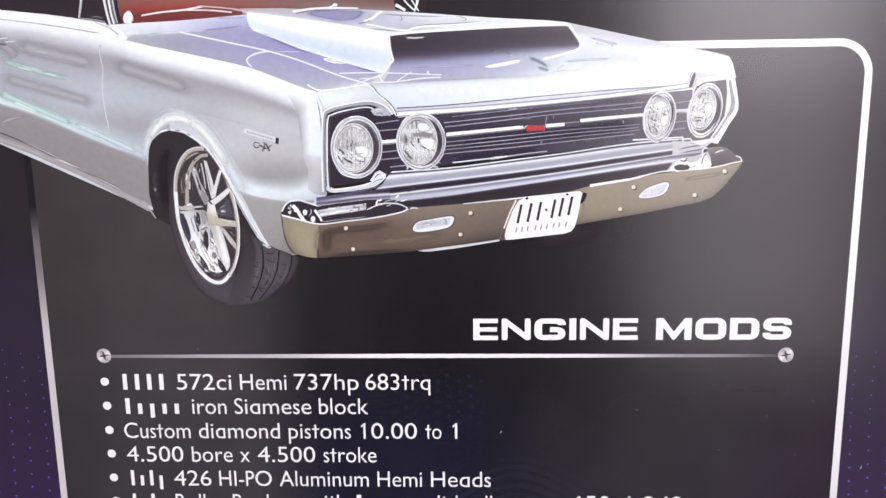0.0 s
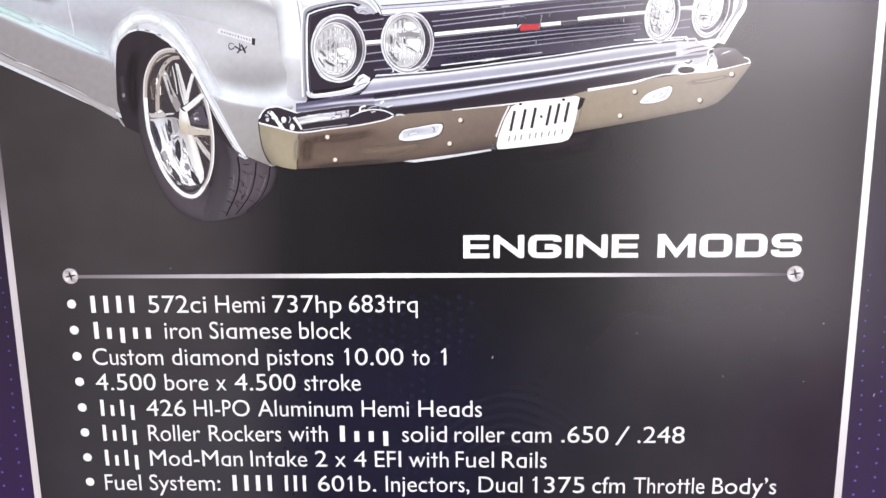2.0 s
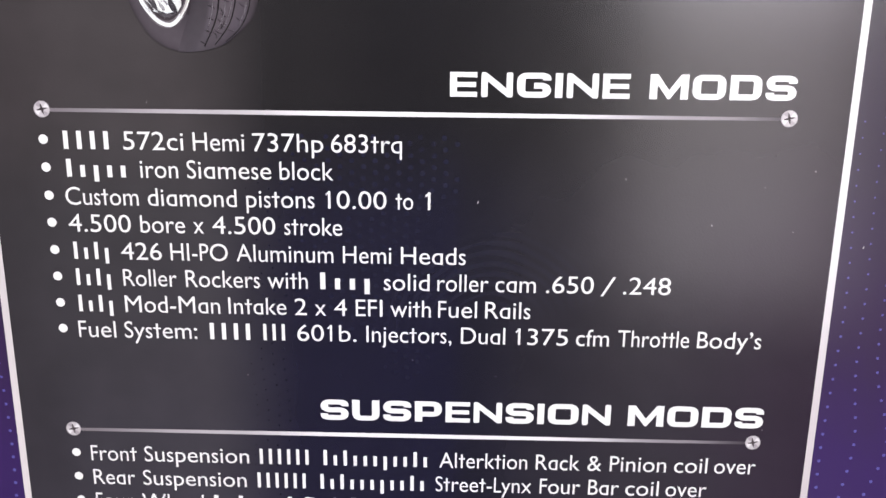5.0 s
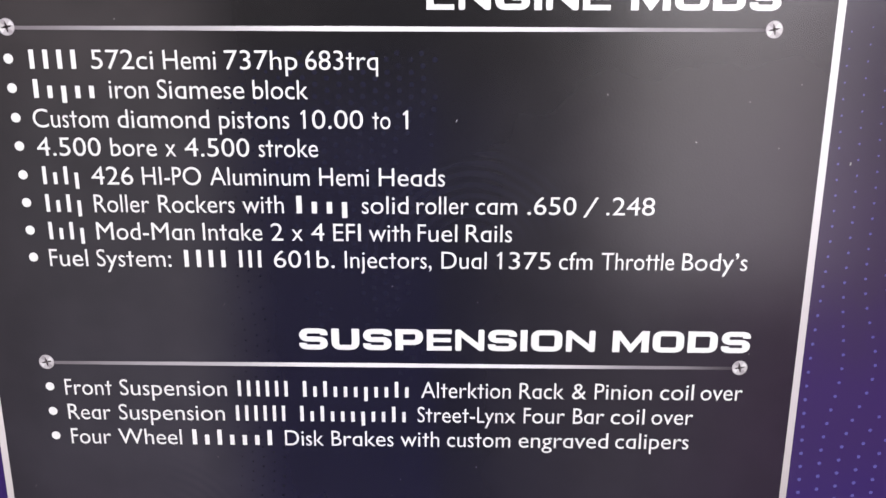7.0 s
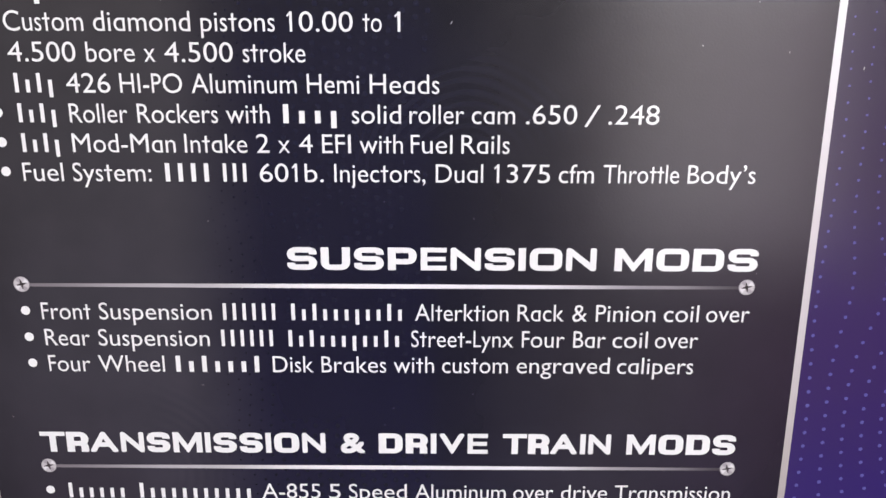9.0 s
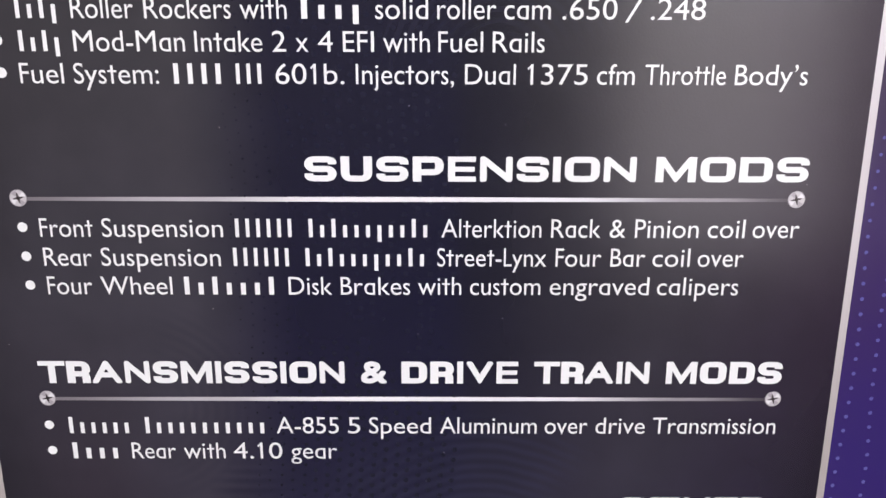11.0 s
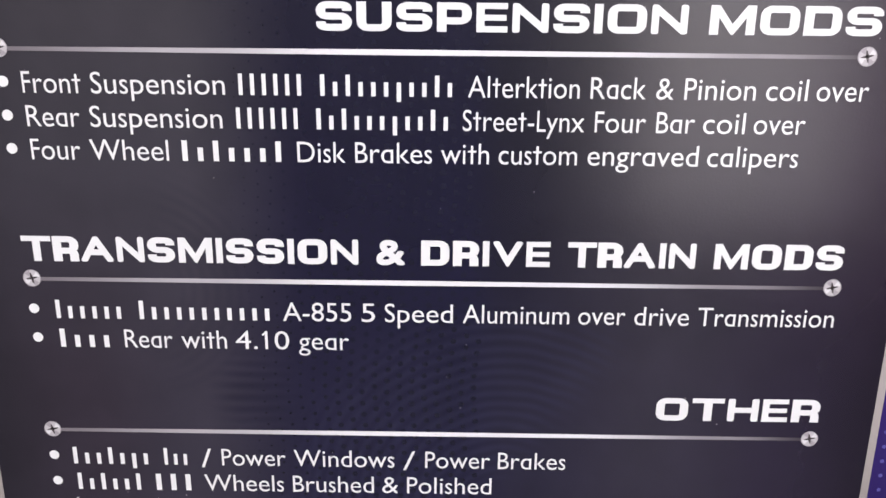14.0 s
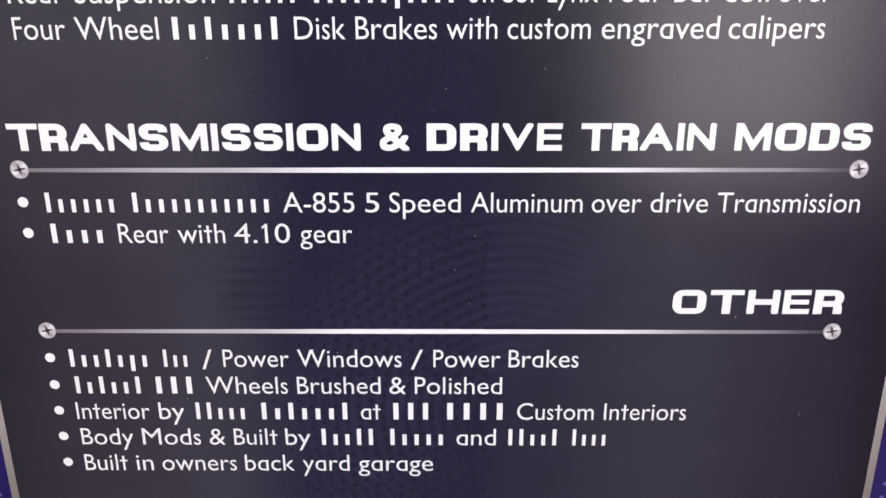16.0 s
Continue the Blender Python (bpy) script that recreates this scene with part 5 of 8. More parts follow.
art.stroke("c5c3c0", [(-151.7, 93.6), (-148.6, 88.6), (-145.8, 83.3), (-141.6, 70.1), (-138.6, 56.1), (-137.3, 41.6), (-137.6, 33.7), (-138.4, 27.4), (-140.0, 20.2), (-142.4, 13.8), (-145.9, 8.2)], 2.05, 1.57)
art.stroke("f3f6f6", [(-150.6, 93.2), (-144.7, 82.5), (-140.5, 69.4), (-137.6, 55.7), (-136.5, 41.6), (-137.6, 27.4), (-139.2, 20.2), (-141.6, 13.8), (-145.6, 7.8)], 0.79, 0.63)
art.stroke("888280", [(-147.0, 82.9), (-142.8, 69.8), (-140.0, 55.8), (-138.9, 41.3), (-139.9, 28.2), (-143.9, 15.5)], 0.71, 0.63, soft=True)
art.area("5a504b", [(-176.5, 63.1), (-175.7, 73.9), (-172.7, 82.4), (-170.4, 82.4), (-172.3, 72.8), (-173.1, 62.3)], smooth=False, soft=0.35)
art.stroke("958c84", [(-174.8, 77.8), (-174.5, 69.3), (-172.6, 63.1)], 0.93, 0.93, soft=True)
art.stroke("aca59d", [(-171.6, 58.4), (-171.0, 68.5), (-169.1, 78.9), (-165.4, 86.5), (-160.1, 91.1), (-155.0, 91.8)], 2.70, 2.16)
art.stroke("d3d1ce", [(-172.5, 59.9), (-172.0, 68.9), (-170.0, 79.3), (-166.2, 86.9), (-160.8, 91.8)], 0.85, 0.77, soft=True)
art.stroke("6a615c", [(-169.5, 62.3), (-168.6, 72.7), (-165.8, 81.2), (-161.1, 87.6)], 0.85, 0.77, soft=True)
art.stroke("bbb4ac", [(-172.4, 86.6), (-168.7, 90.2), (-163.4, 93.0), (-157.9, 93.7)], 1.15, 1.00, soft=True)
art.stroke("5a5351", [(-172.7, 83.5), (-172.2, 84.7), (-171.3, 85.4)], 1.16, 0.93, soft=True)
art.stroke("5a5351", [(-170.1, 87.0), (-169.6, 88.1), (-168.8, 88.9)], 1.16, 0.93, soft=True)
art.stroke("5a5351", [(-166.4, 89.2), (-165.9, 90.4), (-165.1, 91.1)], 1.15, 0.92, soft=True)
art.stroke("5a5351", [(-164.6, 87.3), (-164.1, 88.4), (-163.3, 89.2)], 1.16, 0.92, soft=True)
art.area("c4c3c1", [(-179.3, 57.7), (-175.4, 56.8), (-171.3, 59.2), (-168.2, 59.1), (-166.0, 56.8), (-166.2, 54.4), (-170.2, 53.7), (-177.2, 54.1)], smooth=False, soft=0.2)
art.stroke("fbffff", [(-172.3, 56.8), (-170.2, 58.4), (-167.9, 57.6)], 2.35, 1.96, soft=True)
art.stroke("ebeeef", [(-168.4, 56.0), (-163.6, 56.7), (-159.7, 56.7)], 1.33, 1.02, soft=True)
art.row(["bec0c6", "d4d7dd", "e8ecf1", "f1f6fa"], [(-177.2, 53.7), (-175.5, 44.7), (-172.8, 34.0), (-168.1, 21.6), (-162.0, 12.4), (-155.9, 7.9)])
art.row(["cdd0d7", "f2f7fc", "fbffff", "fbffff"], [(-172.5, 53.7), (-170.4, 44.6), (-167.6, 34.7), (-163.6, 23.6), (-157.8, 14.7), (-153.5, 8.7)])
art.row(["b3b3b9", "d1d4d9", "eff4f8", "f7fcff"], [(-166.2, 54.4), (-164.5, 45.0), (-162.0, 35.5), (-158.7, 25.9), (-153.7, 17.1), (-150.2, 9.5)])
art.row(["a09fa3", "c4c4c7", "e3e5e7", "eef2f3"], [(-160.7, 54.4), (-158.9, 45.7), (-156.3, 37.8), (-153.0, 28.3), (-148.8, 18.7), (-146.9, 11.5)])
art.row(["aba9a8", "bebdba", "d1d1cf", "e2e3e2"], [(-156.1, 52.0), (-153.4, 44.9), (-149.9, 38.6), (-146.9, 29.8), (-144.7, 21.1), (-144.7, 14.7)])
art.fade()
art.area("494552", [(-176.9, 52.9), (-174.6, 52.1), (-172.6, 47.0), (-170.9, 40.3), (-170.5, 34.8), (-172.2, 30.8), (-174.9, 38.0), (-177.4, 46.7)], smooth=False, soft=0.05)
art.area("3f3a48", [(-175.9, 50.6), (-174.0, 49.0), (-172.6, 41.9), (-172.2, 36.4), (-173.9, 40.3)], smooth=False, soft=0.3)
art.area("a9a8b1", [(-171.7, 32.4), (-168.8, 34.0), (-166.5, 27.6), (-165.0, 21.2), (-167.5, 19.6), (-170.2, 25.2)], smooth=False, soft=0.15)
art.area("87848d", [(-164.4, 35.5), (-162.5, 33.9), (-161.7, 27.6), (-158.9, 22.8), (-161.3, 22.8), (-163.7, 27.6)], smooth=False, soft=0.2)
art.area("928f97", [(-157.3, 40.2), (-155.4, 38.6), (-154.3, 32.3), (-155.4, 27.5), (-157.1, 31.5)], smooth=False, soft=0.2)
art.area("adacb3", [(-159.9, 19.6), (-156.8, 17.9), (-153.9, 13.9), (-155.7, 11.5), (-158.7, 13.9)], smooth=False, soft=0.2)
art.area("65626c", [(-167.5, 52.1), (-166.1, 50.5), (-164.9, 45.0), (-164.1, 39.5), (-166.1, 38.3), (-167.7, 44.2)], smooth=False, soft=0.1)
art.area("3c373e", [(-165.6, 53.6), (-163.6, 52.1), (-162.9, 45.0), (-164.6, 42.6), (-166.1, 46.6)], smooth=False, soft=0.08)
art.stroke("f7fcff", [(-169.0, 52.9), (-167.6, 45.0), (-165.8, 37.1), (-164.9, 33.9)], 1.58, 1.42, soft=True)
art.stroke("908d97", [(-170.3, 51.3), (-168.9, 44.2), (-167.0, 37.1)], 0.71, 0.63, soft=True)
art.area("a7a6ad", [(-162.6, 54.4), (-160.4, 52.8), (-158.9, 45.7), (-161.0, 43.4), (-162.3, 47.3)], smooth=False, soft=0.3)
art.stroke("4a464c", [(-159.9, 53.6), (-158.6, 49.7), (-158.1, 45.7)], 0.94, 0.79, soft=True)
art.area("39343a", [(-162.0, 37.9), (-160.0, 41.0), (-158.5, 37.8), (-158.4, 29.9), (-159.9, 25.2), (-162.3, 30.7)], smooth=False, soft=0.05)
art.stroke("4a464b", [(-164.2, 42.6), (-162.4, 40.6), (-159.9, 42.2), (-157.7, 40.6)], 1.10, 0.87, soft=True)
art.stroke("fbffff", [(-163.3, 44.2), (-161.9, 42.6), (-159.0, 44.2)], 1.18, 0.95, soft=True)
art.stroke("68656b", [(-156.8, 41.8), (-156.2, 38.6), (-154.8, 36.2)], 0.95, 0.71, soft=True)
art.stroke("fbffff", [(-156.7, 37.0), (-155.9, 31.5), (-157.1, 25.9)], 2.77, 2.38, soft=True)
art.stroke("fbffff", [(-164.5, 33.9), (-162.6, 26.4), (-158.4, 18.0), (-153.2, 12.3)], 2.39, 2.39, soft=True)
art.area("8a878d", [(-156.7, 25.9), (-154.0, 25.1), (-152.6, 21.5), (-155.2, 19.1), (-157.0, 21.5)], smooth=False, soft=0.4)
art.area("49454c", [(-166.8, 24.0), (-164.1, 22.0), (-160.5, 16.4), (-158.9, 10.7), (-163.1, 13.6), (-166.3, 18.8)], smooth=False, soft=0.08)
art.stroke("817e86", [(-168.8, 29.2), (-166.7, 24.8), (-164.5, 21.6)], 0.88, 0.72, soft=True)
art.area("37323b", [(-153.4, 21.5), (-150.8, 18.7), (-147.9, 14.3), (-147.0, 10.3), (-150.9, 11.5), (-153.0, 15.5)], smooth=False, soft=0.08)
art.stroke("423c43", [(-154.7, 32.3), (-153.4, 27.5), (-151.8, 21.9), (-148.7, 15.5)], 0.96, 0.72, soft=True)
art.area("59555c", [(-162.7, 13.2), (-157.4, 10.3), (-150.2, 9.5), (-146.1, 12.3), (-147.4, 9.5), (-152.8, 7.1), (-159.1, 8.3)], smooth=False, soft=0.25)
art.stroke("f4faff", [(-163.2, 12.4), (-161.3, 11.3), (-159.2, 11.9)], 0.96, 0.64, soft=True)
art.stroke("4c484f", [(-159.7, 10.7), (-158.2, 9.7), (-156.6, 10.3)], 0.96, 0.64, soft=True)
art.stroke("f4faff", [(-156.5, 11.5), (-154.2, 10.5), (-151.7, 11.1)], 0.96, 0.64, soft=True)
art.stroke("4c484f", [(-152.1, 10.7), (-150.6, 9.7), (-149.0, 10.3)], 0.96, 0.64, soft=True)
art.stroke("4c484f", [(-157.6, 13.1), (-156.0, 12.1), (-154.4, 12.7)], 0.96, 0.64, soft=True)
art.stroke("4c484f", [(-150.0, 13.1), (-148.5, 12.1), (-146.8, 12.7)], 0.96, 0.64, soft=True)
art.stroke("fbffff", [(-176.3, 40.4), (-172.7, 30.0), (-168.2, 20.4), (-162.7, 13.2)], 1.44, 1.44, soft=True)
art.glints(51, 26, ["fbffff", "fbffff", "fbffff", "928f97", "5b575e", "b3b2b6"], (-162.4, 29.2, 9.15, 3.20, -5.01, 17.13), 3.97, 1.27, 118, 40)
art.glints(52, 12, ["ebeded", "6c6564", "bebcb9", "554d50"], (-167.0, 75.4, 5.36, -0.80, 2.77, 12.90), 4.66, 1.01, 80, 26)
art.area("b7b5b4", [(-167.6, 82.7), (-165.5, 85.4), (-163.4, 82.7), (-161.3, 73.8), (-157.5, 66.0), (-157.1, 60.6), (-160.3, 59.1), (-163.0, 65.3), (-165.2, 73.8)], smooth=False, soft=0.12)
art.area("4e474b", [(-164.7, 80.0), (-163.3, 77.7), (-160.8, 69.2), (-160.6, 66.1), (-162.8, 69.2)], smooth=False, soft=0.3)
art.stroke("eef0f0", [(-166.8, 83.9), (-164.6, 76.5), (-162.5, 67.6)], 1.01, 0.85, soft=True)
art.stroke("f9feff", [(-166.2, 81.6), (-165.0, 81.9), (-164.3, 80.8)], 2.32, 1.93, soft=True)
art.stroke("9c9898", [(-160.4, 86.1), (-159.0, 77.6), (-158.5, 69.1)], 1.16, 1.01, soft=True)
art.stroke("dfdfdf", [(-160.0, 86.5), (-158.6, 78.0), (-158.1, 69.1)], 0.54, 0.54)
art.area("9a9698", [(-161.3, 68.4), (-158.2, 67.2), (-155.8, 62.9), (-156.5, 58.2), (-159.3, 56.7), (-162.1, 62.2)], smooth=False, soft=0.25)
art.area("e2e4e4", [(-158.2, 89.1), (-156.0, 88.0), (-152.7, 73.7), (-151.0, 63.3), (-154.3, 61.3), (-156.1, 69.9)], smooth=False, soft=0.06)
art.stroke("888382", [(-157.3, 86.1), (-155.4, 73.7), (-153.8, 63.7)], 0.70, 0.62, soft=True)
art.area("ebeeef", [(-147.8, 82.5), (-146.0, 81.3), (-148.9, 72.1), (-151.4, 64.4), (-154.0, 65.2), (-151.1, 73.7)], smooth=False, soft=0.06)
art.stroke("999695", [(-146.4, 80.6), (-148.9, 72.5), (-151.3, 65.6)], 0.70, 0.54, soft=True)
art.area("eef1f2", [(-142.4, 69.8), (-140.2, 67.8), (-145.6, 62.8), (-153.0, 57.4), (-155.9, 60.2), (-150.6, 63.6)], smooth=False, soft=0.06)
art.stroke("999695", [(-141.1, 66.7), (-146.0, 62.4), (-152.2, 57.8)], 0.70, 0.55, soft=True)
art.area("56515c", [(-152.5, 52.7), (-149.6, 55.8), (-143.7, 62.4), (-141.1, 60.4), (-139.2, 51.9), (-139.4, 48.7), (-145.3, 49.2), (-150.0, 50.0)], smooth=False, soft=0.1)
art.stroke("86828a", [(-150.4, 55.1), (-147.2, 56.6), (-143.5, 58.1)], 1.56, 1.17, soft=True)
art.area("322d3f", [(-142.5, 62.4), (-140.6, 60.8), (-139.2, 52.6), (-140.7, 54.2)], smooth=False, soft=0.2)
art.stroke("a7a5ab", [(-149.4, 52.7), (-147.0, 53.5), (-144.3, 52.7)], 3.13, 2.35, soft=True)
art.stroke("ebeef1", [(-148.6, 53.1), (-147.4, 53.5), (-146.2, 53.1)], 1.57, 1.17, soft=True)
art.row(["cecfce", "ebeff0", "f0f4f4"], [(-157.1, 60.6), (-154.9, 58.2), (-152.6, 58.2)])
art.row(["cbcbc6", "eaedeb", "e2e3df"], [(-157.8, 55.9), (-154.8, 54.3), (-151.7, 53.5)])
art.row(["beb8ab", "c7c1b3", "cbc4b7"], [(-158.6, 50.4), (-154.7, 49.6), (-150.8, 48.8)])
art.row(["b0a899", "beb7a7", "c3bcad"], [(-157.8, 44.2), (-153.5, 43.3), (-149.2, 42.9)])
art.fade()
art.area("c7c1b5", [(-153.1, 50.0), (-150.0, 48.8), (-144.6, 47.6), (-137.6, 46.4), (-137.7, 42.4), (-144.9, 42.9), (-152.0, 42.5)], smooth=False, soft=0.08)
art.stroke("eff0ec", [(-151.6, 48.8), (-145.4, 46.8), (-138.1, 45.2)], 1.18, 1.02, soft=True)
art.stroke("8d8174", [(-152.8, 42.5), (-146.5, 42.1), (-138.3, 41.6)], 0.79, 0.71, soft=True)
art.area("494245", [(-146.6, 41.3), (-138.7, 41.3), (-139.3, 31.4), (-143.0, 35.4)], smooth=False, soft=0.12)
art.stroke("878182", [(-143.5, 40.1), (-141.3, 37.7), (-139.5, 35.3)], 1.03, 0.79, soft=True)
art.area("c6c3c0", [(-150.1, 42.5), (-147.3, 42.1), (-139.0, 30.6), (-139.3, 25.8), (-144.4, 32.2)], smooth=False, soft=0.1)
art.stroke("f1f3f2", [(-148.9, 41.7), (-143.9, 33.8), (-139.5, 27.8)], 0.95, 0.79, soft=True)
art.area("463e42", [(-146.3, 33.8), (-140.5, 25.0), (-142.1, 18.3), (-144.1, 25.1)], smooth=False, soft=0.15)
art.row(["c7c2b8", "d4d4d0", "e6e8e7", "eceff0"], [(-153.9, 43.3), (-152.5, 35.4), (-150.3, 26.3), (-147.8, 16.3)])
art.row(["e2e3e0", "eff2f1", "f6fafb", "f7fcff"], [(-151.6, 43.3), (-149.7, 35.4), (-147.6, 26.3), (-145.7, 17.9)])
art.row(["b5afa7", "c2c0bc", "cfcfce", "dadbdb"], [(-149.3, 42.5), (-147.4, 35.4), (-145.6, 26.7), (-144.1, 18.7)])
art.fade()
art.done()

art = Art(car, "door_mirror", 7, "")
art.area("f8feff", [(-205.0, 179.8), (-205.0, 183.4), (-202.7, 186.2), (-200.4, 186.2), (-198.8, 183.7), (-198.6, 180.8), (-200.3, 179.0), (-203.4, 178.9)], smooth=True)
art.stroke("b9bac0", [(-199.1, 184.4), (-198.6, 181.5), (-200.7, 179.0)], 0.74, 0.74, soft=True)
art.done()

art = Art(car, "badge", 6, "")
art.area("dee2e8", [(-129.2, 108.9), (-127.6, 109.2), (-108.4, 103.4), (-106.5, 103.0), (-107.0, 99.9), (-108.9, 100.0), (-128.2, 105.8), (-129.7, 106.6)], smooth=False)
art.stroke("88878d", [(-126.9, 107.9), (-126.9, 106.4)], 0.84, 0.84)
art.stroke("88878d", [(-125.2, 107.3), (-125.1, 105.9)], 0.61, 0.61)
art.stroke("88878d", [(-123.4, 106.8), (-123.4, 105.4)], 0.61, 0.61)
art.stroke("88878d", [(-121.7, 106.3), (-121.7, 104.9)], 0.84, 0.84)
art.stroke("88878d", [(-120.0, 105.8), (-119.9, 104.3)], 0.61, 0.61)
art.stroke("88878d", [(-118.2, 105.2), (-118.2, 103.8)], 0.61, 0.61)
art.stroke("88878d", [(-116.5, 104.7), (-116.5, 103.3)], 0.84, 0.84)
art.stroke("88878d", [(-114.8, 104.2), (-114.7, 102.8)], 0.61, 0.61)
art.stroke("88878d", [(-113.0, 103.7), (-113.0, 102.2)], 0.61, 0.61)
art.stroke("88878d", [(-111.3, 103.1), (-111.2, 101.7)], 0.84, 0.84)
art.stroke("88878d", [(-109.5, 102.6), (-109.5, 101.2)], 0.61, 0.61)
art.area("39343a", [(-108.0, 103.2), (-105.9, 102.8), (-106.3, 98.4), (-108.4, 99.2)], smooth=False)
art.stroke("75737d", [(-123.2, 98.6), (-122.0, 100.1), (-119.3, 99.3)], 0.76, 0.61)
art.stroke("59565f", [(-123.2, 98.6), (-122.2, 96.3), (-119.5, 97.1)], 0.69, 0.84)
art.stroke("59565f", [(-119.4, 98.2), (-117.2, 97.0), (-115.3, 95.9)], 1.14, 0.76)
art.stroke("49464f", [(-116.2, 100.1), (-116.0, 97.0), (-117.7, 94.0)], 0.76, 0.92)
art.stroke("3e3a43", [(-115.1, 99.3), (-113.7, 96.6), (-112.7, 94.0)], 1.14, 1.14)
art.stroke("49464f", [(-111.3, 98.1), (-113.7, 96.2), (-116.9, 95.5)], 0.76, 0.61)
art.done()

art = Art(car, "bonnet", 5, "silver-lilac painted bonnet")
art.row(["bbbec7", "a9acbc", "a9acc2", "aaadc6", "adb0c9", "bbc0d4", "cfd5e3", "dfe5ef"], [(-205.8, 168.3), (-176.0, 161.5), (-138.6, 153.2), (-120.0, 148.2), (-101.5, 141.0), (-80.3, 133.5), (-64.0, 135.0), (-44.3, 137.1)])
art.row(["b6b8c2", "a4a6bc", "a5a6c5", "a6a8ca", "a9acc9", "afb2cb", "b7bacf", "bfc3d2"], [(-203.4, 169.3), (-171.9, 164.8), (-138.2, 159.2), (-115.9, 154.2), (-93.6, 147.6), (-75.0, 141.5), (-59.3, 139.5), (-42.0, 139.2)])
art.row(["bbbfca", "a6a9c0", "a3a4c8", "a2a1c9", "a4a3c8", "a7a9cc", "adb0cd", "afb2c9"], [(-201.4, 170.7), (-167.8, 169.5), (-134.0, 166.4), (-111.7, 161.4), (-89.5, 154.1), (-70.9, 149.5), (-53.4, 144.9), (-38.2, 141.7)])
art.row(["d7dbe7", "b2b5c9", "a6a8cc", "9c9cc9", "9999c9", "a1a1c9", "a2a2c8", "acafce"], [(-199.4, 172.2), (-163.8, 172.7), (-122.9, 175.2), (-109.0, 168.9), (-88.8, 160.6), (-72.2, 155.7), (-49.6, 148.8), (-33.6, 143.8)])
art.fade()
art.done()

art = Art(car, "cowl", 5.2, "")
art.row(["f2f7fd", "eef3fa", "e6eaf4", "d5d9eb", "cbcee6", "d8ddf3"], [(-214.0, 178.2), (-193.5, 179.1), (-174.5, 179.7), (-155.6, 180.8), (-136.8, 182.1), (-121.0, 183.4)])
art.row(["eef4fb", "dfe5f2", "dce3f2", "cbd2ea", "b9bddf", "c0c5e6"], [(-212.8, 174.9), (-193.8, 175.7), (-174.8, 176.1), (-155.9, 177.2), (-137.0, 178.5), (-121.2, 179.8)])
art.row(["f0f6fc", "d9deec", "ced3e5", "cbcfe6", "b3b3d6", "aeaed3"], [(-209.5, 170.2), (-194.1, 171.9), (-175.2, 171.8), (-161.9, 172.5), (-143.0, 173.6), (-122.2, 175.2)])
art.fade()
art.stroke("a2a1c7", [(-156.2, 173.3), (-137.2, 174.7), (-122.9, 176.3)], 1.10, 1.10, soft=True)
art.stroke("eef4fd", [(-192.2, 172.0), (-175.1, 172.5), (-152.4, 173.2)], 0.89, 0.89, soft=True)
art.stroke("c7cce8", [(-144.3, 181.0), (-133.1, 181.1), (-122.6, 181.3)], 1.10, 1.10, soft=True)
art.area("f4faff", [(-214.1, 177.5), (-210.4, 176.0), (-206.8, 173.7), (-204.4, 170.8), (-204.3, 168.3), (-208.1, 168.0), (-213.2, 170.9), (-215.1, 174.6)], smooth=True)
art.stroke("a8a8b5", [(-213.5, 175.3), (-210.7, 172.7), (-208.6, 171.2)], 0.67, 0.67, soft=True)
art.stroke("88848e", [(-214.9, 177.5), (-213.9, 175.3), (-212.2, 173.5)], 0.59, 0.59, soft=True)
art.done()

art = Art(car, "bonnet_reflection", 5.4, "")
art.stroke("f0f6ff", [(-168.3, 172.7), (-137.8, 165.9), (-108.1, 159.1), (-85.8, 151.9), (-63.6, 143.2), (-44.3, 137.4)], 0.96, 0.96)
art.stroke("e5eafb", [(-82.5, 158.7), (-98.7, 159.0), (-111.0, 159.9)], 0.88, 0.59, soft=True)
art.stroke("eef4ff", [(-108.8, 159.5), (-117.1, 158.5), (-122.9, 156.1), (-124.6, 153.2), (-121.4, 149.5)], 0.96, 0.96)
art.area("f9feff", [(-73.7, 153.9), (-68.8, 154.9), (-62.1, 154.1), (-56.6, 151.8), (-61.1, 150.8), (-68.6, 151.6)], smooth=True)
art.stroke("fbffff", [(-72.6, 153.5), (-65.2, 153.0), (-58.1, 151.5)], 1.84, 1.84, soft=True)
art.stroke("8989c0", [(-111.3, 169.3), (-92.9, 161.8), (-78.1, 157.2)], 1.47, 1.47, soft=True)
art.stroke("9494c3", [(-55.9, 150.4), (-44.8, 146.6), (-35.1, 143.9)], 1.48, 1.48, soft=True)
art.done()

art = Art(car, "scoop_top", 7, "pale top of the raised bonnet scoop")
art.row(["cacbd3", "b9bac2", "acadbe", "d5d9e4", "ebf1f8", "eff5fb", "f4faff", "f7fdff"], [(-121.6, 185.6), (-91.8, 184.0), (-62.1, 185.6), (-32.5, 184.0), (-3.1, 181.7), (33.5, 178.6), (70.0, 176.3), (86.1, 174.6)])
art.row(["e3e6ef", "c4c7d3", "a4a5c7", "bec2d6", "d9dde6", "e0e5ed", "f2f8fd", "f8feff"], [(-121.7, 184.1), (-92.0, 181.5), (-65.9, 181.8), (-40.0, 180.3), (-10.6, 177.6), (26.2, 175.9), (62.8, 174.3), (87.5, 173.1)])
art.row(["f7fdff", "e8eef7", "b2b6d0", "cfd4e5", "bec2d0", "e8eef6", "f7fdff", "f8feff"], [(-119.5, 183.0), (-89.8, 180.0), (-63.9, 177.1), (-41.7, 174.6), (-17.3, 172.4), (11.5, 173.3), (48.1, 173.1), (87.6, 172.4)])
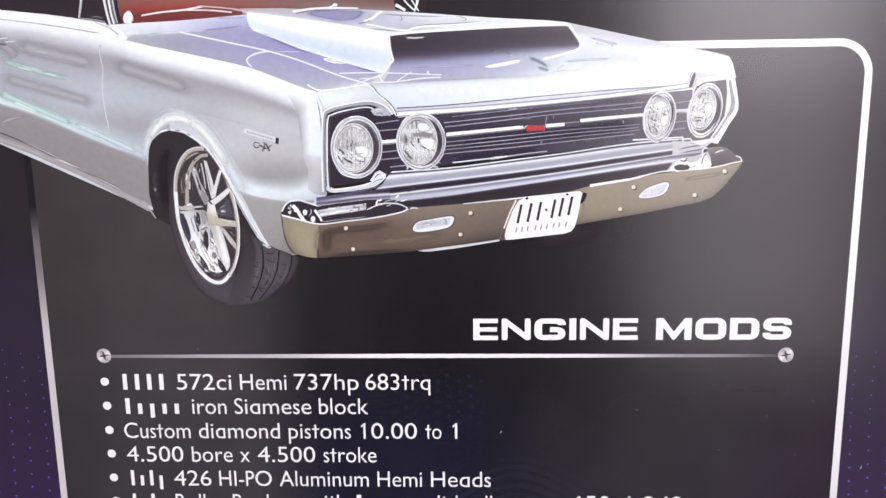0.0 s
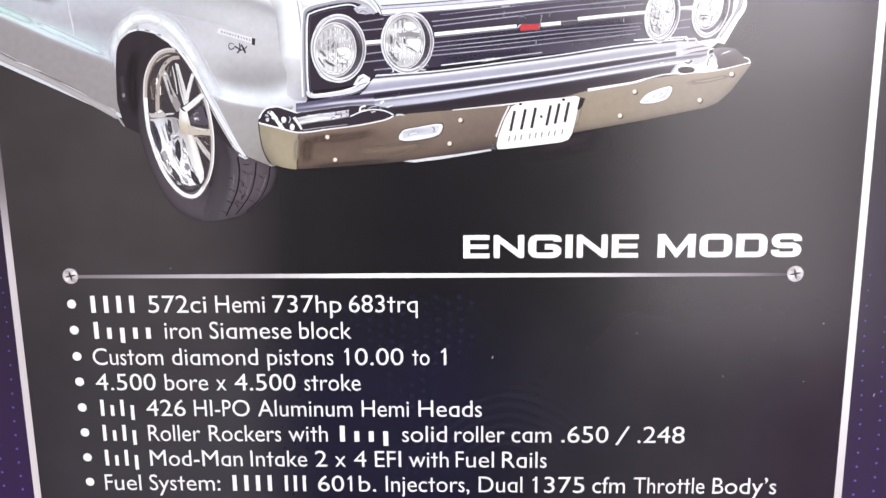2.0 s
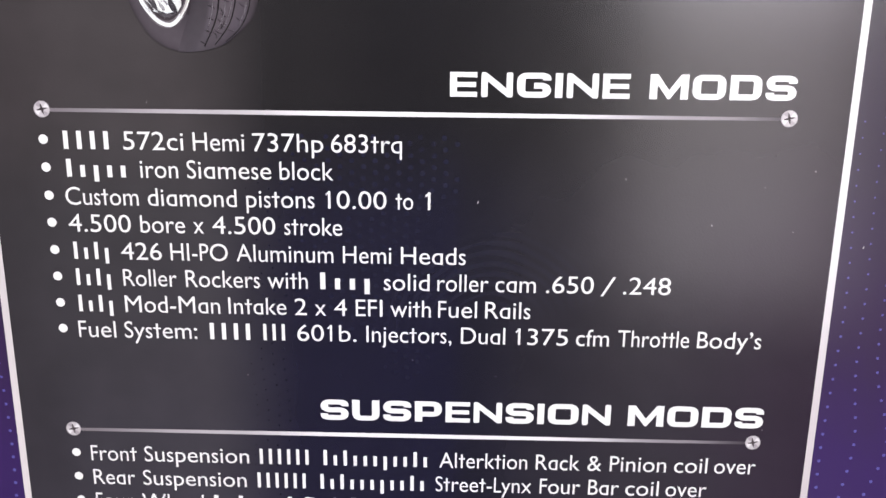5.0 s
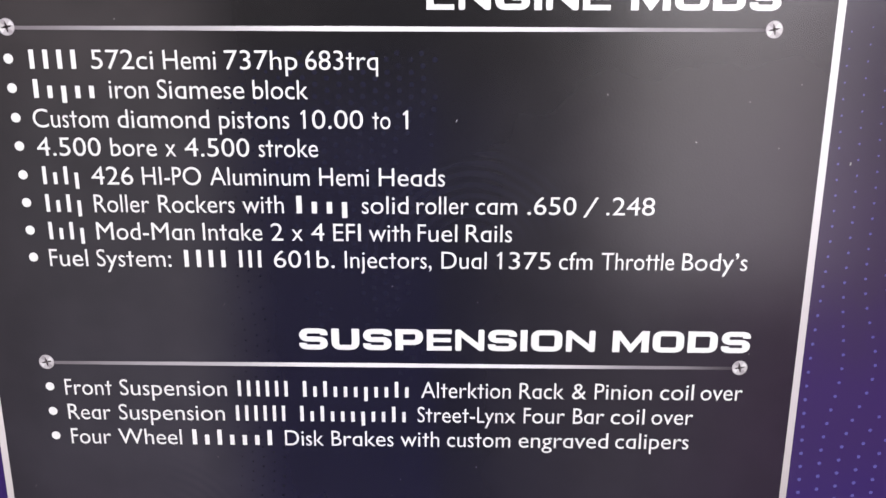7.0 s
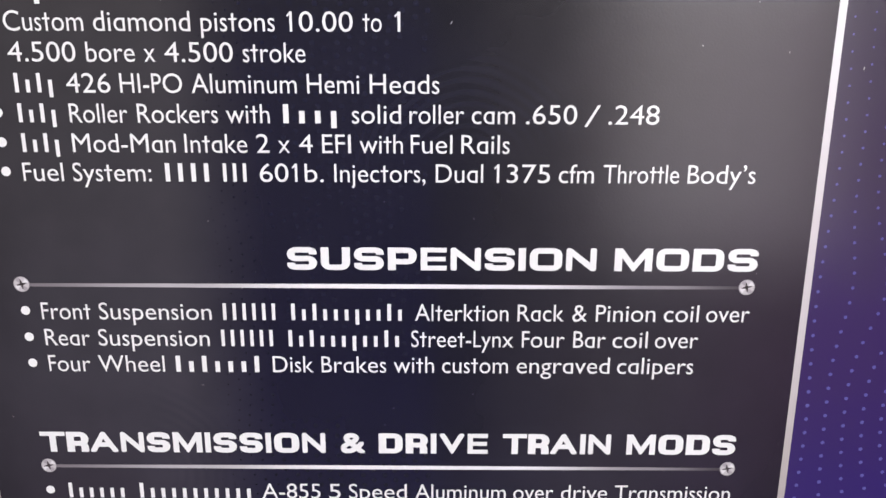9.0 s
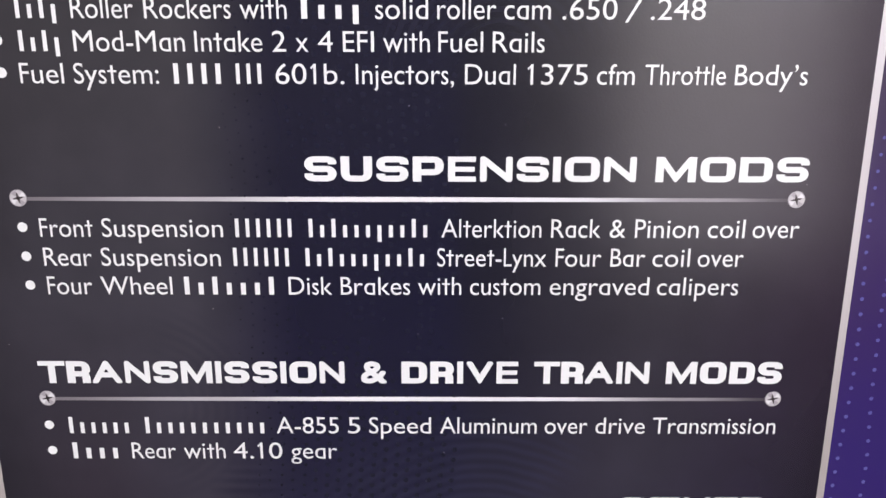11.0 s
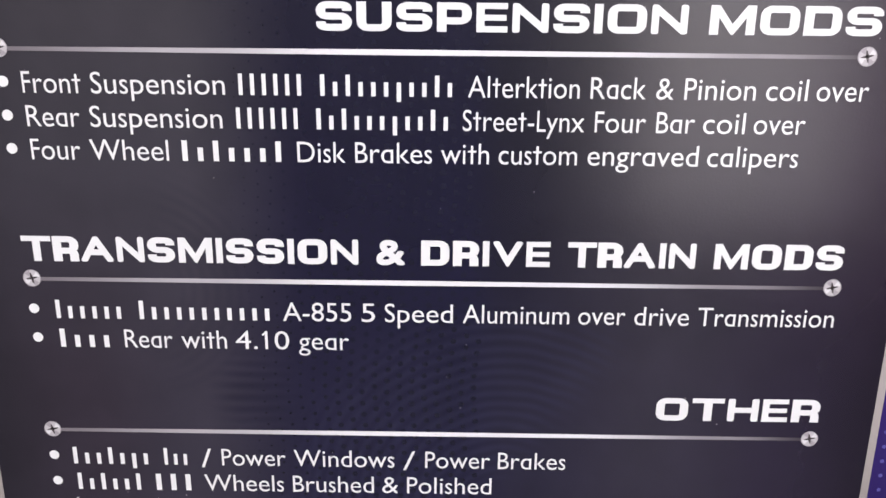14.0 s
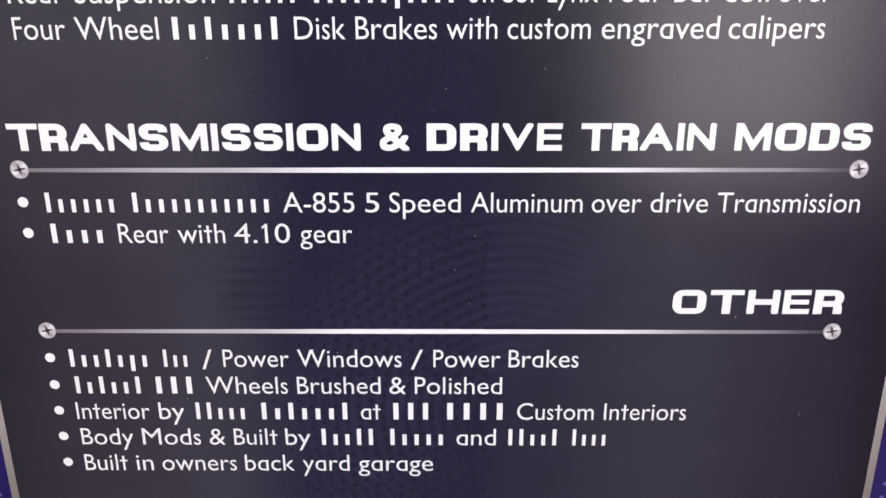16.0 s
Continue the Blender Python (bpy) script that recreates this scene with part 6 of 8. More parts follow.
art.row(["f8feff", "f7fdff", "f6fcff", "f8feff"], [(-114.3, 182.2), (-84.6, 178.9), (-56.9, 174.8), (-29.2, 169.0), (-10.7, 169.8), (22.5, 171.0), (55.5, 172.3), (86.1, 171.4)])
art.fade()
art.area("9d9dc2", [(-86.7, 183.2), (-74.7, 185.1), (-57.6, 184.8), (-46.6, 184.6), (-42.9, 183.1), (-49.0, 178.6), (-62.4, 177.8), (-77.1, 180.2)], smooth=True, soft=0.35)
art.stroke("7a7787", [(-90.4, 183.2), (-79.9, 184.5), (-65.8, 184.9), (-47.3, 185.3)], 0.58, 0.43)
art.stroke("f0f4fb", [(-92.6, 184.3), (-79.8, 185.9), (-65.7, 186.2), (-49.5, 185.7)], 1.45, 1.09)
art.stroke("fbffff", [(-46.1, 177.2), (-40.8, 179.2), (-37.0, 182.0), (-34.0, 183.3)], 1.81, 1.45)
art.stroke("7c7a8b", [(-51.3, 176.2), (-45.3, 176.8), (-40.1, 178.8)], 0.65, 0.65, soft=True)
art.stroke("f7fdff", [(-44.6, 175.7), (-32.8, 173.4), (-24.0, 171.8), (-16.6, 171.3)], 0.94, 0.94)
art.stroke("f6fcff", [(-17.3, 171.0), (-9.9, 173.3), (11.5, 174.4), (33.5, 175.8)], 1.45, 1.08)
art.stroke("88899a", [(-44.0, 173.2), (-31.4, 171.6), (-21.1, 170.7)], 0.58, 0.58, soft=True)
art.stroke("91929f", [(-16.6, 172.7), (-9.2, 174.4), (11.5, 175.1), (32.0, 176.2), (35.7, 175.8)], 0.51, 0.51, soft=True)
art.stroke("878892", [(-22.7, 181.4), (-20.9, 178.5), (-23.1, 177.5)], 0.43, 0.43, soft=True)
art.stroke("999aa3", [(13.7, 180.0), (21.1, 177.8), (15.9, 176.1)], 0.50, 0.50, soft=True)
art.stroke("afb0be", [(-40.0, 182.4), (-17.9, 180.6), (11.5, 179.4)], 0.72, 0.72, soft=True)
art.done()

art = Art(car, "scoop_flank", 7.2, "white side of the bonnet scoop")
art.row(["f6fdff", "f9ffff", "fbffff", "fbffff"], [(-122.8, 184.5), (-110.5, 183.2), (-88.3, 180.0), (-62.4, 176.0), (-44.0, 172.8), (-29.2, 169.0)])
art.row(["f0faff", "f9ffff", "fbffff", "fbffff"], [(-123.0, 181.3), (-107.1, 177.1), (-83.1, 172.4), (-57.1, 167.7), (-40.5, 164.9), (-29.0, 162.2)])
art.row(["e6f3fe", "ddeaf7", "dae7f5", "e3effb"], [(-122.7, 178.4), (-105.5, 172.8), (-83.3, 166.7), (-57.4, 160.5), (-40.7, 157.7), (-28.1, 156.4)])
art.row(["eaf6ff", "d6e5f5", "d2e1f4", "dfecf9"], [(-121.7, 176.3), (-106.7, 170.6), (-85.3, 163.5), (-61.3, 156.2), (-44.6, 151.6), (-28.9, 152.1)])
art.row(["f2fcff", "f6feff", "f0faff", "ecf7ff"], [(-119.7, 173.0), (-106.8, 168.1), (-88.5, 160.6), (-71.8, 155.3), (-49.6, 148.4), (-33.6, 143.8)])
art.fade()
art.stroke("fbffff", [(-120.0, 173.7), (-106.8, 168.9), (-88.4, 161.4), (-71.8, 155.9)], 1.10, 1.10, soft=True)
art.done()

art = Art(car, "scoop_mouth", 7.1, "dark mouth of the bonnet scoop")
art.row(["443d48", "423b45", "49434d", "59535b", "68636a"], [(-29.6, 168.3), (-10.7, 169.6), (22.5, 171.4), (59.1, 172.2), (86.1, 172.5)])
art.row(["3b343e", "3e3741", "47414b", "514b54", "59535c"], [(-29.0, 163.7), (-3.4, 164.7), (29.8, 166.3), (62.8, 167.2), (90.6, 166.7)])
art.row(["403944", "433c49", "4d4752", "59535f", "676271"], [(-28.0, 157.9), (-3.5, 158.6), (29.8, 159.9), (62.9, 160.8), (94.0, 161.0)])
art.row(["544e60", "595466", "666379", "817f93", "9798ab"], [(-27.8, 154.3), (-3.6, 155.0), (29.8, 156.3), (62.9, 157.9), (93.6, 158.9)])
art.row(["8788a1", "8c8daa", "999bb6", "b2b6c9", "d3d9e6"], [(-28.6, 150.7), (-3.6, 151.7), (29.7, 153.4), (62.9, 155.0), (91.5, 156.4)])
art.row(["a6a9c6", "a7a9cb", "adb0d0", "c0c9da", "e6edf6"], [(-29.8, 147.4), (-3.7, 148.5), (29.7, 150.2), (62.9, 151.5), (87.9, 153.2)])
art.row(["afb2c9", "a8aaca", "b2b6d0", "c6cede", "e1e8f3"], [(-31.4, 143.1), (-3.7, 144.5), (29.7, 145.5), (63.0, 146.8), (78.4, 145.5)])
art.row(["bbbfca", "b0b3c6", "bbc0d2", "dce4ef", "f0f7fd"], [(-35.3, 137.7), (-3.8, 138.7), (29.7, 140.0), (63.0, 141.7), (79.6, 144.0)])
art.fade()
art.stroke("cbd0eb", [(-18.6, 147.6), (3.8, 148.0), (31.6, 148.7)], 0.88, 0.88, soft=True)
art.area("fbffff", [(32.7, 147.6), (40.8, 149.4), (50.0, 150.9), (54.5, 151.6), (55.2, 150.1), (48.9, 148.4), (37.9, 146.8)], smooth=True)
art.stroke("e1e6f3", [(47.8, 156.0), (51.1, 153.4), (53.4, 150.9)], 0.95, 0.95, soft=True)
art.stroke("88899a", [(35.7, 157.6), (44.5, 156.8), (50.4, 154.2)], 0.73, 0.73, soft=True)
art.stroke("eef4fb", [(56.3, 154.4), (60.7, 153.3), (66.6, 151.0)], 0.73, 0.73, soft=True)
art.stroke("9298ab", [(60.0, 153.3), (68.8, 149.9), (75.1, 145.5)], 2.55, 1.82, soft=True)
art.stroke("a5acbc", [(66.6, 147.1), (72.6, 144.8), (75.5, 144.8)], 1.82, 1.82, soft=True)
art.stroke("e8ecf3", [(-21.1, 167.1), (-12.6, 166.4), (-4.1, 167.2)], 1.09, 1.09, soft=True)
art.stroke("fbffff", [(-29.2, 168.7), (-30.4, 166.5), (-29.8, 160.4), (-27.4, 153.2), (-29.7, 150.0), (-34.4, 143.9)], 1.32, 1.10)
art.stroke("868391", [(-28.9, 166.5), (-28.5, 160.1), (-27.0, 153.9)], 0.44, 0.44)
art.stroke("fbffff", [(-30.0, 168.7), (-10.7, 170.2), (22.5, 171.7), (59.1, 172.9), (84.6, 173.2), (88.7, 170.7), (92.4, 165.3), (96.2, 160.2), (90.0, 156.4), (79.4, 153.7), (71.0, 151.7)], 1.58, 1.58)
art.stroke("c8cbd6", [(87.6, 171.0), (92.1, 164.6), (95.1, 160.3)], 0.65, 0.65, soft=True)
art.done()

art = Art(car, "lip_reflection", 7.5, "")
art.stroke("eef3f9", [(-63.6, 144.6), (-37.3, 144.6), (-3.8, 143.0), (4.4, 142.6)], 0.81, 0.66)
art.stroke("ebf0f7", [(-57.1, 135.8), (-40.4, 141.8), (-33.6, 144.2)], 0.81, 0.81)
art.stroke("eef3f9", [(-50.2, 140.8), (-39.3, 141.4), (-32.9, 143.8)], 0.74, 0.74)
art.stroke("f0f5fb", [(-41.3, 138.5), (-26.3, 138.6), (-9.4, 140.6), (3.7, 141.1)], 0.88, 0.74)
art.stroke("ecf1f8", [(-26.3, 138.3), (-21.0, 141.8), (-15.7, 144.7)], 0.81, 0.74)
art.stroke("f0f5fb", [(-37.0, 143.5), (-36.0, 140.6), (-34.1, 138.4)], 1.26, 1.11)
art.stroke("f0f5fb", [(-4.8, 145.2), (-4.5, 143.4)], 1.10, 1.10)
art.done()

art = Art(car, "bonnet_nose", 5.6, "bright white front edge of the bonnet")
art.row(["e5eaf4", "d8ddee", "c6cbe1", "cfd4e5", "c6c8d3", "d0d3dc"], [(89.1, 168.2), (113.9, 165.6), (139.4, 162.0), (161.3, 158.1), (179.5, 154.7), (190.5, 151.7)])
art.row(["f0f6fd", "dfe4f4", "d4d9ed", "e1e6f4", "ecf2fa", "f2f8fd"], [(89.9, 164.6), (113.9, 162.8), (139.5, 159.6), (161.4, 155.7), (179.6, 152.2), (193.2, 147.3)])
art.row(["e3ecf6", "e6eff9", "ecf2fc", "f4faff", "f8feff", "f6fcff"], [(90.0, 158.9), (114.1, 157.1), (139.6, 155.3), (161.5, 151.7), (179.8, 148.3), (194.6, 142.3)])
art.row(["e1eaf3", "dfe6f1", "f6fcff", "faffff"], [(75.8, 152.0), (106.9, 151.9), (139.8, 151.0), (165.3, 147.4), (180.7, 144.0), (195.5, 138.7)])
art.row(["e8eff7", "f6fcff", "fbffff", "f9ffff"], [(75.9, 144.1), (107.1, 145.4), (139.9, 146.0), (166.3, 142.4), (180.9, 140.7), (195.5, 138.0)])
art.fade()
art.stroke("d0d5ef", [(99.3, 165.2), (114.0, 161.4), (121.3, 159.8)], 1.44, 1.44, soft=True)
art.stroke("fbffff", [(103.1, 161.6), (112.2, 160.0), (117.7, 159.2)], 1.08, 1.08, soft=True)
art.stroke("d7dfea", [(81.3, 149.7), (99.6, 150.9), (117.9, 151.3)], 1.45, 1.45, soft=True)
art.stroke("fbffff", [(79.6, 144.7), (82.1, 146.8), (85.0, 147.5)], 1.09, 1.09, soft=True)
art.row(["d3dbe5", "d6dee8", "cbd3df", "e3eaf4", "f2f9ff", "fbffff"], [(-44.3, 136.7), (-26.3, 137.0), (-3.8, 138.3), (29.7, 139.8), (63.0, 141.5), (79.6, 143.6), (107.1, 145.4), (139.9, 146.0), (166.3, 142.7)])
art.row(["e3ecf4", "ecf5fc", "f0f9ff", "fbffff", "fbffff"], [(-39.9, 133.0), (-18.9, 133.6), (3.6, 135.3), (33.4, 136.7), (66.7, 138.4), (92.5, 140.2), (121.8, 141.9), (143.7, 142.3), (166.4, 139.9)])
art.row(["dfe9f2", "e6f1f9", "f2fbff", "fbffff", "f9ffff"], [(-30.4, 123.6), (-7.8, 124.1), (10.9, 124.9), (33.4, 126.1), (66.8, 128.9), (92.7, 131.1), (118.4, 133.0), (140.4, 134.1), (166.6, 135.9)])
art.row(["e1eaf3", "e6eff7", "eaf3f9", "f0f6fb", "f0f6fb"], [(-26.7, 121.7), (-7.8, 122.6), (10.9, 123.6), (33.3, 125.0), (66.8, 127.8), (92.7, 129.9), (118.4, 131.9), (140.4, 133.0), (166.6, 134.8)])
art.fade()
art.row(["b7b9c4", "eaf0f7", "f2f8fe"], [(-25.6, 121.2), (3.4, 122.5), (33.3, 124.5), (66.8, 127.3), (107.4, 130.2), (140.4, 132.1), (167.4, 134.1)])
art.row(["eaeff7", "dfe3ef", "e8eef6"], [(-25.2, 118.8), (3.4, 120.2), (33.3, 122.4), (66.8, 125.3), (107.5, 128.4), (140.5, 130.5), (168.2, 132.6)])
art.row(["bfc2ce", "c9cbd8", "dfe3ed"], [(-25.3, 116.9), (3.4, 118.6), (33.3, 120.8), (66.8, 123.6), (107.5, 126.9), (140.5, 129.4), (168.2, 131.5)])
art.row(["ecf1f8", "eef3fa", "ebf0f7"], [(-24.9, 115.4), (3.3, 117.3), (33.3, 119.7), (66.9, 122.4), (107.5, 125.8), (140.5, 128.5), (168.3, 130.8)])
art.fade()
art.stroke("57535e", [(-25.9, 121.5), (3.4, 122.8), (33.3, 125.0), (66.8, 127.8)], 0.63, 0.48)
art.stroke("858491", [(66.8, 127.8), (107.4, 130.8), (140.4, 132.7), (165.9, 134.5)], 0.47, 0.36)
art.done()

art = Art(car, "fender_cap", 6, "")
art.row(["ecf4fb", "dfe8f0", "dce4ec", "c9d1d9"], [(-80.6, 133.9), (-64.0, 135.0), (-45.1, 137.1), (-39.2, 133.3)])
art.row(["f2faff", "edf6fb", "e5edf4", "ccd3da"], [(-76.7, 127.9), (-60.4, 129.6), (-44.5, 131.2), (-33.4, 125.5)])
art.row(["e3eaf2", "e3ebf1", "d7dee6", "b9c0c8"], [(-74.3, 122.0), (-59.8, 124.8), (-44.6, 126.6), (-26.8, 118.4)])
art.fade()
art.stroke("fbffff", [(-82.1, 134.7), (-73.8, 133.8), (-59.4, 135.4), (-45.1, 137.3)], 0.97, 0.82)
art.stroke("f2f8ff", [(-85.0, 137.6), (-80.6, 135.0), (-75.0, 133.5)], 1.12, 0.75)
art.stroke("9c9daf", [(-83.6, 135.8), (-80.6, 133.9), (-76.9, 132.7)], 0.60, 0.60, soft=True)
art.stroke("f7fdff", [(-45.1, 137.1), (-41.4, 134.5), (-39.2, 131.1), (-34.1, 127.4), (-29.3, 122.1), (-26.8, 117.3)], 1.19, 1.19)
art.stroke("4e4953", [(-42.8, 136.7), (-39.9, 134.1), (-37.7, 130.7), (-32.6, 127.0), (-27.8, 121.4), (-25.7, 116.2)], 0.56, 0.56)
art.stroke("aaabb6", [(-79.9, 132.4), (-77.5, 119.1), (-76.6, 104.1), (-76.4, 89.0)], 0.91, 0.91, soft=True)
art.done()

art = Art(car, "headlamp", 8, "round sealed-beam headlamp with chrome ring")
art.disc(["f0f5fb", "d9dce4", "e6eaf1"], -53.6, 95.9, 17.53, -0.20, 0.70, 20.95)
art.disc(["b7b9c1", "898791", "a0a0a9"], -53.4, 95.9, 16.61, -0.19, 0.66, 19.98)
art.disc(["e8ecf3", "bec0c8", "f0f5fa"], -53.6, 95.8, 15.78, -0.18, 0.63, 19.02)
art.disc(["87848e", "443d48", "68646e"], -53.3, 95.9, 15.01, -0.17, 0.60, 17.97)
art.disc(["dee1e7", "f2f8fc", "caccd3"], -55.7, 95.2, 13.54, -0.15, 0.57, 16.68)
art.disc(["827f87", "99989f", "75727d"], -55.6, 95.2, 12.77, -0.14, 0.54, 15.94)
art.disc(["b7b9bc", "c4c5c8", "ccced1", "b0b0b3", "ecf1f4", "f0f5f7", "d7dadc", "e6e9eb"], -55.7, 95.2, 12.39, -0.14, 0.53, 15.56)
art.flutes(11, 15, ["59545a", "838087", "9f9ea3", "bebfc3", "e1e4e8", "f6fcff", "fbffff"], (-55.7, 95.2, 11.82, -0.13, 0.51, 15.00), 0.99)
art.stroke("f9ffff", [(-58.8, 110.6), (-53.5, 109.8), (-47.5, 106.8)], 1.51, 1.51, soft=True)
art.area("fbffff", [(-55.4, 97.1), (-47.0, 97.4), (-44.5, 93.2), (-46.6, 87.9), (-51.9, 90.3), (-54.8, 93.3)], smooth=True, soft=0.35)
art.stroke("69656a", [(-66.6, 95.7), (-63.6, 93.4), (-61.0, 90.4)], 1.90, 1.52, soft=True)
art.stroke("49434a", [(-63.3, 90.4), (-60.4, 87.3), (-55.1, 85.0)], 1.91, 1.52, soft=True)
art.stroke("56515c", [(-67.1, 91.9), (-64.6, 87.4), (-61.6, 84.3)], 1.14, 0.76, soft=True)
art.stroke("78757b", [(-59.3, 95.6), (-56.9, 97.9), (-55.7, 101.6)], 0.76, 0.76, soft=True)
art.stroke("fbffff", [(-60.9, 94.1), (-58.7, 91.1), (-55.8, 88.0)], 1.52, 1.52, soft=True)
art.stroke("88868b", [(-54.2, 87.3), (-49.7, 86.4), (-46.6, 87.9)], 0.76, 0.76, soft=True)
art.stroke("fbffff", [(-64.4, 82.8), (-57.5, 80.4), (-50.6, 81.9)], 1.15, 1.15, soft=True)
art.stroke("8a878d", [(-55.6, 91.8), (-52.6, 91.4), (-47.2, 92.5)], 0.46, 0.46, soft=True)
art.stroke("4d4751", [(-49.6, 112.8), (-43.7, 106.7), (-41.3, 97.7), (-42.8, 87.9)], 2.27, 1.89, soft=True)
art.stroke("fbffff", [(-68.9, 105.5), (-63.3, 112.9), (-56.3, 115.8)], 1.13, 1.13, soft=True)
art.stroke("fbffff", [(-69.6, 85.9), (-63.8, 78.2), (-54.6, 75.8), (-46.1, 78.8)], 1.15, 1.15, soft=True)
art.done()

art = Art(car, "headlamp", 8, "round sealed-beam headlamp with chrome ring")
art.disc(["f0f5fb", "d9dce4", "e6eaf1"], -10.2, 99.2, 16.64, -0.19, 0.35, 19.36)
art.disc(["b7b9c1", "898791", "a0a0a9"], -9.9, 99.1, 15.74, -0.18, 0.33, 18.40)
art.disc(["e8ecf3", "bec0c8", "f0f5fa"], -10.2, 99.1, 14.91, -0.17, 0.32, 17.44)
art.disc(["87848e", "443d48", "68646e"], -9.9, 99.2, 14.15, -0.16, 0.30, 16.40)
art.disc(["dee1e7", "f2f8fc", "caccd3"], -12.0, 99.6, 13.06, -0.15, 0.32, 16.77)
art.disc(["827f87", "99989f", "75727d"], -12.0, 99.6, 12.30, -0.14, 0.30, 16.02)
art.disc(["afafb3", "c7c9cc", "e8ecef", "9e9da0", "f2f7fa", "ebf0f3", "bbbcbe", "dde1e3"], -12.0, 99.6, 11.92, -0.14, 0.30, 15.65)
art.flutes(21, 15, ["59545a", "838087", "9f9ea3", "bebfc3", "e1e4e8", "f6fcff", "fbffff"], (-12.0, 99.6, 11.35, -0.13, 0.28, 15.10), 0.98)
art.area("99979b", [(-16.5, 104.9), (-8.1, 105.9), (-1.4, 104.7), (-1.4, 102.1), (-9.0, 102.6), (-15.8, 102.3)], smooth=False, soft=0.3)
art.area("fbffff", [(-11.2, 101.8), (-1.4, 101.7), (-0.7, 97.2), (-3.1, 92.0), (-7.6, 95.1), (-10.6, 97.3)], smooth=True, soft=0.3)
art.area("f7fcff", [(-13.3, 111.6), (-7.3, 112.2), (-2.8, 108.5), (-4.4, 106.2), (-11.9, 105.6)], smooth=True, soft=0.4)
art.stroke("59535a", [(-21.0, 105.0), (-20.0, 101.2), (-20.8, 96.7)], 1.51, 1.51, soft=True)
art.stroke("3e373e", [(-17.3, 100.4), (-15.9, 97.4), (-13.6, 95.1)], 1.13, 0.75, soft=True)
art.stroke("4e484f", [(-12.8, 97.4), (-8.3, 95.4), (-3.1, 92.7)], 0.83, 0.60, soft=True)
art.stroke("3e373e", [(-12.0, 101.1), (-11.7, 98.1)], 0.91, 0.75)
art.stroke("615b62", [(-22.0, 94.5), (-19.1, 90.7), (-15.3, 86.8)], 1.14, 1.14, soft=True)
art.stroke("f9ffff", [(-21.2, 98.2), (-18.2, 94.4), (-14.5, 91.4)], 1.51, 1.51, soft=True)
art.stroke("807d83", [(-22.8, 93.0), (-19.9, 87.6), (-15.0, 84.6)], 0.76, 0.76, soft=True)
art.stroke("88868c", [(-18.6, 110.1), (-14.0, 113.1), (-8.8, 113.0)], 0.75, 0.75, soft=True)
art.stroke("4d4751", [(-5.3, 115.9), (0.2, 109.2), (2.3, 99.4), (-0.1, 89.7)], 2.63, 2.26, soft=True)
art.stroke("fbffff", [(-24.8, 107.2), (-20.8, 113.9), (-15.5, 117.2)], 1.12, 1.12, soft=True)
art.stroke("eaeff5", [(5.4, 106.1), (6.1, 97.1), (2.9, 88.2)], 0.98, 0.98, soft=True)
art.stroke("eef3f9", [(-22.9, 87.7), (-19.2, 82.3), (-21.6, 80.1)], 1.52, 1.14, soft=True)
art.stroke("e3e6ed", [(-0.9, 87.4), (-2.5, 82.9), (2.9, 82.1)], 1.52, 1.14, soft=True)
art.done()

art = Art(car, "headlamp", 8, "round sealed-beam headlamp with chrome ring")
art.disc(["f0f5fb", "d9dce4", "e6eaf1"], 147.3, 113.6, 10.56, -2.16, 2.61, 16.42)
art.disc(["b7b9c1", "898791", "a0a0a9"], 147.5, 113.5, 9.69, -1.98, 2.46, 15.50)
art.disc(["e8ecf3", "bec0c8", "f0f5fa"], 147.3, 113.5, 8.89, -1.82, 2.31, 14.58)
art.disc(["87848e", "443d48", "68646e"], 147.5, 113.6, 8.16, -1.67, 2.15, 13.58)
art.disc(["dee1e7", "f2f8fc", "caccd3"], 146.2, 113.3, 8.56, -1.75, 2.22, 13.94)
art.disc(["827f87", "99989f", "75727d"], 146.3, 113.3, 7.83, -1.60, 2.10, 13.23)
art.disc(["ababaf", "dbdee1", "f0f5f8", "bec0c2", "eef3f6", "caccce", "e3e6e9"], 146.2, 113.3, 7.47, -1.53, 2.05, 12.87)
art.flutes(31, 11, ["59545a", "838087", "9f9ea3", "bebfc3", "e1e4e8", "f6fcff", "fbffff"], (146.2, 113.3, 7.10, -1.45, 1.96, 12.34), 0.96)
art.area("fbffff", [(142.3, 121.4), (148.0, 124.2), (152.5, 122.0), (150.4, 119.1), (143.8, 119.2)], smooth=True, soft=0.3)
art.stroke("868389", [(140.7, 125.0), (145.0, 127.2), (149.4, 125.6)], 1.46, 1.46, soft=True)
art.stroke("726e75", [(140.7, 113.3), (143.3, 111.8), (146.0, 110.3)], 0.96, 0.74, soft=True)
art.stroke("4b454d", [(148.3, 116.2), (150.6, 115.0), (152.0, 115.4)], 1.10, 0.88, soft=True)
art.area("fbffff", [(147.7, 113.3), (153.5, 115.4), (152.3, 108.8), (149.4, 106.6)], smooth=True, soft=0.35)
art.stroke("8a878d", [(141.3, 108.2), (145.0, 105.9), (146.7, 101.5)], 0.89, 0.74, soft=True)
art.stroke("69656c", [(139.6, 111.9), (141.4, 105.2), (144.4, 101.5)], 0.81, 0.74, soft=True)
art.stroke("fbffff", [(143.5, 108.2), (147.3, 105.2), (148.8, 102.9)], 1.11, 1.11, soft=True)
art.stroke("544e57", [(152.3, 127.1), (155.5, 121.2), (155.8, 113.9), (153.9, 106.6)], 1.65, 1.47, soft=True)
art.stroke("fbffff", [(137.9, 110.4), (139.4, 119.9), (143.5, 127.2)], 0.88, 0.88, soft=True)
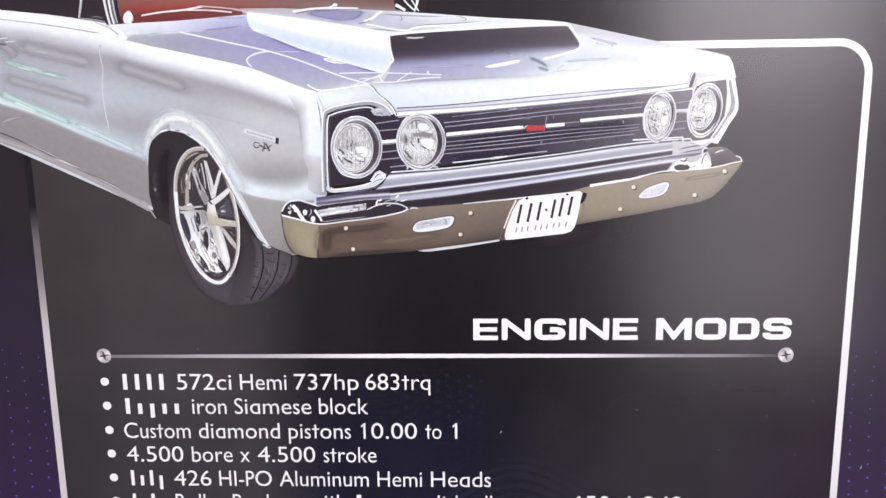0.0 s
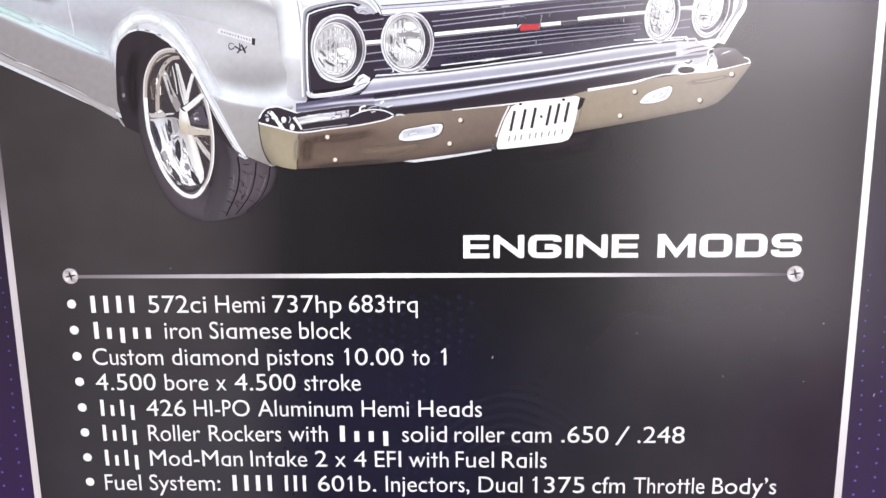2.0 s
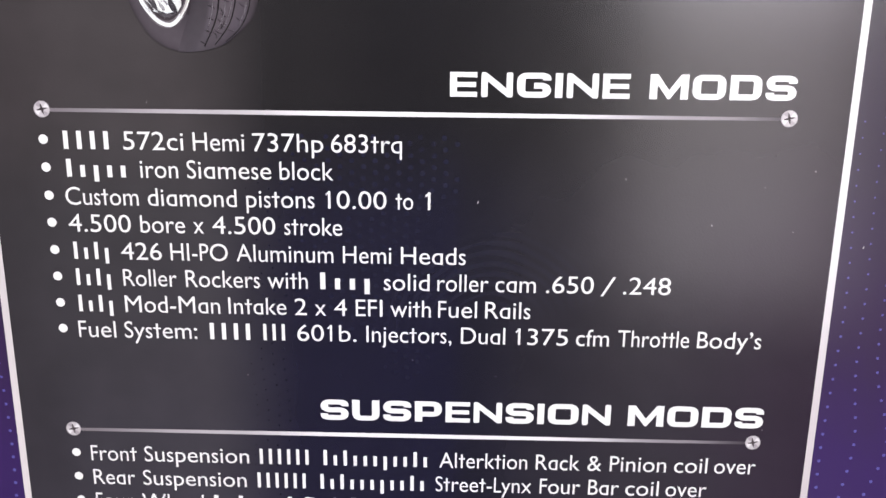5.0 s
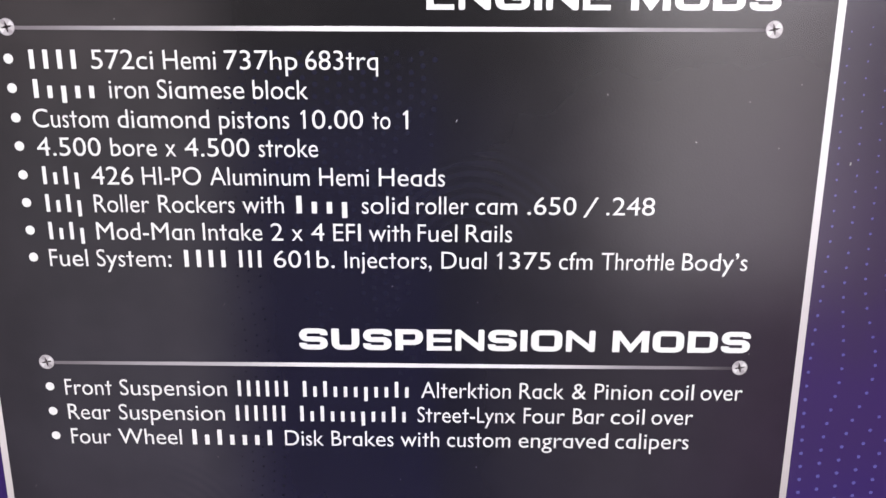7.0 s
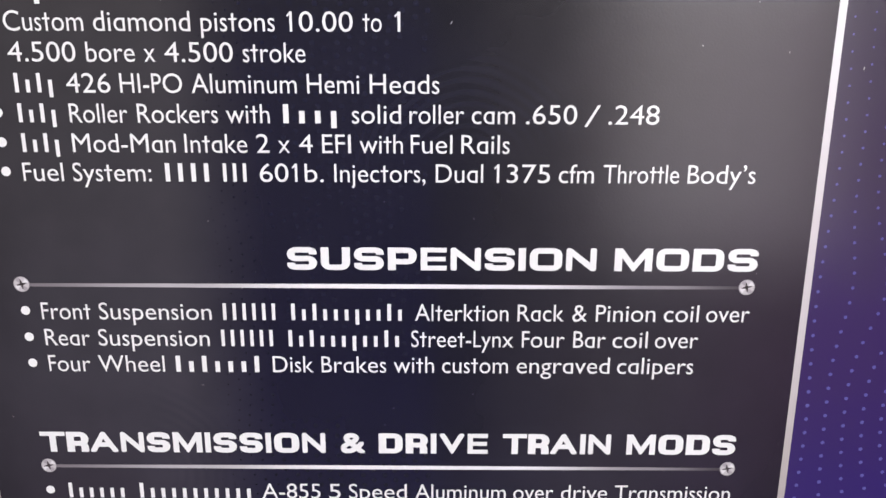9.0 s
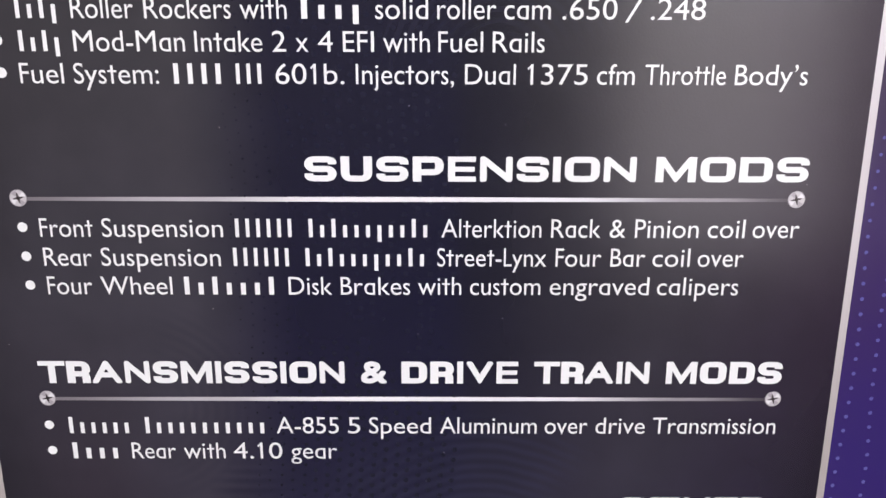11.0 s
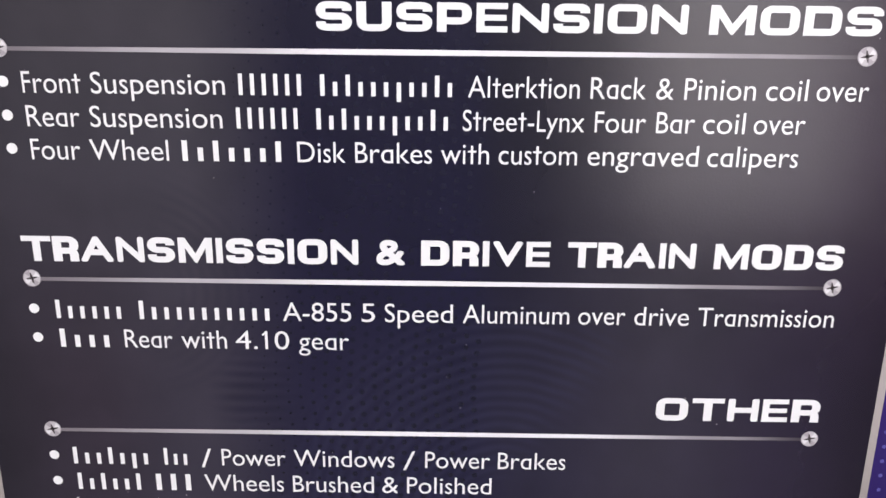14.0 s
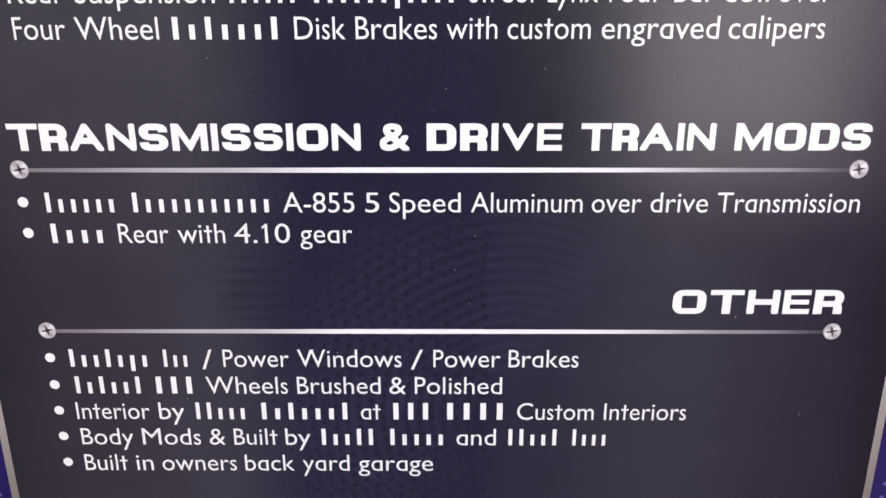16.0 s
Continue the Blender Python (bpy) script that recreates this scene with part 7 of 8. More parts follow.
art.stroke("fbffff", [(138.3, 106.7), (140.8, 100.1), (146.1, 97.0), (151.2, 99.9)], 1.11, 1.11, soft=True)
art.done()

art = Art(car, "headlamp", 8, "round sealed-beam headlamp with chrome ring")
art.disc(["f0f5fb", "d9dce4", "e6eaf1"], 176.6, 117.3, 10.75, -2.97, 3.88, 17.46)
art.disc(["b7b9c1", "898791", "a0a0a9"], 176.8, 117.2, 9.89, -2.73, 3.68, 16.55)
art.disc(["e8ecf3", "bec0c8", "f0f5fa"], 176.6, 117.2, 9.11, -2.52, 3.48, 15.65)
art.disc(["87848e", "443d48", "68646e"], 176.8, 117.3, 8.39, -2.32, 3.27, 14.68)
art.disc(["dee1e7", "f2f8fc", "caccd3"], 175.1, 118.0, 8.42, -2.33, 2.96, 13.28)
art.disc(["827f87", "99989f", "75727d"], 175.1, 118.0, 7.71, -2.13, 2.81, 12.59)
art.disc(["bbbdbd", "d2d5d4", "ecf1f2", "dadedf", "f0f5f7", "ccced1", "e6eaed"], 175.1, 118.0, 7.35, -2.03, 2.73, 12.24)
art.flutes(41, 11, ["59545a", "838087", "9f9ea3", "bebfc3", "e1e4e8", "f6fcff", "fbffff"], (175.1, 118.0, 6.99, -1.93, 2.61, 11.72), 0.95)
art.stroke("929095", [(170.7, 124.6), (174.2, 128.2), (178.6, 127.4)], 1.45, 1.45, soft=True)
art.stroke("fbffff", [(170.3, 117.4), (173.9, 119.5), (177.4, 123.1)], 2.19, 1.83, soft=True)
art.area("f9ffff", [(176.0, 121.7), (180.3, 123.0), (182.0, 117.2), (179.4, 111.4), (176.3, 115.1)], smooth=True, soft=0.35)
art.stroke("68646c", [(169.1, 112.2), (172.7, 112.9), (176.4, 112.2)], 1.10, 0.88, soft=True)
art.stroke("49434c", [(169.9, 110.0), (172.8, 111.1), (175.1, 110.0)], 1.25, 0.95, soft=True)
art.stroke("868389", [(170.8, 107.1), (173.8, 105.6), (176.7, 107.0)], 0.74, 0.74, soft=True)
art.stroke("736f79", [(168.2, 115.9), (168.8, 118.8), (170.9, 121.0)], 0.88, 0.73, soft=True)
art.stroke("544e57", [(181.4, 131.0), (185.3, 124.4), (185.8, 115.0), (181.2, 104.0)], 2.19, 1.83, soft=True)
art.stroke("fbffff", [(167.9, 105.7), (171.8, 100.4), (178.4, 101.1), (183.3, 106.9)], 1.25, 1.11, soft=True)
art.stroke("fbffff", [(167.9, 122.5), (170.5, 129.0), (175.4, 133.2)], 1.09, 1.09, soft=True)
art.done()

art = Art(car, "bumper_end", 7, "olive-tinted end of the chrome bumper")
art.row(["918979", "9d9580", "9e9682", "9c9284"], [(-107.2, 50.8), (-98.4, 48.4), (-88.7, 46.0), (-80.6, 44.0)])
art.row(["8e8776", "a09883", "a19984", "968c7f"], [(-106.5, 42.2), (-97.9, 40.6), (-88.7, 38.5), (-81.7, 36.5)])
art.row(["7e7667", "9e9681", "a49c86", "9b917b"], [(-105.0, 33.5), (-97.2, 31.1), (-89.1, 29.5), (-82.1, 28.2)])
art.row(["6a6356", "8f8772", "9b927b", "988d77"], [(-101.8, 25.6), (-95.6, 22.8), (-89.4, 21.1), (-83.2, 20.3)])
art.fade()
art.done()

art = Art(car, "bumper_face", 7, "chrome bumper face with brown reflection")
art.row(["84746a", "7d6e65", "84766c", "8a7d72", "80736a", "7a6d64", "9c9282", "9a8f85", "9f9687", "968c7f"], [(-81.4, 44.0), (-59.5, 46.1), (-36.2, 49.1), (-23.7, 52.5), (-14.4, 54.7), (2.5, 56.1), (21.7, 57.5), (44.6, 59.6), (65.5, 61.3), (86.3, 64.2), (102.1, 68.2), (120.1, 71.1), (136.8, 74.7), (161.0, 77.5), (183.2, 79.5), (202.6, 83.4)])
art.row(["6d5d54", "6e5f56", "7c6e64", "84776c", "7c6f65", "7c7066", "9c9280", "988e7e", "978d7f", "92897c"], [(-81.8, 39.3), (-59.7, 41.3), (-36.3, 43.9), (-23.8, 46.8), (-14.5, 48.8), (2.4, 50.3), (21.6, 51.9), (44.6, 54.2), (65.5, 56.3), (86.4, 59.5), (102.2, 63.4), (120.2, 66.2), (137.0, 69.7), (161.1, 72.9), (183.5, 75.7), (202.6, 83.2)])
art.row(["64554c", "66574e", "6f6158", "7c6e64", "746760", "776a5f", "998e7c", "958a7b", "938a7c", "8e8579"], [(-82.4, 33.4), (-59.9, 35.2), (-36.5, 37.5), (-24.0, 39.8), (-14.7, 41.4), (2.3, 43.0), (21.6, 45.0), (44.6, 47.5), (65.6, 50.1), (86.5, 53.7), (102.3, 57.2), (120.3, 60.1), (137.2, 63.5), (161.4, 67.1), (183.9, 71.0), (202.6, 82.9)])
art.row(["6a5a4f", "6b5c53", "6e6057", "75675d", "6c5f58", "706359", "958a79", "928777", "8e8577", "877e73"], [(-82.9, 27.4), (-60.1, 29.1), (-36.6, 31.0), (-24.2, 32.7), (-14.8, 34.0), (2.2, 35.7), (21.5, 38.0), (44.6, 40.7), (65.6, 43.8), (86.5, 47.8), (102.4, 51.1), (120.5, 54.0), (137.4, 57.2), (161.6, 61.3), (184.3, 66.3), (202.6, 82.6)])
art.row(["63554c", "5f5249", "62554d", "66584f", "574b48", "5c5149", "877d6f", "857b6e", "847b70", "7c746b"], [(-83.3, 22.7), (-60.3, 24.2), (-36.8, 25.8), (-24.3, 27.0), (-14.9, 28.0), (2.2, 29.8), (21.5, 32.3), (44.6, 35.2), (65.7, 38.8), (86.6, 43.1), (102.5, 46.2), (120.6, 49.1), (137.5, 52.1), (161.8, 56.7), (184.7, 62.5), (202.6, 82.4)])
art.row(["4b4241", "453b3c", "49403f", "49403f", "42393b", "494140", "6f665d", "70675e", "756d64", "736b63"], [(-83.6, 20.3), (-60.4, 21.7), (-36.9, 23.2), (-24.4, 24.1), (-15.0, 25.0), (2.1, 26.9), (21.5, 29.5), (44.6, 32.5), (65.7, 36.2), (86.7, 40.7), (102.6, 43.7), (120.7, 46.7), (137.6, 49.6), (161.9, 54.4), (184.8, 60.6), (202.6, 82.3)])
art.fade()
art.stroke("5c4d46", [(-80.9, 38.1), (-71.4, 39.6), (-48.0, 41.0), (-26.2, 45.5)], 5.46, 4.68, soft=True)
art.stroke("564940", [(-73.7, 41.9), (-76.4, 32.9), (-76.0, 23.0)], 7.07, 6.28, soft=True)
art.stroke("988e7b", [(-80.7, 42.0), (-83.0, 33.4), (-83.4, 23.9)], 3.54, 2.75, soft=True)
art.stroke("7d6e62", [(-52.2, 30.8), (-21.1, 32.9), (10.0, 38.2)], 6.25, 5.46, soft=True)
art.stroke("4a413f", [(-78.0, 21.9), (-44.6, 24.0), (-17.3, 26.2)], 3.14, 3.14, soft=True)
art.stroke("a39b8a", [(98.4, 62.6), (97.1, 53.0), (95.0, 44.5)], 3.05, 2.29, soft=True)
art.stroke("9f9788", [(161.2, 72.2), (176.0, 73.6), (194.4, 77.1)], 2.62, 2.25, soft=True)
art.stroke("fbffff", [(-106.8, 50.4), (-94.5, 47.2), (-80.6, 44.0), (-63.4, 45.8)], 1.17, 0.78)
art.stroke("f0f3f3", [(-63.4, 45.8), (-43.9, 48.0), (-26.1, 51.3), (-19.8, 54.0)], 0.85, 0.93)
art.stroke("f7fcfd", [(-19.8, 53.6), (-16.0, 54.7), (-11.4, 53.9)], 1.54, 0.77, soft=True)
art.stroke("e8eae9", [(17.8, 57.1), (37.0, 58.9), (48.4, 59.9)], 0.61, 1.00)
art.stroke("f9feff", [(48.4, 59.9), (61.7, 61.4), (71.2, 62.4)], 0.99, 0.53)
art.stroke("fbffff", [(102.8, 68.6), (116.3, 70.7), (130.5, 72.9), (138.7, 75.1)], 1.88, 1.13)
art.stroke("f7fbfb", [(138.7, 75.1), (149.8, 77.6), (160.9, 78.2)], 0.75, 0.75)
art.stroke("f4f1e6", [(174.3, 78.8), (186.8, 80.6), (197.8, 83.1), (202.5, 84.1)], 0.97, 0.74)
art.stroke("fbffff", [(202.5, 83.8), (201.3, 86.4), (198.3, 87.5)], 0.82, 0.52)
art.stroke("393235", [(-106.8, 50.4), (-106.1, 41.0), (-104.2, 31.9), (-100.7, 24.8)], 0.63, 0.47)
art.stroke("494241", [(-106.5, 41.4), (-104.6, 32.7), (-101.0, 25.2), (-94.9, 22.0)], 0.79, 0.79, soft=True)
art.done()

art = Art(car, "bumper_lip", 7.5, "")
art.area("d6d9e1", [(-14.2, 25.0), (-8.8, 25.8), (9.9, 28.0), (29.2, 30.6), (42.3, 32.5), (42.3, 31.3), (29.2, 29.1), (9.9, 26.2), (-7.2, 24.2)], smooth=False)
art.stroke("fbffff", [(-11.5, 25.0), (6.0, 27.3), (25.3, 29.5)], 0.78, 0.78, soft=True)
art.done()

art = Art(car, "windscreen", 4, "windscreen showing a red interior")
art.row(["4a3a3c", "6a4444", "70504e", "6e5552", "5c4746"], [(-209.6, 209.8), (-164.8, 209.0), (-116.6, 208.1), (-68.6, 207.2), (-21.0, 206.3)])
art.row(["7a5b5a", "8e5e58", "85625e", "7c6360", "6a5352"], [(-211.0, 194.6), (-165.9, 193.8), (-117.4, 192.9), (-69.2, 192.1), (-21.3, 191.2)])
art.row(["8c4a46", "9a4a42", "8f5e5a", "86716e", "7a5f5c"], [(-209.3, 188.9), (-166.3, 188.8), (-117.7, 188.7), (-69.4, 188.6), (-21.4, 187.7)])
art.row(["7a3838", "7d3a38", "74403f", "8a7976", "86716e"], [(-208.2, 183.8), (-166.6, 184.6), (-117.8, 185.9), (-69.4, 186.4), (-21.4, 185.6)])
art.row(["6a3034", "703438", "7a4c4e", "a69fa5", "9f9599"], [(-208.0, 177.7), (-167.1, 178.1), (-118.1, 181.6), (-69.6, 183.6), (-21.5, 182.8)])
art.fade()
art.stroke("b1a19f", [(-135.0, 186.5), (-125.3, 185.3), (-119.4, 183.7)], 1.09, 1.46, soft=True)
art.row(["aba4a8", "bbb6bc", "bebcc2", "c7c6cc"], [(-127.1, 187.1), (-115.9, 186.9), (-102.9, 186.7), (-88.0, 186.0)])
art.row(["ccc9cf", "c7c6cc", "b9b8c0", "afaeb6"], [(-125.4, 183.8), (-116.1, 183.3), (-103.1, 182.0), (-88.2, 181.1)])
art.fade()
art.stroke("898389", [(-99.3, 183.4), (-97.1, 181.9), (-93.5, 181.2)], 1.82, 1.46, soft=True)
art.stroke("f2f5f8", [(-193.1, 183.6), (-179.7, 185.5), (-164.6, 186.7), (-154.3, 188.3), (-152.1, 188.9)], 0.95, 1.32)
art.stroke("ebecef", [(-162.7, 186.5), (-147.7, 186.2), (-132.9, 184.7)], 0.80, 0.80)
art.stroke("cec7c9", [(-154.3, 189.0), (-143.9, 188.1), (-129.0, 186.4), (-119.8, 184.1)], 0.80, 0.66)
art.stroke("f0f4f9", [(-70.2, 186.1), (-66.4, 187.4), (-64.9, 188.5)], 0.94, 1.09)
art.disc("f2f6fa", -64.6, 188.1, 1.55, -0.03, 0.04, 1.06)
art.area("2f262b", [(-29.0, 206.4), (0.9, 205.8), (-6.1, 182.5), (-11.9, 182.6), (-25.2, 184.6)], smooth=False)
art.stroke("f2f6fb", [(-25.1, 187.4), (-22.2, 186.0), (-18.9, 183.8)], 2.16, 1.44)
art.stroke("eaeef4", [(-21.3, 192.6), (-17.0, 187.6), (-12.3, 183.3)], 0.94, 0.94)
art.stroke("f0f4fa", [(-16.9, 194.0), (-13.3, 188.3), (-10.1, 183.3)], 0.86, 0.86)
art.stroke("f2f7fc", [(-10.7, 190.3), (-11.5, 186.8), (-13.0, 183.7)], 1.80, 1.08)
art.done()

art = Art(car, "indicator_lamp", 9, "clear indicator lamp")
art.area("5a4d47", [(-17.4, 39.2), (-16.2, 43.1), (-13.1, 45.8), (-4.5, 47.3), (6.3, 49.1), (11.6, 49.1), (12.0, 45.2), (8.9, 40.9), (-0.8, 38.3), (-12.4, 37.2)], smooth=True)
art.area("ebf0f6", [(-16.7, 39.6), (-15.4, 43.1), (-12.7, 45.2), (-4.6, 46.7), (6.3, 48.5), (10.9, 48.3), (11.2, 45.6), (8.1, 41.5), (-1.2, 39.1), (-12.4, 38.0)], smooth=True)
art.row(["b2b4be", "c5c8d5", "dce0eb", "b7bac4"], [(-13.9, 43.8), (-7.3, 45.5), (1.6, 46.8), (8.9, 47.5)])
art.row(["d8dcea", "afb2c0", "c5c8d5", "e1e5ef"], [(-14.7, 41.9), (-7.3, 43.4), (1.6, 44.9), (9.3, 45.6)])
art.row(["bbbfcc", "e3e8f3", "d7dbe7", "aaacb6"], [(-13.9, 39.5), (-7.4, 40.7), (0.8, 41.8), (7.0, 42.9)])
art.fade()
art.stroke("f7fdff", [(-11.6, 41.5), (-6.9, 43.0), (-3.1, 42.6)], 1.55, 1.16, soft=True)
art.stroke("86858f", [(3.9, 47.6), (6.2, 45.2), (4.6, 42.9)], 0.77, 0.77, soft=True)
art.done()

art = Art(car, "indicator_lamp", 9, "clear indicator lamp")
art.area("8a7f72", [(135.0, 59.6), (136.4, 63.7), (141.2, 67.5), (150.8, 70.8), (155.6, 70.7), (155.4, 66.2), (151.9, 61.7), (143.7, 59.5)], smooth=True)
art.area("ecf1f6", [(135.8, 60.3), (137.2, 63.5), (141.6, 66.9), (150.8, 70.0), (154.9, 70.0), (154.7, 66.6), (151.5, 62.5), (143.3, 60.2)], smooth=True)
art.row(["c6c8d3", "d8dcea", "bfc2cc"], [(138.3, 64.1), (145.7, 67.4), (153.8, 69.3)])
art.row(["dce1ed", "e8edf7", "c8cbd6"], [(137.6, 62.2), (145.8, 64.4), (153.5, 67.0)])
art.row(["b7bac4", "d2d6e1", "abacb6"], [(137.6, 60.7), (145.1, 61.4), (151.0, 63.6)])
art.fade()
art.stroke("f9ffff", [(142.8, 63.3), (146.5, 65.2), (150.2, 66.3)], 1.51, 1.13, soft=True)
art.done()

art = Art(car, "side_window", 4, "dark side window with chrome frame")
art.row(["292328", "2c252a", "2f282d"], [(-292.5, 211.4), (-251.0, 210.6), (-212.6, 209.9)])
art.row(["332b31", "312a2f", "362e34"], [(-295.2, 189.6), (-253.7, 185.0), (-215.5, 178.9)])
art.fade()
art.stroke("4c464c", [(-267.8, 202.0), (-269.3, 188.5)], 0.52, 0.52, soft=True)
art.stroke("b7b8c0", [(-229.1, 210.2), (-232.2, 194.3), (-234.9, 182.9)], 1.47, 1.32)
art.stroke("ecf0f7", [(-229.7, 210.2), (-232.8, 194.3), (-235.3, 182.9)], 0.51, 0.44)
art.stroke("9c9ba3", [(-234.9, 182.5), (-225.5, 181.6), (-217.7, 180.0)], 0.96, 0.81)
art.stroke("88858d", [(-227.3, 183.1), (-222.7, 183.4), (-218.2, 182.2)], 1.11, 0.96, soft=True)
art.stroke("e8ecf3", [(-217.9, 210.0), (-217.1, 194.0), (-216.0, 185.4), (-214.2, 176.7)], 1.47, 1.47)
art.stroke("59535a", [(-216.4, 209.9), (-215.6, 194.0), (-214.6, 184.7), (-213.3, 178.2)], 0.66, 0.59)
art.stroke("f0f5fb", [(-214.9, 209.9), (-214.1, 194.0), (-213.1, 184.6), (-211.7, 178.5)], 1.47, 1.33)
art.stroke("898890", [(-213.4, 209.9), (-212.6, 193.9), (-211.6, 183.9), (-210.6, 178.8)], 0.59, 0.52)
art.stroke("cdcfd7", [(-212.3, 209.9), (-211.5, 193.9), (-210.5, 183.9), (-209.4, 179.2)], 0.88, 0.74)
art.stroke("332b31", [(-210.0, 209.8), (-209.2, 193.9), (-208.5, 184.6), (-207.1, 179.1)], 2.58, 2.21)
art.stroke("68636a", [(-208.5, 209.8), (-208.1, 193.8), (-207.1, 183.8)], 0.59, 0.51)
art.done()

art = Art(car, "body_shell", 2.4, "")
art.area("d2d6de", [(-295.1, 190.4), (-214.5, 177.8), (-204.7, 172.2), (-121.7, 183.4), (-28.9, 183.6), (86.1, 174.6), (190.5, 151.7), (195.5, 139.1), (166.7, 133.4), (-24.9, 115.8), (-30.5, 118.5), (-44.6, 126.0), (-72.8, 121.2), (-75.1, 64.1), (-99.6, 22.4), (-115.9, 28.1), (-199.2, 55.5), (-305.5, 104.5)], smooth=False)
art.done()

art = Art(car, "grille_recess", 4.95, "")
art.area("332c39", [(-68.3, 120.4), (-41.7, 124.2), (-24.9, 116.5), (33.3, 119.9), (107.5, 126.2), (168.2, 131.2), (191.2, 137.3), (195.9, 117.4), (184.1, 97.3), (134.2, 97.2), (67.1, 90.5), (33.2, 86.7), (10.5, 84.3), (-27.7, 79.0), (-43.2, 73.4), (-72.2, 69.9), (-72.6, 107.8)], smooth=False)
art.row(["3b3445", "443e4d", "5b5661", "6a666e", "76737d"], [(-25.3, 115.8), (33.3, 119.9), (85.4, 124.3), (136.9, 128.4), (168.3, 130.5)])
art.row(["342d3d", "3c3544", "4b4652", "5b5660", "66626c"], [(-27.2, 99.8), (33.3, 105.4), (85.6, 110.7), (137.3, 114.5), (168.9, 115.9)])
art.row(["373045", "3c354a", "494454", "595564", "686470"], [(-29.6, 79.8), (33.2, 86.7), (85.9, 91.4), (137.9, 96.8), (169.7, 99.0)])
art.fade()
art.done()

art = Art(car, "grille", 5, "dark slatted grille with bright centre bar")
art.stroke("352f41", [(10.6, 97.1), (48.3, 100.4), (85.7, 103.7), (137.5, 109.0)], 7.44, 8.93, soft=True, ends=0.15)
art.stroke("332d3f", [(10.5, 87.7), (40.8, 90.4), (70.9, 93.8)], 3.76, 3.01, soft=True, ends=0.15)
art.stroke("68656e", [(92.9, 119.8), (115.0, 121.7), (137.0, 123.6)], 5.88, 5.88, soft=True)
art.stroke("5f5b66", [(85.8, 97.7), (108.1, 99.7), (132.2, 102.4)], 4.46, 3.72, soft=True)
art.stroke("75738d", [(10.8, 115.5), (42.3, 118.5), (70.6, 121.2), (107.6, 124.0)], 0.59, 0.47)
art.stroke("c9cbda", [(10.8, 115.5), (42.3, 118.5), (70.6, 121.2)], 0.42, 0.24, soft=True)
art.stroke("9796ad", [(5.5, 111.5), (47.5, 115.4), (85.1, 119.2), (122.4, 122.0), (137.1, 123.3)], 0.74, 0.59)
art.stroke("c9cbda", [(5.5, 111.5), (47.5, 115.4), (85.1, 119.2)], 0.52, 0.30, soft=True)
art.stroke("9290a7", [(5.9, 108.7), (47.5, 112.9), (78.4, 116.0), (122.5, 119.1), (135.7, 120.2)], 0.74, 0.59)
art.stroke("c9cbda", [(5.9, 108.7), (47.5, 112.9), (78.4, 116.0)], 0.52, 0.30, soft=True)
art.stroke("86849b", [(6.5, 98.6), (47.6, 102.3), (86.4, 105.7), (122.8, 108.0), (134.6, 109.0)], 0.67, 0.54)
art.stroke("c9cbda", [(6.5, 98.6), (47.6, 102.3), (86.4, 105.7)], 0.47, 0.27, soft=True)
art.stroke("8f8d9c", [(6.1, 95.9), (47.6, 99.6), (86.4, 103.3), (125.4, 106.2), (133.9, 106.8)], 0.74, 0.60)
art.stroke("c9cbda", [(6.1, 95.9), (47.6, 99.6), (86.4, 103.3)], 0.52, 0.30, soft=True)
art.stroke("88879a", [(5.3, 93.6), (47.6, 97.2), (83.9, 100.6), (125.5, 104.3), (134.7, 105.3)], 0.67, 0.54)
art.stroke("c9cbda", [(5.3, 93.6), (47.6, 97.2), (83.9, 100.6)], 0.47, 0.27, soft=True)
art.stroke("9290a3", [(4.5, 90.9), (47.6, 94.4), (86.5, 98.2), (131.4, 102.6)], 0.75, 0.60)
art.stroke("c9cbda", [(4.5, 90.9), (47.6, 94.4), (86.5, 98.2)], 0.53, 0.30, soft=True)
art.stroke("8e8c9c", [(-31.4, 82.5), (-20.0, 83.5), (2.9, 85.1)], 0.91, 0.73)
art.stroke("c9cbda", [(-31.4, 82.5), (-20.0, 83.5), (2.9, 85.1)], 0.64, 0.37, soft=True)
art.stroke("8e8d9f", [(-40.5, 111.5), (-24.6, 113.6)], 0.82, 0.82)
art.stroke("8e8d9f", [(-39.2, 106.7), (-25.5, 107.6)], 0.83, 0.83)
art.stroke("8e8d9f", [(-39.6, 92.0), (-25.1, 93.7)], 0.83, 0.83)
art.stroke("8e8d9f", [(-41.3, 87.1), (-22.9, 88.8)], 0.83, 0.83)
art.stroke("8e8d9f", [(155.8, 122.3), (166.7, 123.6)], 0.80, 0.80)
art.stroke("8e8d9f", [(157.0, 109.8), (165.1, 110.8)], 0.81, 0.81)
art.stroke("8e8d9f", [(155.8, 105.1), (164.6, 106.1)], 0.81, 0.81)
art.stroke("ecf1f9", [(10.9, 84.9), (29.5, 86.9), (42.3, 88.2), (47.6, 88.8)], 0.75, 0.98)
art.stroke("fbffff", [(36.3, 87.6), (42.3, 88.3), (47.2, 88.8)], 1.70, 1.13, soft=True)
art.stroke("bec0cc", [(47.6, 88.8), (59.6, 90.4), (73.9, 91.9)], 0.83, 0.60)
art.stroke("86848f", [(6.9, 102.6), (33.3, 104.9), (58.4, 107.2)], 1.87, 1.65)
art.stroke("f9ffff", [(6.9, 103.8), (33.3, 106.0), (58.0, 108.1)], 2.24, 1.94)
art.stroke("75727d", [(73.7, 107.5), (85.2, 108.6)], 1.48, 1.48)
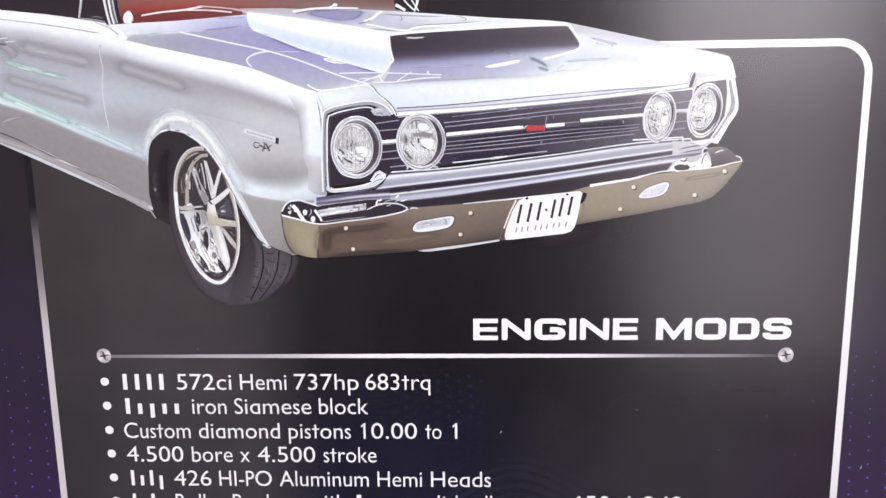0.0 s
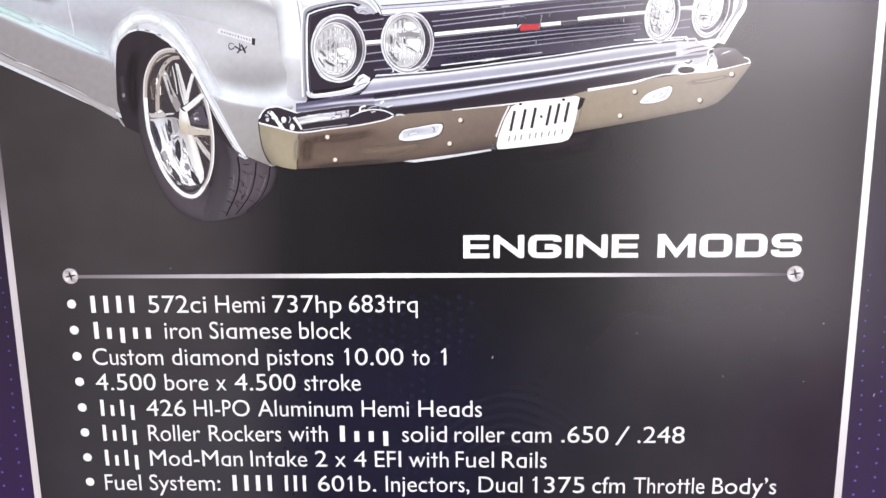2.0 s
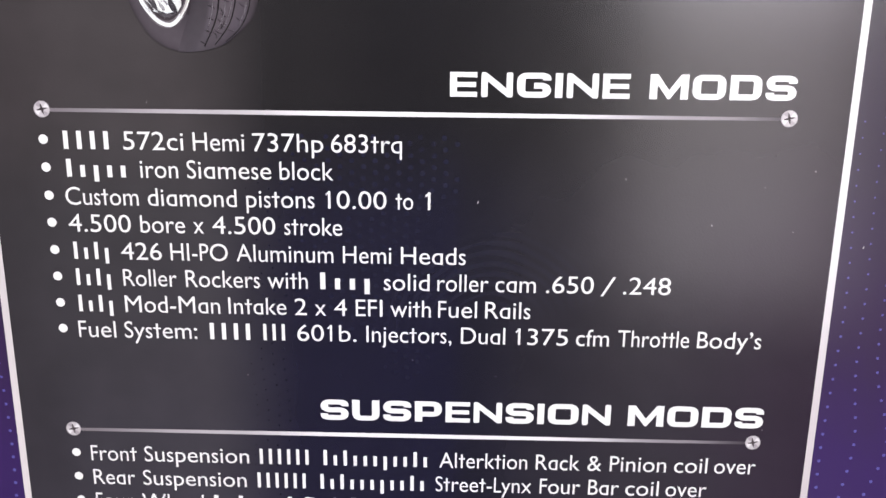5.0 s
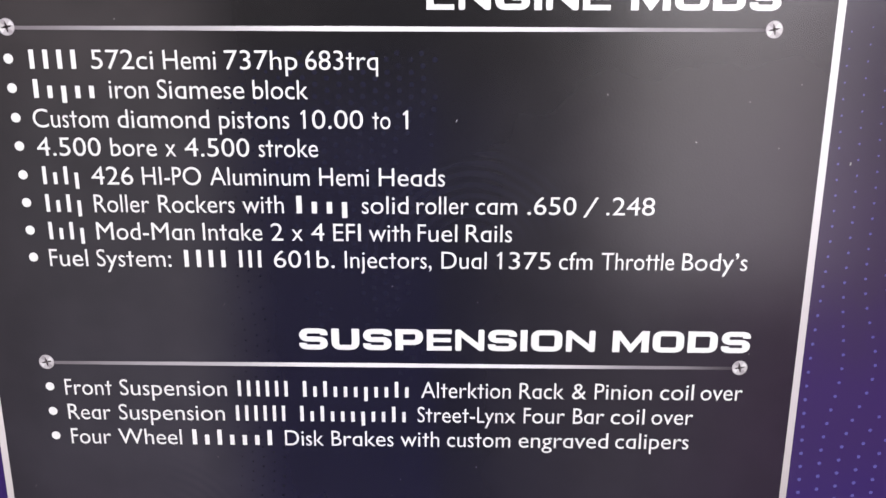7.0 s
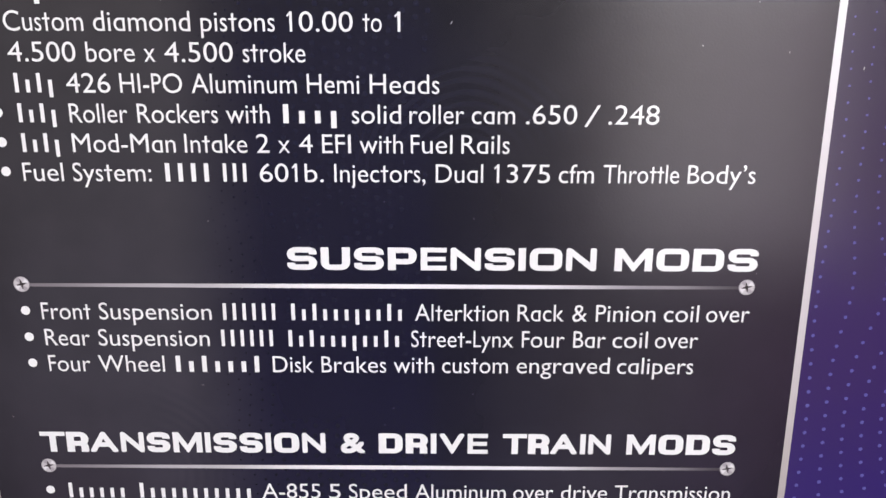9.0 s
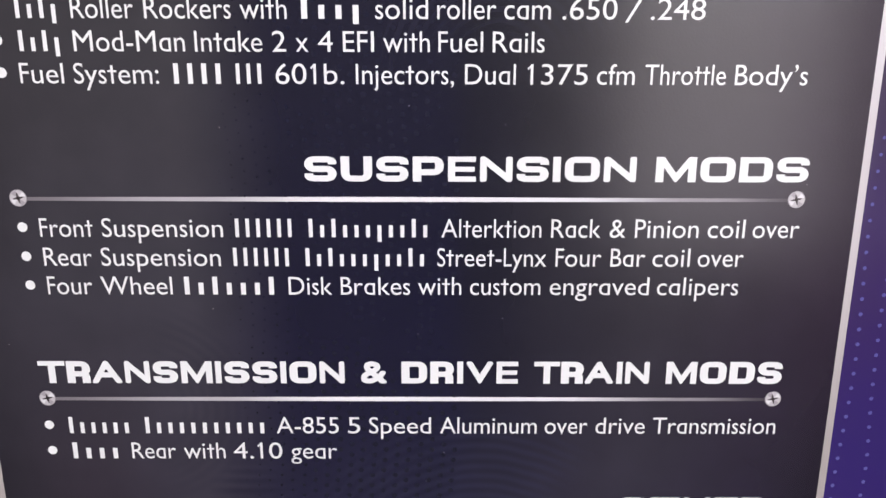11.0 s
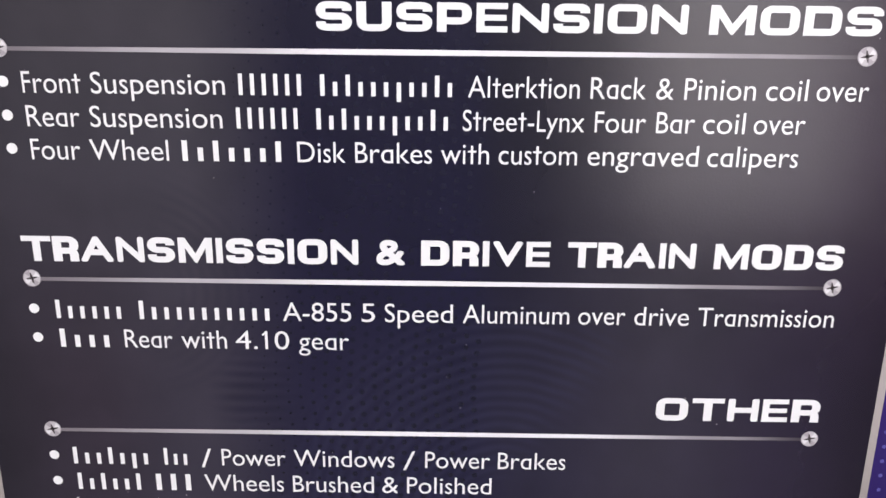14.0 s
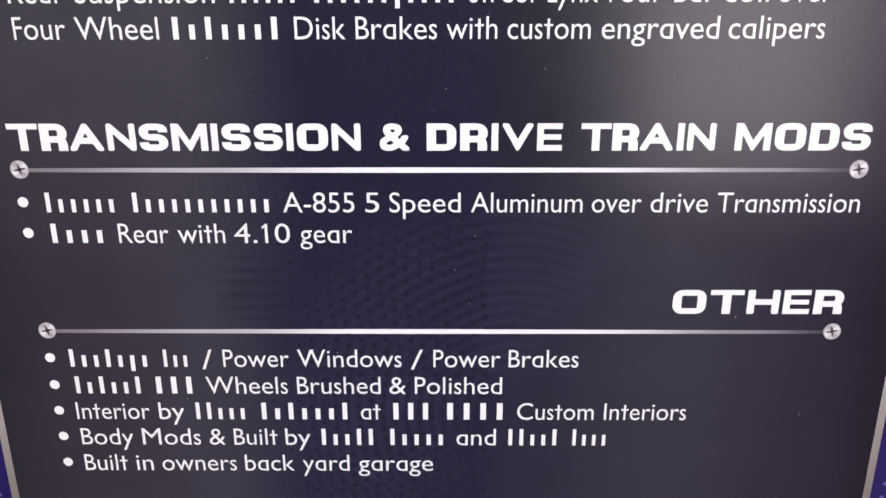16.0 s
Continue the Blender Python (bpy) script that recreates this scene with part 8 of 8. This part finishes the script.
art.stroke("f7fdff", [(73.0, 108.6), (85.2, 109.6)], 2.23, 2.08)
art.stroke("56515c", [(85.6, 108.7), (90.1, 109.1), (95.3, 109.6)], 1.85, 1.85)
art.stroke("9c9ba5", [(85.2, 110.2), (90.1, 110.7), (95.2, 111.1)], 0.52, 0.52)
art.stroke("87858d", [(96.0, 110.6), (114.9, 112.4), (136.6, 114.1)], 1.25, 1.11)
art.stroke("fbffff", [(95.6, 111.8), (114.8, 113.5), (137.0, 115.2)], 2.07, 1.84)
art.stroke("f7fcff", [(-37.9, 99.2), (-24.9, 100.1)], 2.26, 2.26)
art.stroke("92909d", [(-37.9, 97.5), (-25.0, 98.4)], 0.76, 0.76)
art.stroke("e3eaf5", [(157.5, 117.2), (167.4, 117.9)], 1.83, 1.83)
art.area("c04048", [(59.9, 108.3), (61.4, 109.2), (72.6, 109.2), (72.6, 105.7), (60.3, 105.1)], smooth=False)
art.stroke("d7575c", [(61.8, 108.4), (67.0, 108.6), (71.5, 108.7)], 0.89, 0.74, soft=True)
art.stroke("eef2f9", [(58.4, 106.2), (59.5, 108.3), (61.4, 109.2)], 0.97, 0.74, soft=True)
art.stroke("a09fad", [(74.2, 117.6), (72.9, 111.2), (71.7, 104.2)], 0.89, 0.89, soft=True)
art.stroke("a09fad", [(70.6, 99.8), (70.1, 97.5), (69.7, 95.3)], 0.97, 0.97, soft=True)
art.stroke("898797", [(78.7, 117.1), (78.1, 114.5), (77.8, 111.9)], 1.11, 1.11, soft=True)
art.stroke("9a99a7", [(50.5, 117.8), (50.1, 115.6), (49.8, 113.0)], 0.96, 0.96, soft=True)
art.stroke("afafb8", [(124.3, 120.1), (124.1, 118.7), (124.0, 117.2)], 0.96, 0.96, soft=True)
art.stroke("afafb8", [(124.0, 112.4), (123.8, 110.6), (123.7, 108.8)], 0.96, 0.96, soft=True)
art.stroke("827f8a", [(123.9, 106.9), (123.6, 104.0), (123.3, 101.8)], 1.11, 1.11, soft=True)
art.stroke("bec0cb", [(46.8, 119.1), (51.2, 119.8), (55.7, 119.9)], 1.48, 1.11, soft=True)
art.stroke("817e8b", [(58.0, 113.3), (61.0, 113.8), (64.0, 113.6)], 2.60, 2.23, soft=True)
art.stroke("f9ffff", [(-26.8, 117.3), (29.6, 120.5), (85.4, 124.9), (129.2, 129.0), (167.7, 134.1)], 1.99, 1.84)
art.stroke("8e8c9b", [(-26.8, 116.0), (29.6, 119.0), (85.4, 123.6), (129.2, 127.7), (167.8, 132.5)], 0.66, 0.59)
art.stroke("a1a0c2", [(-26.7, 119.2), (29.6, 122.3), (85.3, 126.5), (129.1, 130.6), (167.7, 135.2)], 0.74, 0.74)
art.done()

art = Art(car, "lamp_bezel", 7, "chrome headlamp bezel")
art.stroke("a8aab6", [(-76.3, 64.1), (-76.0, 89.0), (-74.6, 114.6), (-71.3, 120.1), (-59.9, 123.3), (-44.7, 125.3), (-35.0, 122.2), (-29.8, 117.0)], 2.99, 2.99)
art.stroke("f6fcff", [(-77.4, 66.1), (-77.2, 89.0), (-75.7, 114.9), (-72.4, 121.2), (-60.2, 124.4), (-44.6, 126.4), (-34.2, 123.3), (-28.7, 117.3)], 0.97, 0.97)
art.stroke("6d6b79", [(-75.4, 66.1), (-75.1, 89.0), (-73.7, 114.2), (-70.4, 119.2), (-59.5, 122.2), (-45.1, 123.8)], 0.75, 0.60)
art.stroke("eef4fa", [(-73.8, 66.8), (-73.7, 89.0), (-72.4, 113.4), (-69.2, 117.8), (-58.4, 120.7), (-45.5, 122.4), (-40.3, 120.1)], 0.98, 0.83)
art.stroke("4f4a57", [(-72.5, 68.0), (-72.2, 89.0), (-70.9, 112.7), (-67.7, 116.7), (-57.7, 119.2), (-47.1, 120.5)], 0.60, 0.53)
art.area("bdbfcb", [(-43.3, 120.1), (-37.2, 122.6), (-32.7, 120.7), (-29.8, 117.0), (-35.9, 116.3), (-41.1, 117.1)], smooth=False)
art.stroke("fbffff", [(-41.9, 118.6), (-38.0, 120.8), (-33.5, 119.2)], 1.12, 0.90, soft=True)
art.stroke("56515e", [(-40.4, 117.1), (-37.3, 118.6), (-34.3, 116.7)], 0.60, 0.52, soft=True)
art.stroke("d9dce5", [(-74.1, 69.9), (-71.1, 66.8), (-52.6, 68.5), (-41.7, 71.1), (-34.7, 76.4)], 2.31, 2.69)
art.stroke("fbffff", [(-71.8, 69.1), (-69.6, 67.7), (-53.3, 69.7), (-43.2, 72.7), (-36.9, 77.6)], 0.92, 0.92)
art.stroke("7c7b8b", [(-72.7, 65.3), (-52.6, 66.6), (-39.5, 69.6), (-31.7, 74.1)], 0.84, 0.84, soft=True)
art.area("ecf1f8", [(-45.1, 73.4), (-41.5, 78.8), (-38.4, 80.3), (-33.9, 77.5), (-35.5, 74.1), (-40.1, 72.6)], smooth=False)
art.stroke("858491", [(-42.4, 74.2), (-40.0, 77.2), (-36.9, 78.0)], 0.76, 0.76, soft=True)
art.stroke("595562", [(-43.2, 72.7), (-38.6, 74.1), (-34.7, 74.9)], 0.61, 0.61, soft=True)
art.done()

art = Art(car, "lamp_bezel", 7, "chrome headlamp bezel")
art.area("e3e7ee", [(168.1, 134.1), (172.3, 138.0), (183.8, 139.6), (193.6, 140.5), (195.8, 133.7), (198.1, 117.7), (193.4, 109.0), (186.1, 95.5), (180.1, 96.7), (175.0, 94.5), (168.3, 97.5)], smooth=False)
art.area("5e5860", [(170.4, 132.6), (175.3, 135.4), (189.4, 137.0), (190.6, 128.3), (189.6, 113.5), (180.7, 98.9), (169.7, 97.5), (165.0, 105.0), (165.8, 119.6)], smooth=False)
art.stroke("9998a1", [(191.6, 136.3), (193.6, 127.2), (193.7, 118.5), (189.0, 109.1), (182.9, 99.6)], 1.82, 1.46)
art.stroke("fbffff", [(194.0, 139.5), (196.3, 130.1), (197.7, 117.7), (192.7, 108.7), (186.0, 96.6)], 0.80, 0.80)
art.stroke("fbffff", [(190.6, 136.3), (191.4, 127.2), (190.6, 114.2), (182.8, 101.1)], 0.73, 0.73)
art.stroke("726e78", [(194.1, 130.1), (195.4, 119.9), (191.5, 111.2)], 0.73, 0.73, soft=True)
art.stroke("f7fdff", [(170.9, 136.2), (181.0, 138.6), (193.3, 139.5)], 1.08, 1.08)
art.area("4e4952", [(165.1, 135.6), (166.4, 140.6), (169.1, 143.4), (169.7, 139.8), (168.1, 133.4), (166.0, 131.9)], smooth=False)
art.stroke("f2f8fd", [(165.6, 134.1), (167.1, 139.8), (169.2, 143.0)], 0.65, 0.58)
art.stroke("cdd0d7", [(166.8, 131.2), (169.6, 134.1), (170.1, 138.4)], 0.87, 0.73, soft=True)
art.stroke("c5c7ce", [(157.1, 117.2), (161.5, 117.1), (165.9, 116.7)], 1.47, 1.47)
art.stroke("898890", [(157.9, 116.1), (165.3, 115.6)], 0.51, 0.51)
art.done()

art = Art(car, "valance", 5.45, "chrome strips between grille and bumper")
art.row(["eef3fa", "f7fdff", "fbffff", "f2f8fd", "e8eef5"], [(-30.0, 79.6), (-20.0, 80.1), (10.5, 82.0), (48.3, 86.4), (85.9, 90.8), (123.1, 96.0), (156.4, 99.0), (176.6, 99.6)])
art.row(["dfe3ec", "ecf1f8", "f0f6fc", "e8eef5"], [(-30.8, 78.7), (-20.1, 79.4), (10.5, 81.3), (48.3, 85.7), (85.9, 90.3), (123.1, 95.4), (156.4, 98.4), (176.7, 99.0)])
art.row(["322c3d", "2e2837", "3e3845", "686570"], [(-31.6, 78.0), (-20.1, 78.8), (10.4, 80.9), (48.3, 85.3), (85.9, 89.7), (123.1, 94.9), (156.4, 97.8), (176.7, 98.4)])
art.row(["858597", "7b7a8b", "787787", "898895"], [(-32.3, 77.3), (-20.1, 78.2), (10.4, 80.4), (48.3, 84.7), (85.9, 89.1), (123.2, 94.1), (156.4, 97.2), (176.7, 97.7)])
art.row(["eef3fb", "f2f7ff", "e8edf5", "c4c5ce"], [(-33.1, 76.2), (-20.1, 77.3), (10.4, 79.7), (48.3, 84.0), (85.9, 88.3), (123.2, 93.4), (156.5, 96.6), (176.8, 97.1)])
art.row(["b2b4c5", "afb1c2", "adaeba", "a8a8b3"], [(-35.5, 72.9), (-20.2, 74.5), (10.4, 77.5), (48.3, 81.6), (86.0, 85.8), (123.3, 90.6), (156.5, 94.7), (176.8, 96.4)])
art.row(["9fa1b5", "a8aabe", "b0b2c2", "afb0ba"], [(-37.9, 69.9), (-20.2, 71.9), (10.4, 75.2), (48.4, 79.4), (86.0, 83.9), (123.3, 88.7), (156.6, 93.2), (176.8, 95.8)])
art.row(["e1e5f1", "e8edf7", "f6fcff", "e3e6ed"], [(-40.3, 68.1), (-20.2, 70.4), (10.4, 73.7), (48.4, 77.9), (86.0, 82.6), (123.3, 87.6), (156.6, 92.1), (176.9, 95.1)])
art.row(["393443", "3b3645", "494552", "787681"], [(-41.8, 66.8), (-20.3, 69.2), (10.4, 72.5), (48.4, 76.7), (86.0, 81.4), (123.4, 86.7), (156.7, 91.2), (176.9, 94.5)])
art.row(["272131", "292331", "342e39", "534e58"], [(-41.9, 64.8), (-20.3, 67.3), (10.3, 70.6), (48.4, 74.8), (86.1, 79.7), (123.4, 85.2), (156.7, 90.0), (176.9, 94.1)])
art.row(["494456", "4c4858", "595564", "686570"], [(-41.9, 63.7), (-20.3, 66.1), (10.3, 69.5), (48.4, 73.9), (86.1, 78.8), (123.4, 84.2), (156.8, 89.1), (177.0, 92.5)])
art.row(["fbffff", "f2f8ff", "f6fcff", "aaaab5"], [(-42.0, 62.7), (-20.4, 65.2), (10.3, 68.5), (48.4, 73.1), (86.1, 78.0), (123.5, 83.5), (156.8, 88.4), (177.1, 90.8)])
art.row(["9293a7", "86879a", "7c7b8d", "686570"], [(-42.0, 61.6), (-20.4, 64.0), (10.3, 67.4), (48.4, 72.0), (86.1, 76.9), (123.5, 82.5), (156.8, 87.4), (177.1, 89.2)])
art.row(["bfc3d4", "bec2d4", "b9bdce", "888792"], [(-42.0, 59.8), (-20.4, 62.3), (10.3, 65.6), (48.4, 70.4), (86.1, 75.6), (123.5, 81.2), (156.9, 86.1), (177.2, 87.5)])
art.row(["b7bacc", "cfd3e3", "f0f6fd", "e3e6ed"], [(-42.1, 57.9), (-20.5, 60.4), (10.3, 63.7), (48.4, 68.9), (86.1, 74.3), (123.6, 79.9), (156.9, 84.6), (177.3, 85.9)])
art.row(["342e39", "322c37", "3e3843", "5b5760"], [(-42.1, 56.3), (-20.5, 58.8), (10.2, 62.2), (48.4, 67.6), (86.2, 72.9), (123.6, 78.2), (157.0, 82.8), (177.4, 84.3)])
art.row(["2e272f", "2d262e", "332c34", "49434a"], [(-42.2, 54.4), (-20.5, 56.9), (10.2, 60.3), (48.4, 64.9), (86.2, 69.9), (123.7, 76.0), (157.1, 80.1), (177.4, 82.6)])
art.row(["393137", "372f35", "3f373c", "595154"], [(-42.3, 51.3), (-20.6, 53.6), (10.2, 56.4), (48.4, 59.6), (86.3, 64.2), (123.8, 71.8), (157.2, 77.1), (177.5, 81.0)])
art.fade()
art.stroke("fbffff", [(34.0, 87.1), (40.8, 87.9), (47.6, 88.8)], 1.51, 1.13, soft=True)
art.stroke("abadc2", [(-51.1, 65.1), (-41.5, 65.7), (-34.9, 68.0)], 0.85, 0.77, soft=True)
art.stroke("f2f7fd", [(-28.1, 61.8), (-25.8, 63.3)], 1.15, 1.15)
art.stroke("565160", [(-21.1, 65.6), (-16.5, 67.0), (-14.1, 69.3)], 1.53, 1.15, soft=True)
art.stroke("f0f5fb", [(130.5, 98.7), (145.3, 99.3), (163.0, 100.2)], 0.96, 0.81)
art.stroke("ebf0f6", [(163.0, 100.2), (163.5, 95.7), (161.4, 93.9)], 0.89, 0.74)
art.stroke("4e4952", [(161.2, 99.1), (161.4, 94.6)], 0.82, 0.74)
art.area("c8c9d1", [(156.4, 97.7), (171.2, 96.8), (183.0, 97.4), (178.1, 93.0), (166.0, 90.9), (156.8, 88.0)], smooth=False)
art.stroke("f7fdff", [(166.8, 96.1), (174.9, 96.7), (181.5, 97.4)], 1.11, 0.89, soft=True)
art.stroke("86848d", [(158.9, 91.7), (168.4, 93.8), (178.7, 95.2)], 1.11, 1.11, soft=True)
art.stroke("f0f5fa", [(156.6, 93.2), (158.7, 95.4), (161.0, 93.2)], 0.89, 0.74, soft=True)
art.done()

art = Art(car, "bumper_top", 6, "dark mirror-like chrome top of the bumper")
art.row(["5b5777", "575372", "413b50"], [(-82.2, 62.3), (-66.6, 64.4), (-51.1, 66.4), (-31.8, 68.0)])
art.row(["686583", "534f68", "322c3b"], [(-82.2, 60.7), (-66.7, 62.7), (-51.1, 64.7), (-31.9, 66.0)])
art.row(["84839b", "d3d7e6", "e1e5f1"], [(-82.3, 59.2), (-66.7, 61.0), (-51.2, 62.7), (-31.9, 64.1)])
art.row(["68657b", "565161", "7c7b8f"], [(-82.3, 58.0), (-66.8, 59.8), (-51.2, 61.6), (-31.9, 62.8)])
art.row(["bec2ce", "b0b2c4", "b7bbcc"], [(-82.4, 56.4), (-66.8, 57.9), (-51.3, 59.9), (-31.2, 59.9)])
art.fade()
art.area("342d37", [(-107.2, 50.8), (-105.4, 55.9), (-101.3, 59.3), (-93.9, 60.0), (-81.7, 56.1), (-66.8, 58.2), (-47.4, 60.4), (-32.0, 60.7), (-22.0, 58.6), (-16.7, 55.1), (-22.6, 52.1), (-32.3, 49.8), (-51.7, 46.9), (-80.6, 43.6)], smooth=False)
art.stroke("f2f7fd", [(-106.3, 53.1), (-103.3, 57.8), (-99.3, 60.1), (-93.1, 60.4), (-81.6, 56.4)], 0.93, 0.85)
art.stroke("f9ffff", [(-98.7, 57.0), (-95.4, 53.1), (-93.2, 49.1), (-90.7, 46.0)], 2.73, 1.95)
art.stroke("cdcfd9", [(-102.6, 56.2), (-100.4, 53.9), (-102.1, 50.8)], 1.56, 1.56, soft=True)
art.disc("f4f9fe", -90.4, 52.2, 1.56, -0.01, 0.09, 1.95)
art.disc("f0f5fb", -85.1, 47.5, 1.56, -0.01, 0.09, 2.15)
art.disc("e3e6ed", -100.9, 52.3, 0.94, -0.01, 0.06, 1.17)
art.stroke("e8ecf3", [(-87.1, 55.3), (-86.1, 52.2), (-88.2, 49.1)], 0.62, 0.62, soft=True)
art.stroke("fbffff", [(-83.7, 53.7), (-81.1, 49.8), (-79.0, 45.9)], 1.95, 1.17)
art.row(["eef3f9", "f7fcff", "ebeff6", "d6d9e2"], [(-81.8, 53.3), (-70.8, 55.2), (-59.1, 56.6), (-48.3, 58.1)])
art.row(["ababb6", "cdcfd8", "bec0c9", "9c9ba5"], [(-81.1, 51.8), (-70.9, 53.6), (-59.2, 54.9), (-48.3, 56.2)])
art.row(["f2f7fc", "fbffff", "f0f5fa", "d1d3db"], [(-80.3, 50.2), (-70.9, 51.9), (-59.3, 53.1), (-48.4, 54.6)])
art.row(["68646e", "86838d", "78757f", "59535c"], [(-79.6, 48.6), (-71.0, 50.3), (-59.3, 51.6), (-48.4, 53.4)])
art.fade()
art.glints(61, 22, ["fbffff", "fbffff", "e1e4ed", "39323c", "75717d"], (-64.7, 54.0, 15.37, 2.30, -0.33, 2.69), 5.04, 0.70, 8, 22)
art.glints(62, 16, ["fbffff", "f0f5fb", "2d262f"], (-96.5, 53.8, 7.91, -3.00, 1.80, 4.37), 2.73, 0.93, 60, 90)
art.glints(63, 14, ["fbffff", "e1e4ed", "39323c"], (-32.0, 58.7, 11.47, 1.51, -0.26, 2.29), 4.63, 0.62, 10, 24)
art.stroke("3e3741", [(-57.5, 58.2), (-56.4, 56.2), (-57.7, 54.3)], 0.77, 0.62, soft=True)
art.stroke("3e3741", [(-54.1, 56.6), (-53.0, 54.6), (-54.2, 52.7)], 0.77, 0.62, soft=True)
art.stroke("3e3741", [(-50.9, 58.9), (-49.8, 56.9), (-51.1, 55.0)], 0.77, 0.62, soft=True)
art.stroke("f0f5fa", [(-53.8, 54.3), (-51.4, 56.6), (-49.2, 53.4)], 0.93, 0.77, soft=True)
art.stroke("ecf1f7", [(-47.6, 53.8), (-37.5, 57.6), (-26.7, 57.5), (-19.8, 54.4)], 0.77, 0.77)
art.stroke("f7fcff", [(-41.4, 56.5), (-40.5, 59.6), (-37.4, 60.3)], 1.16, 0.93)
art.stroke("c8cad3", [(-37.5, 57.2), (-34.3, 59.5), (-28.2, 60.2)], 0.93, 0.77, soft=True)
art.stroke("a09fa8", [(-78.2, 45.5), (-64.9, 47.2), (-49.3, 48.8)], 0.70, 0.55)
art.done()

art = Art(car, "bumper_end", 6, "chrome bumper end with bright broken reflections")
art.area("393237", [(181.1, 92.2), (191.3, 93.2), (197.4, 89.4), (202.1, 84.5), (184.6, 80.6), (177.1, 82.6), (173.9, 87.8)], smooth=False)
art.row(["86848c", "78757c", "686368"], [(178.8, 93.0), (186.2, 93.6), (192.5, 92.8)])
art.row(["5b555b", "554e52", "595154"], [(180.5, 87.7), (188.6, 88.4), (198.2, 88.3)])
art.row(["433b3f", "494143", "5b5355"], [(183.1, 81.0), (191.9, 82.4), (202.2, 84.2)])
art.fade()
art.area("bec0c6", [(153.5, 78.3), (157.0, 83.5), (162.8, 86.4), (172.4, 87.8), (179.7, 90.7), (182.1, 86.2), (182.4, 80.3), (172.1, 77.7)], smooth=False)
art.area("fbffff", [(155.7, 79.0), (159.9, 84.2), (165.0, 86.4), (168.1, 83.4), (174.0, 84.8), (177.5, 88.5), (181.4, 84.7), (182.3, 81.0), (174.3, 78.1), (166.9, 77.4), (159.5, 77.5)], smooth=True)
art.glints(64, 26, ["fbffff", "fbffff", "c8c9d1", "494348"], (168.9, 83.4, 12.09, 2.94, -1.37, 4.72), 2.98, 0.75, 30, 80)
art.area("2e272b", [(158.6, 81.2), (163.0, 82.3), (168.2, 81.1), (167.6, 78.9), (162.4, 78.2), (159.0, 79.0)], smooth=True)
art.stroke("494348", [(162.1, 85.0), (165.1, 84.2), (166.6, 85.7)], 0.89, 0.75)
art.stroke("56515c", [(176.3, 82.6), (176.9, 86.3), (179.0, 89.2)], 0.82, 0.67)
art.stroke("e6e9ef", [(176.9, 87.0), (176.3, 91.5), (179.5, 93.0)], 0.96, 0.74)
art.stroke("f7fcfe", [(183.4, 89.2), (188.5, 91.0), (191.4, 92.1)], 0.89, 0.74, soft=True)
art.stroke("f0f4f6", [(145.8, 83.6), (148.0, 84.7), (151.0, 84.3)], 1.49, 1.12, soft=True)
art.done()
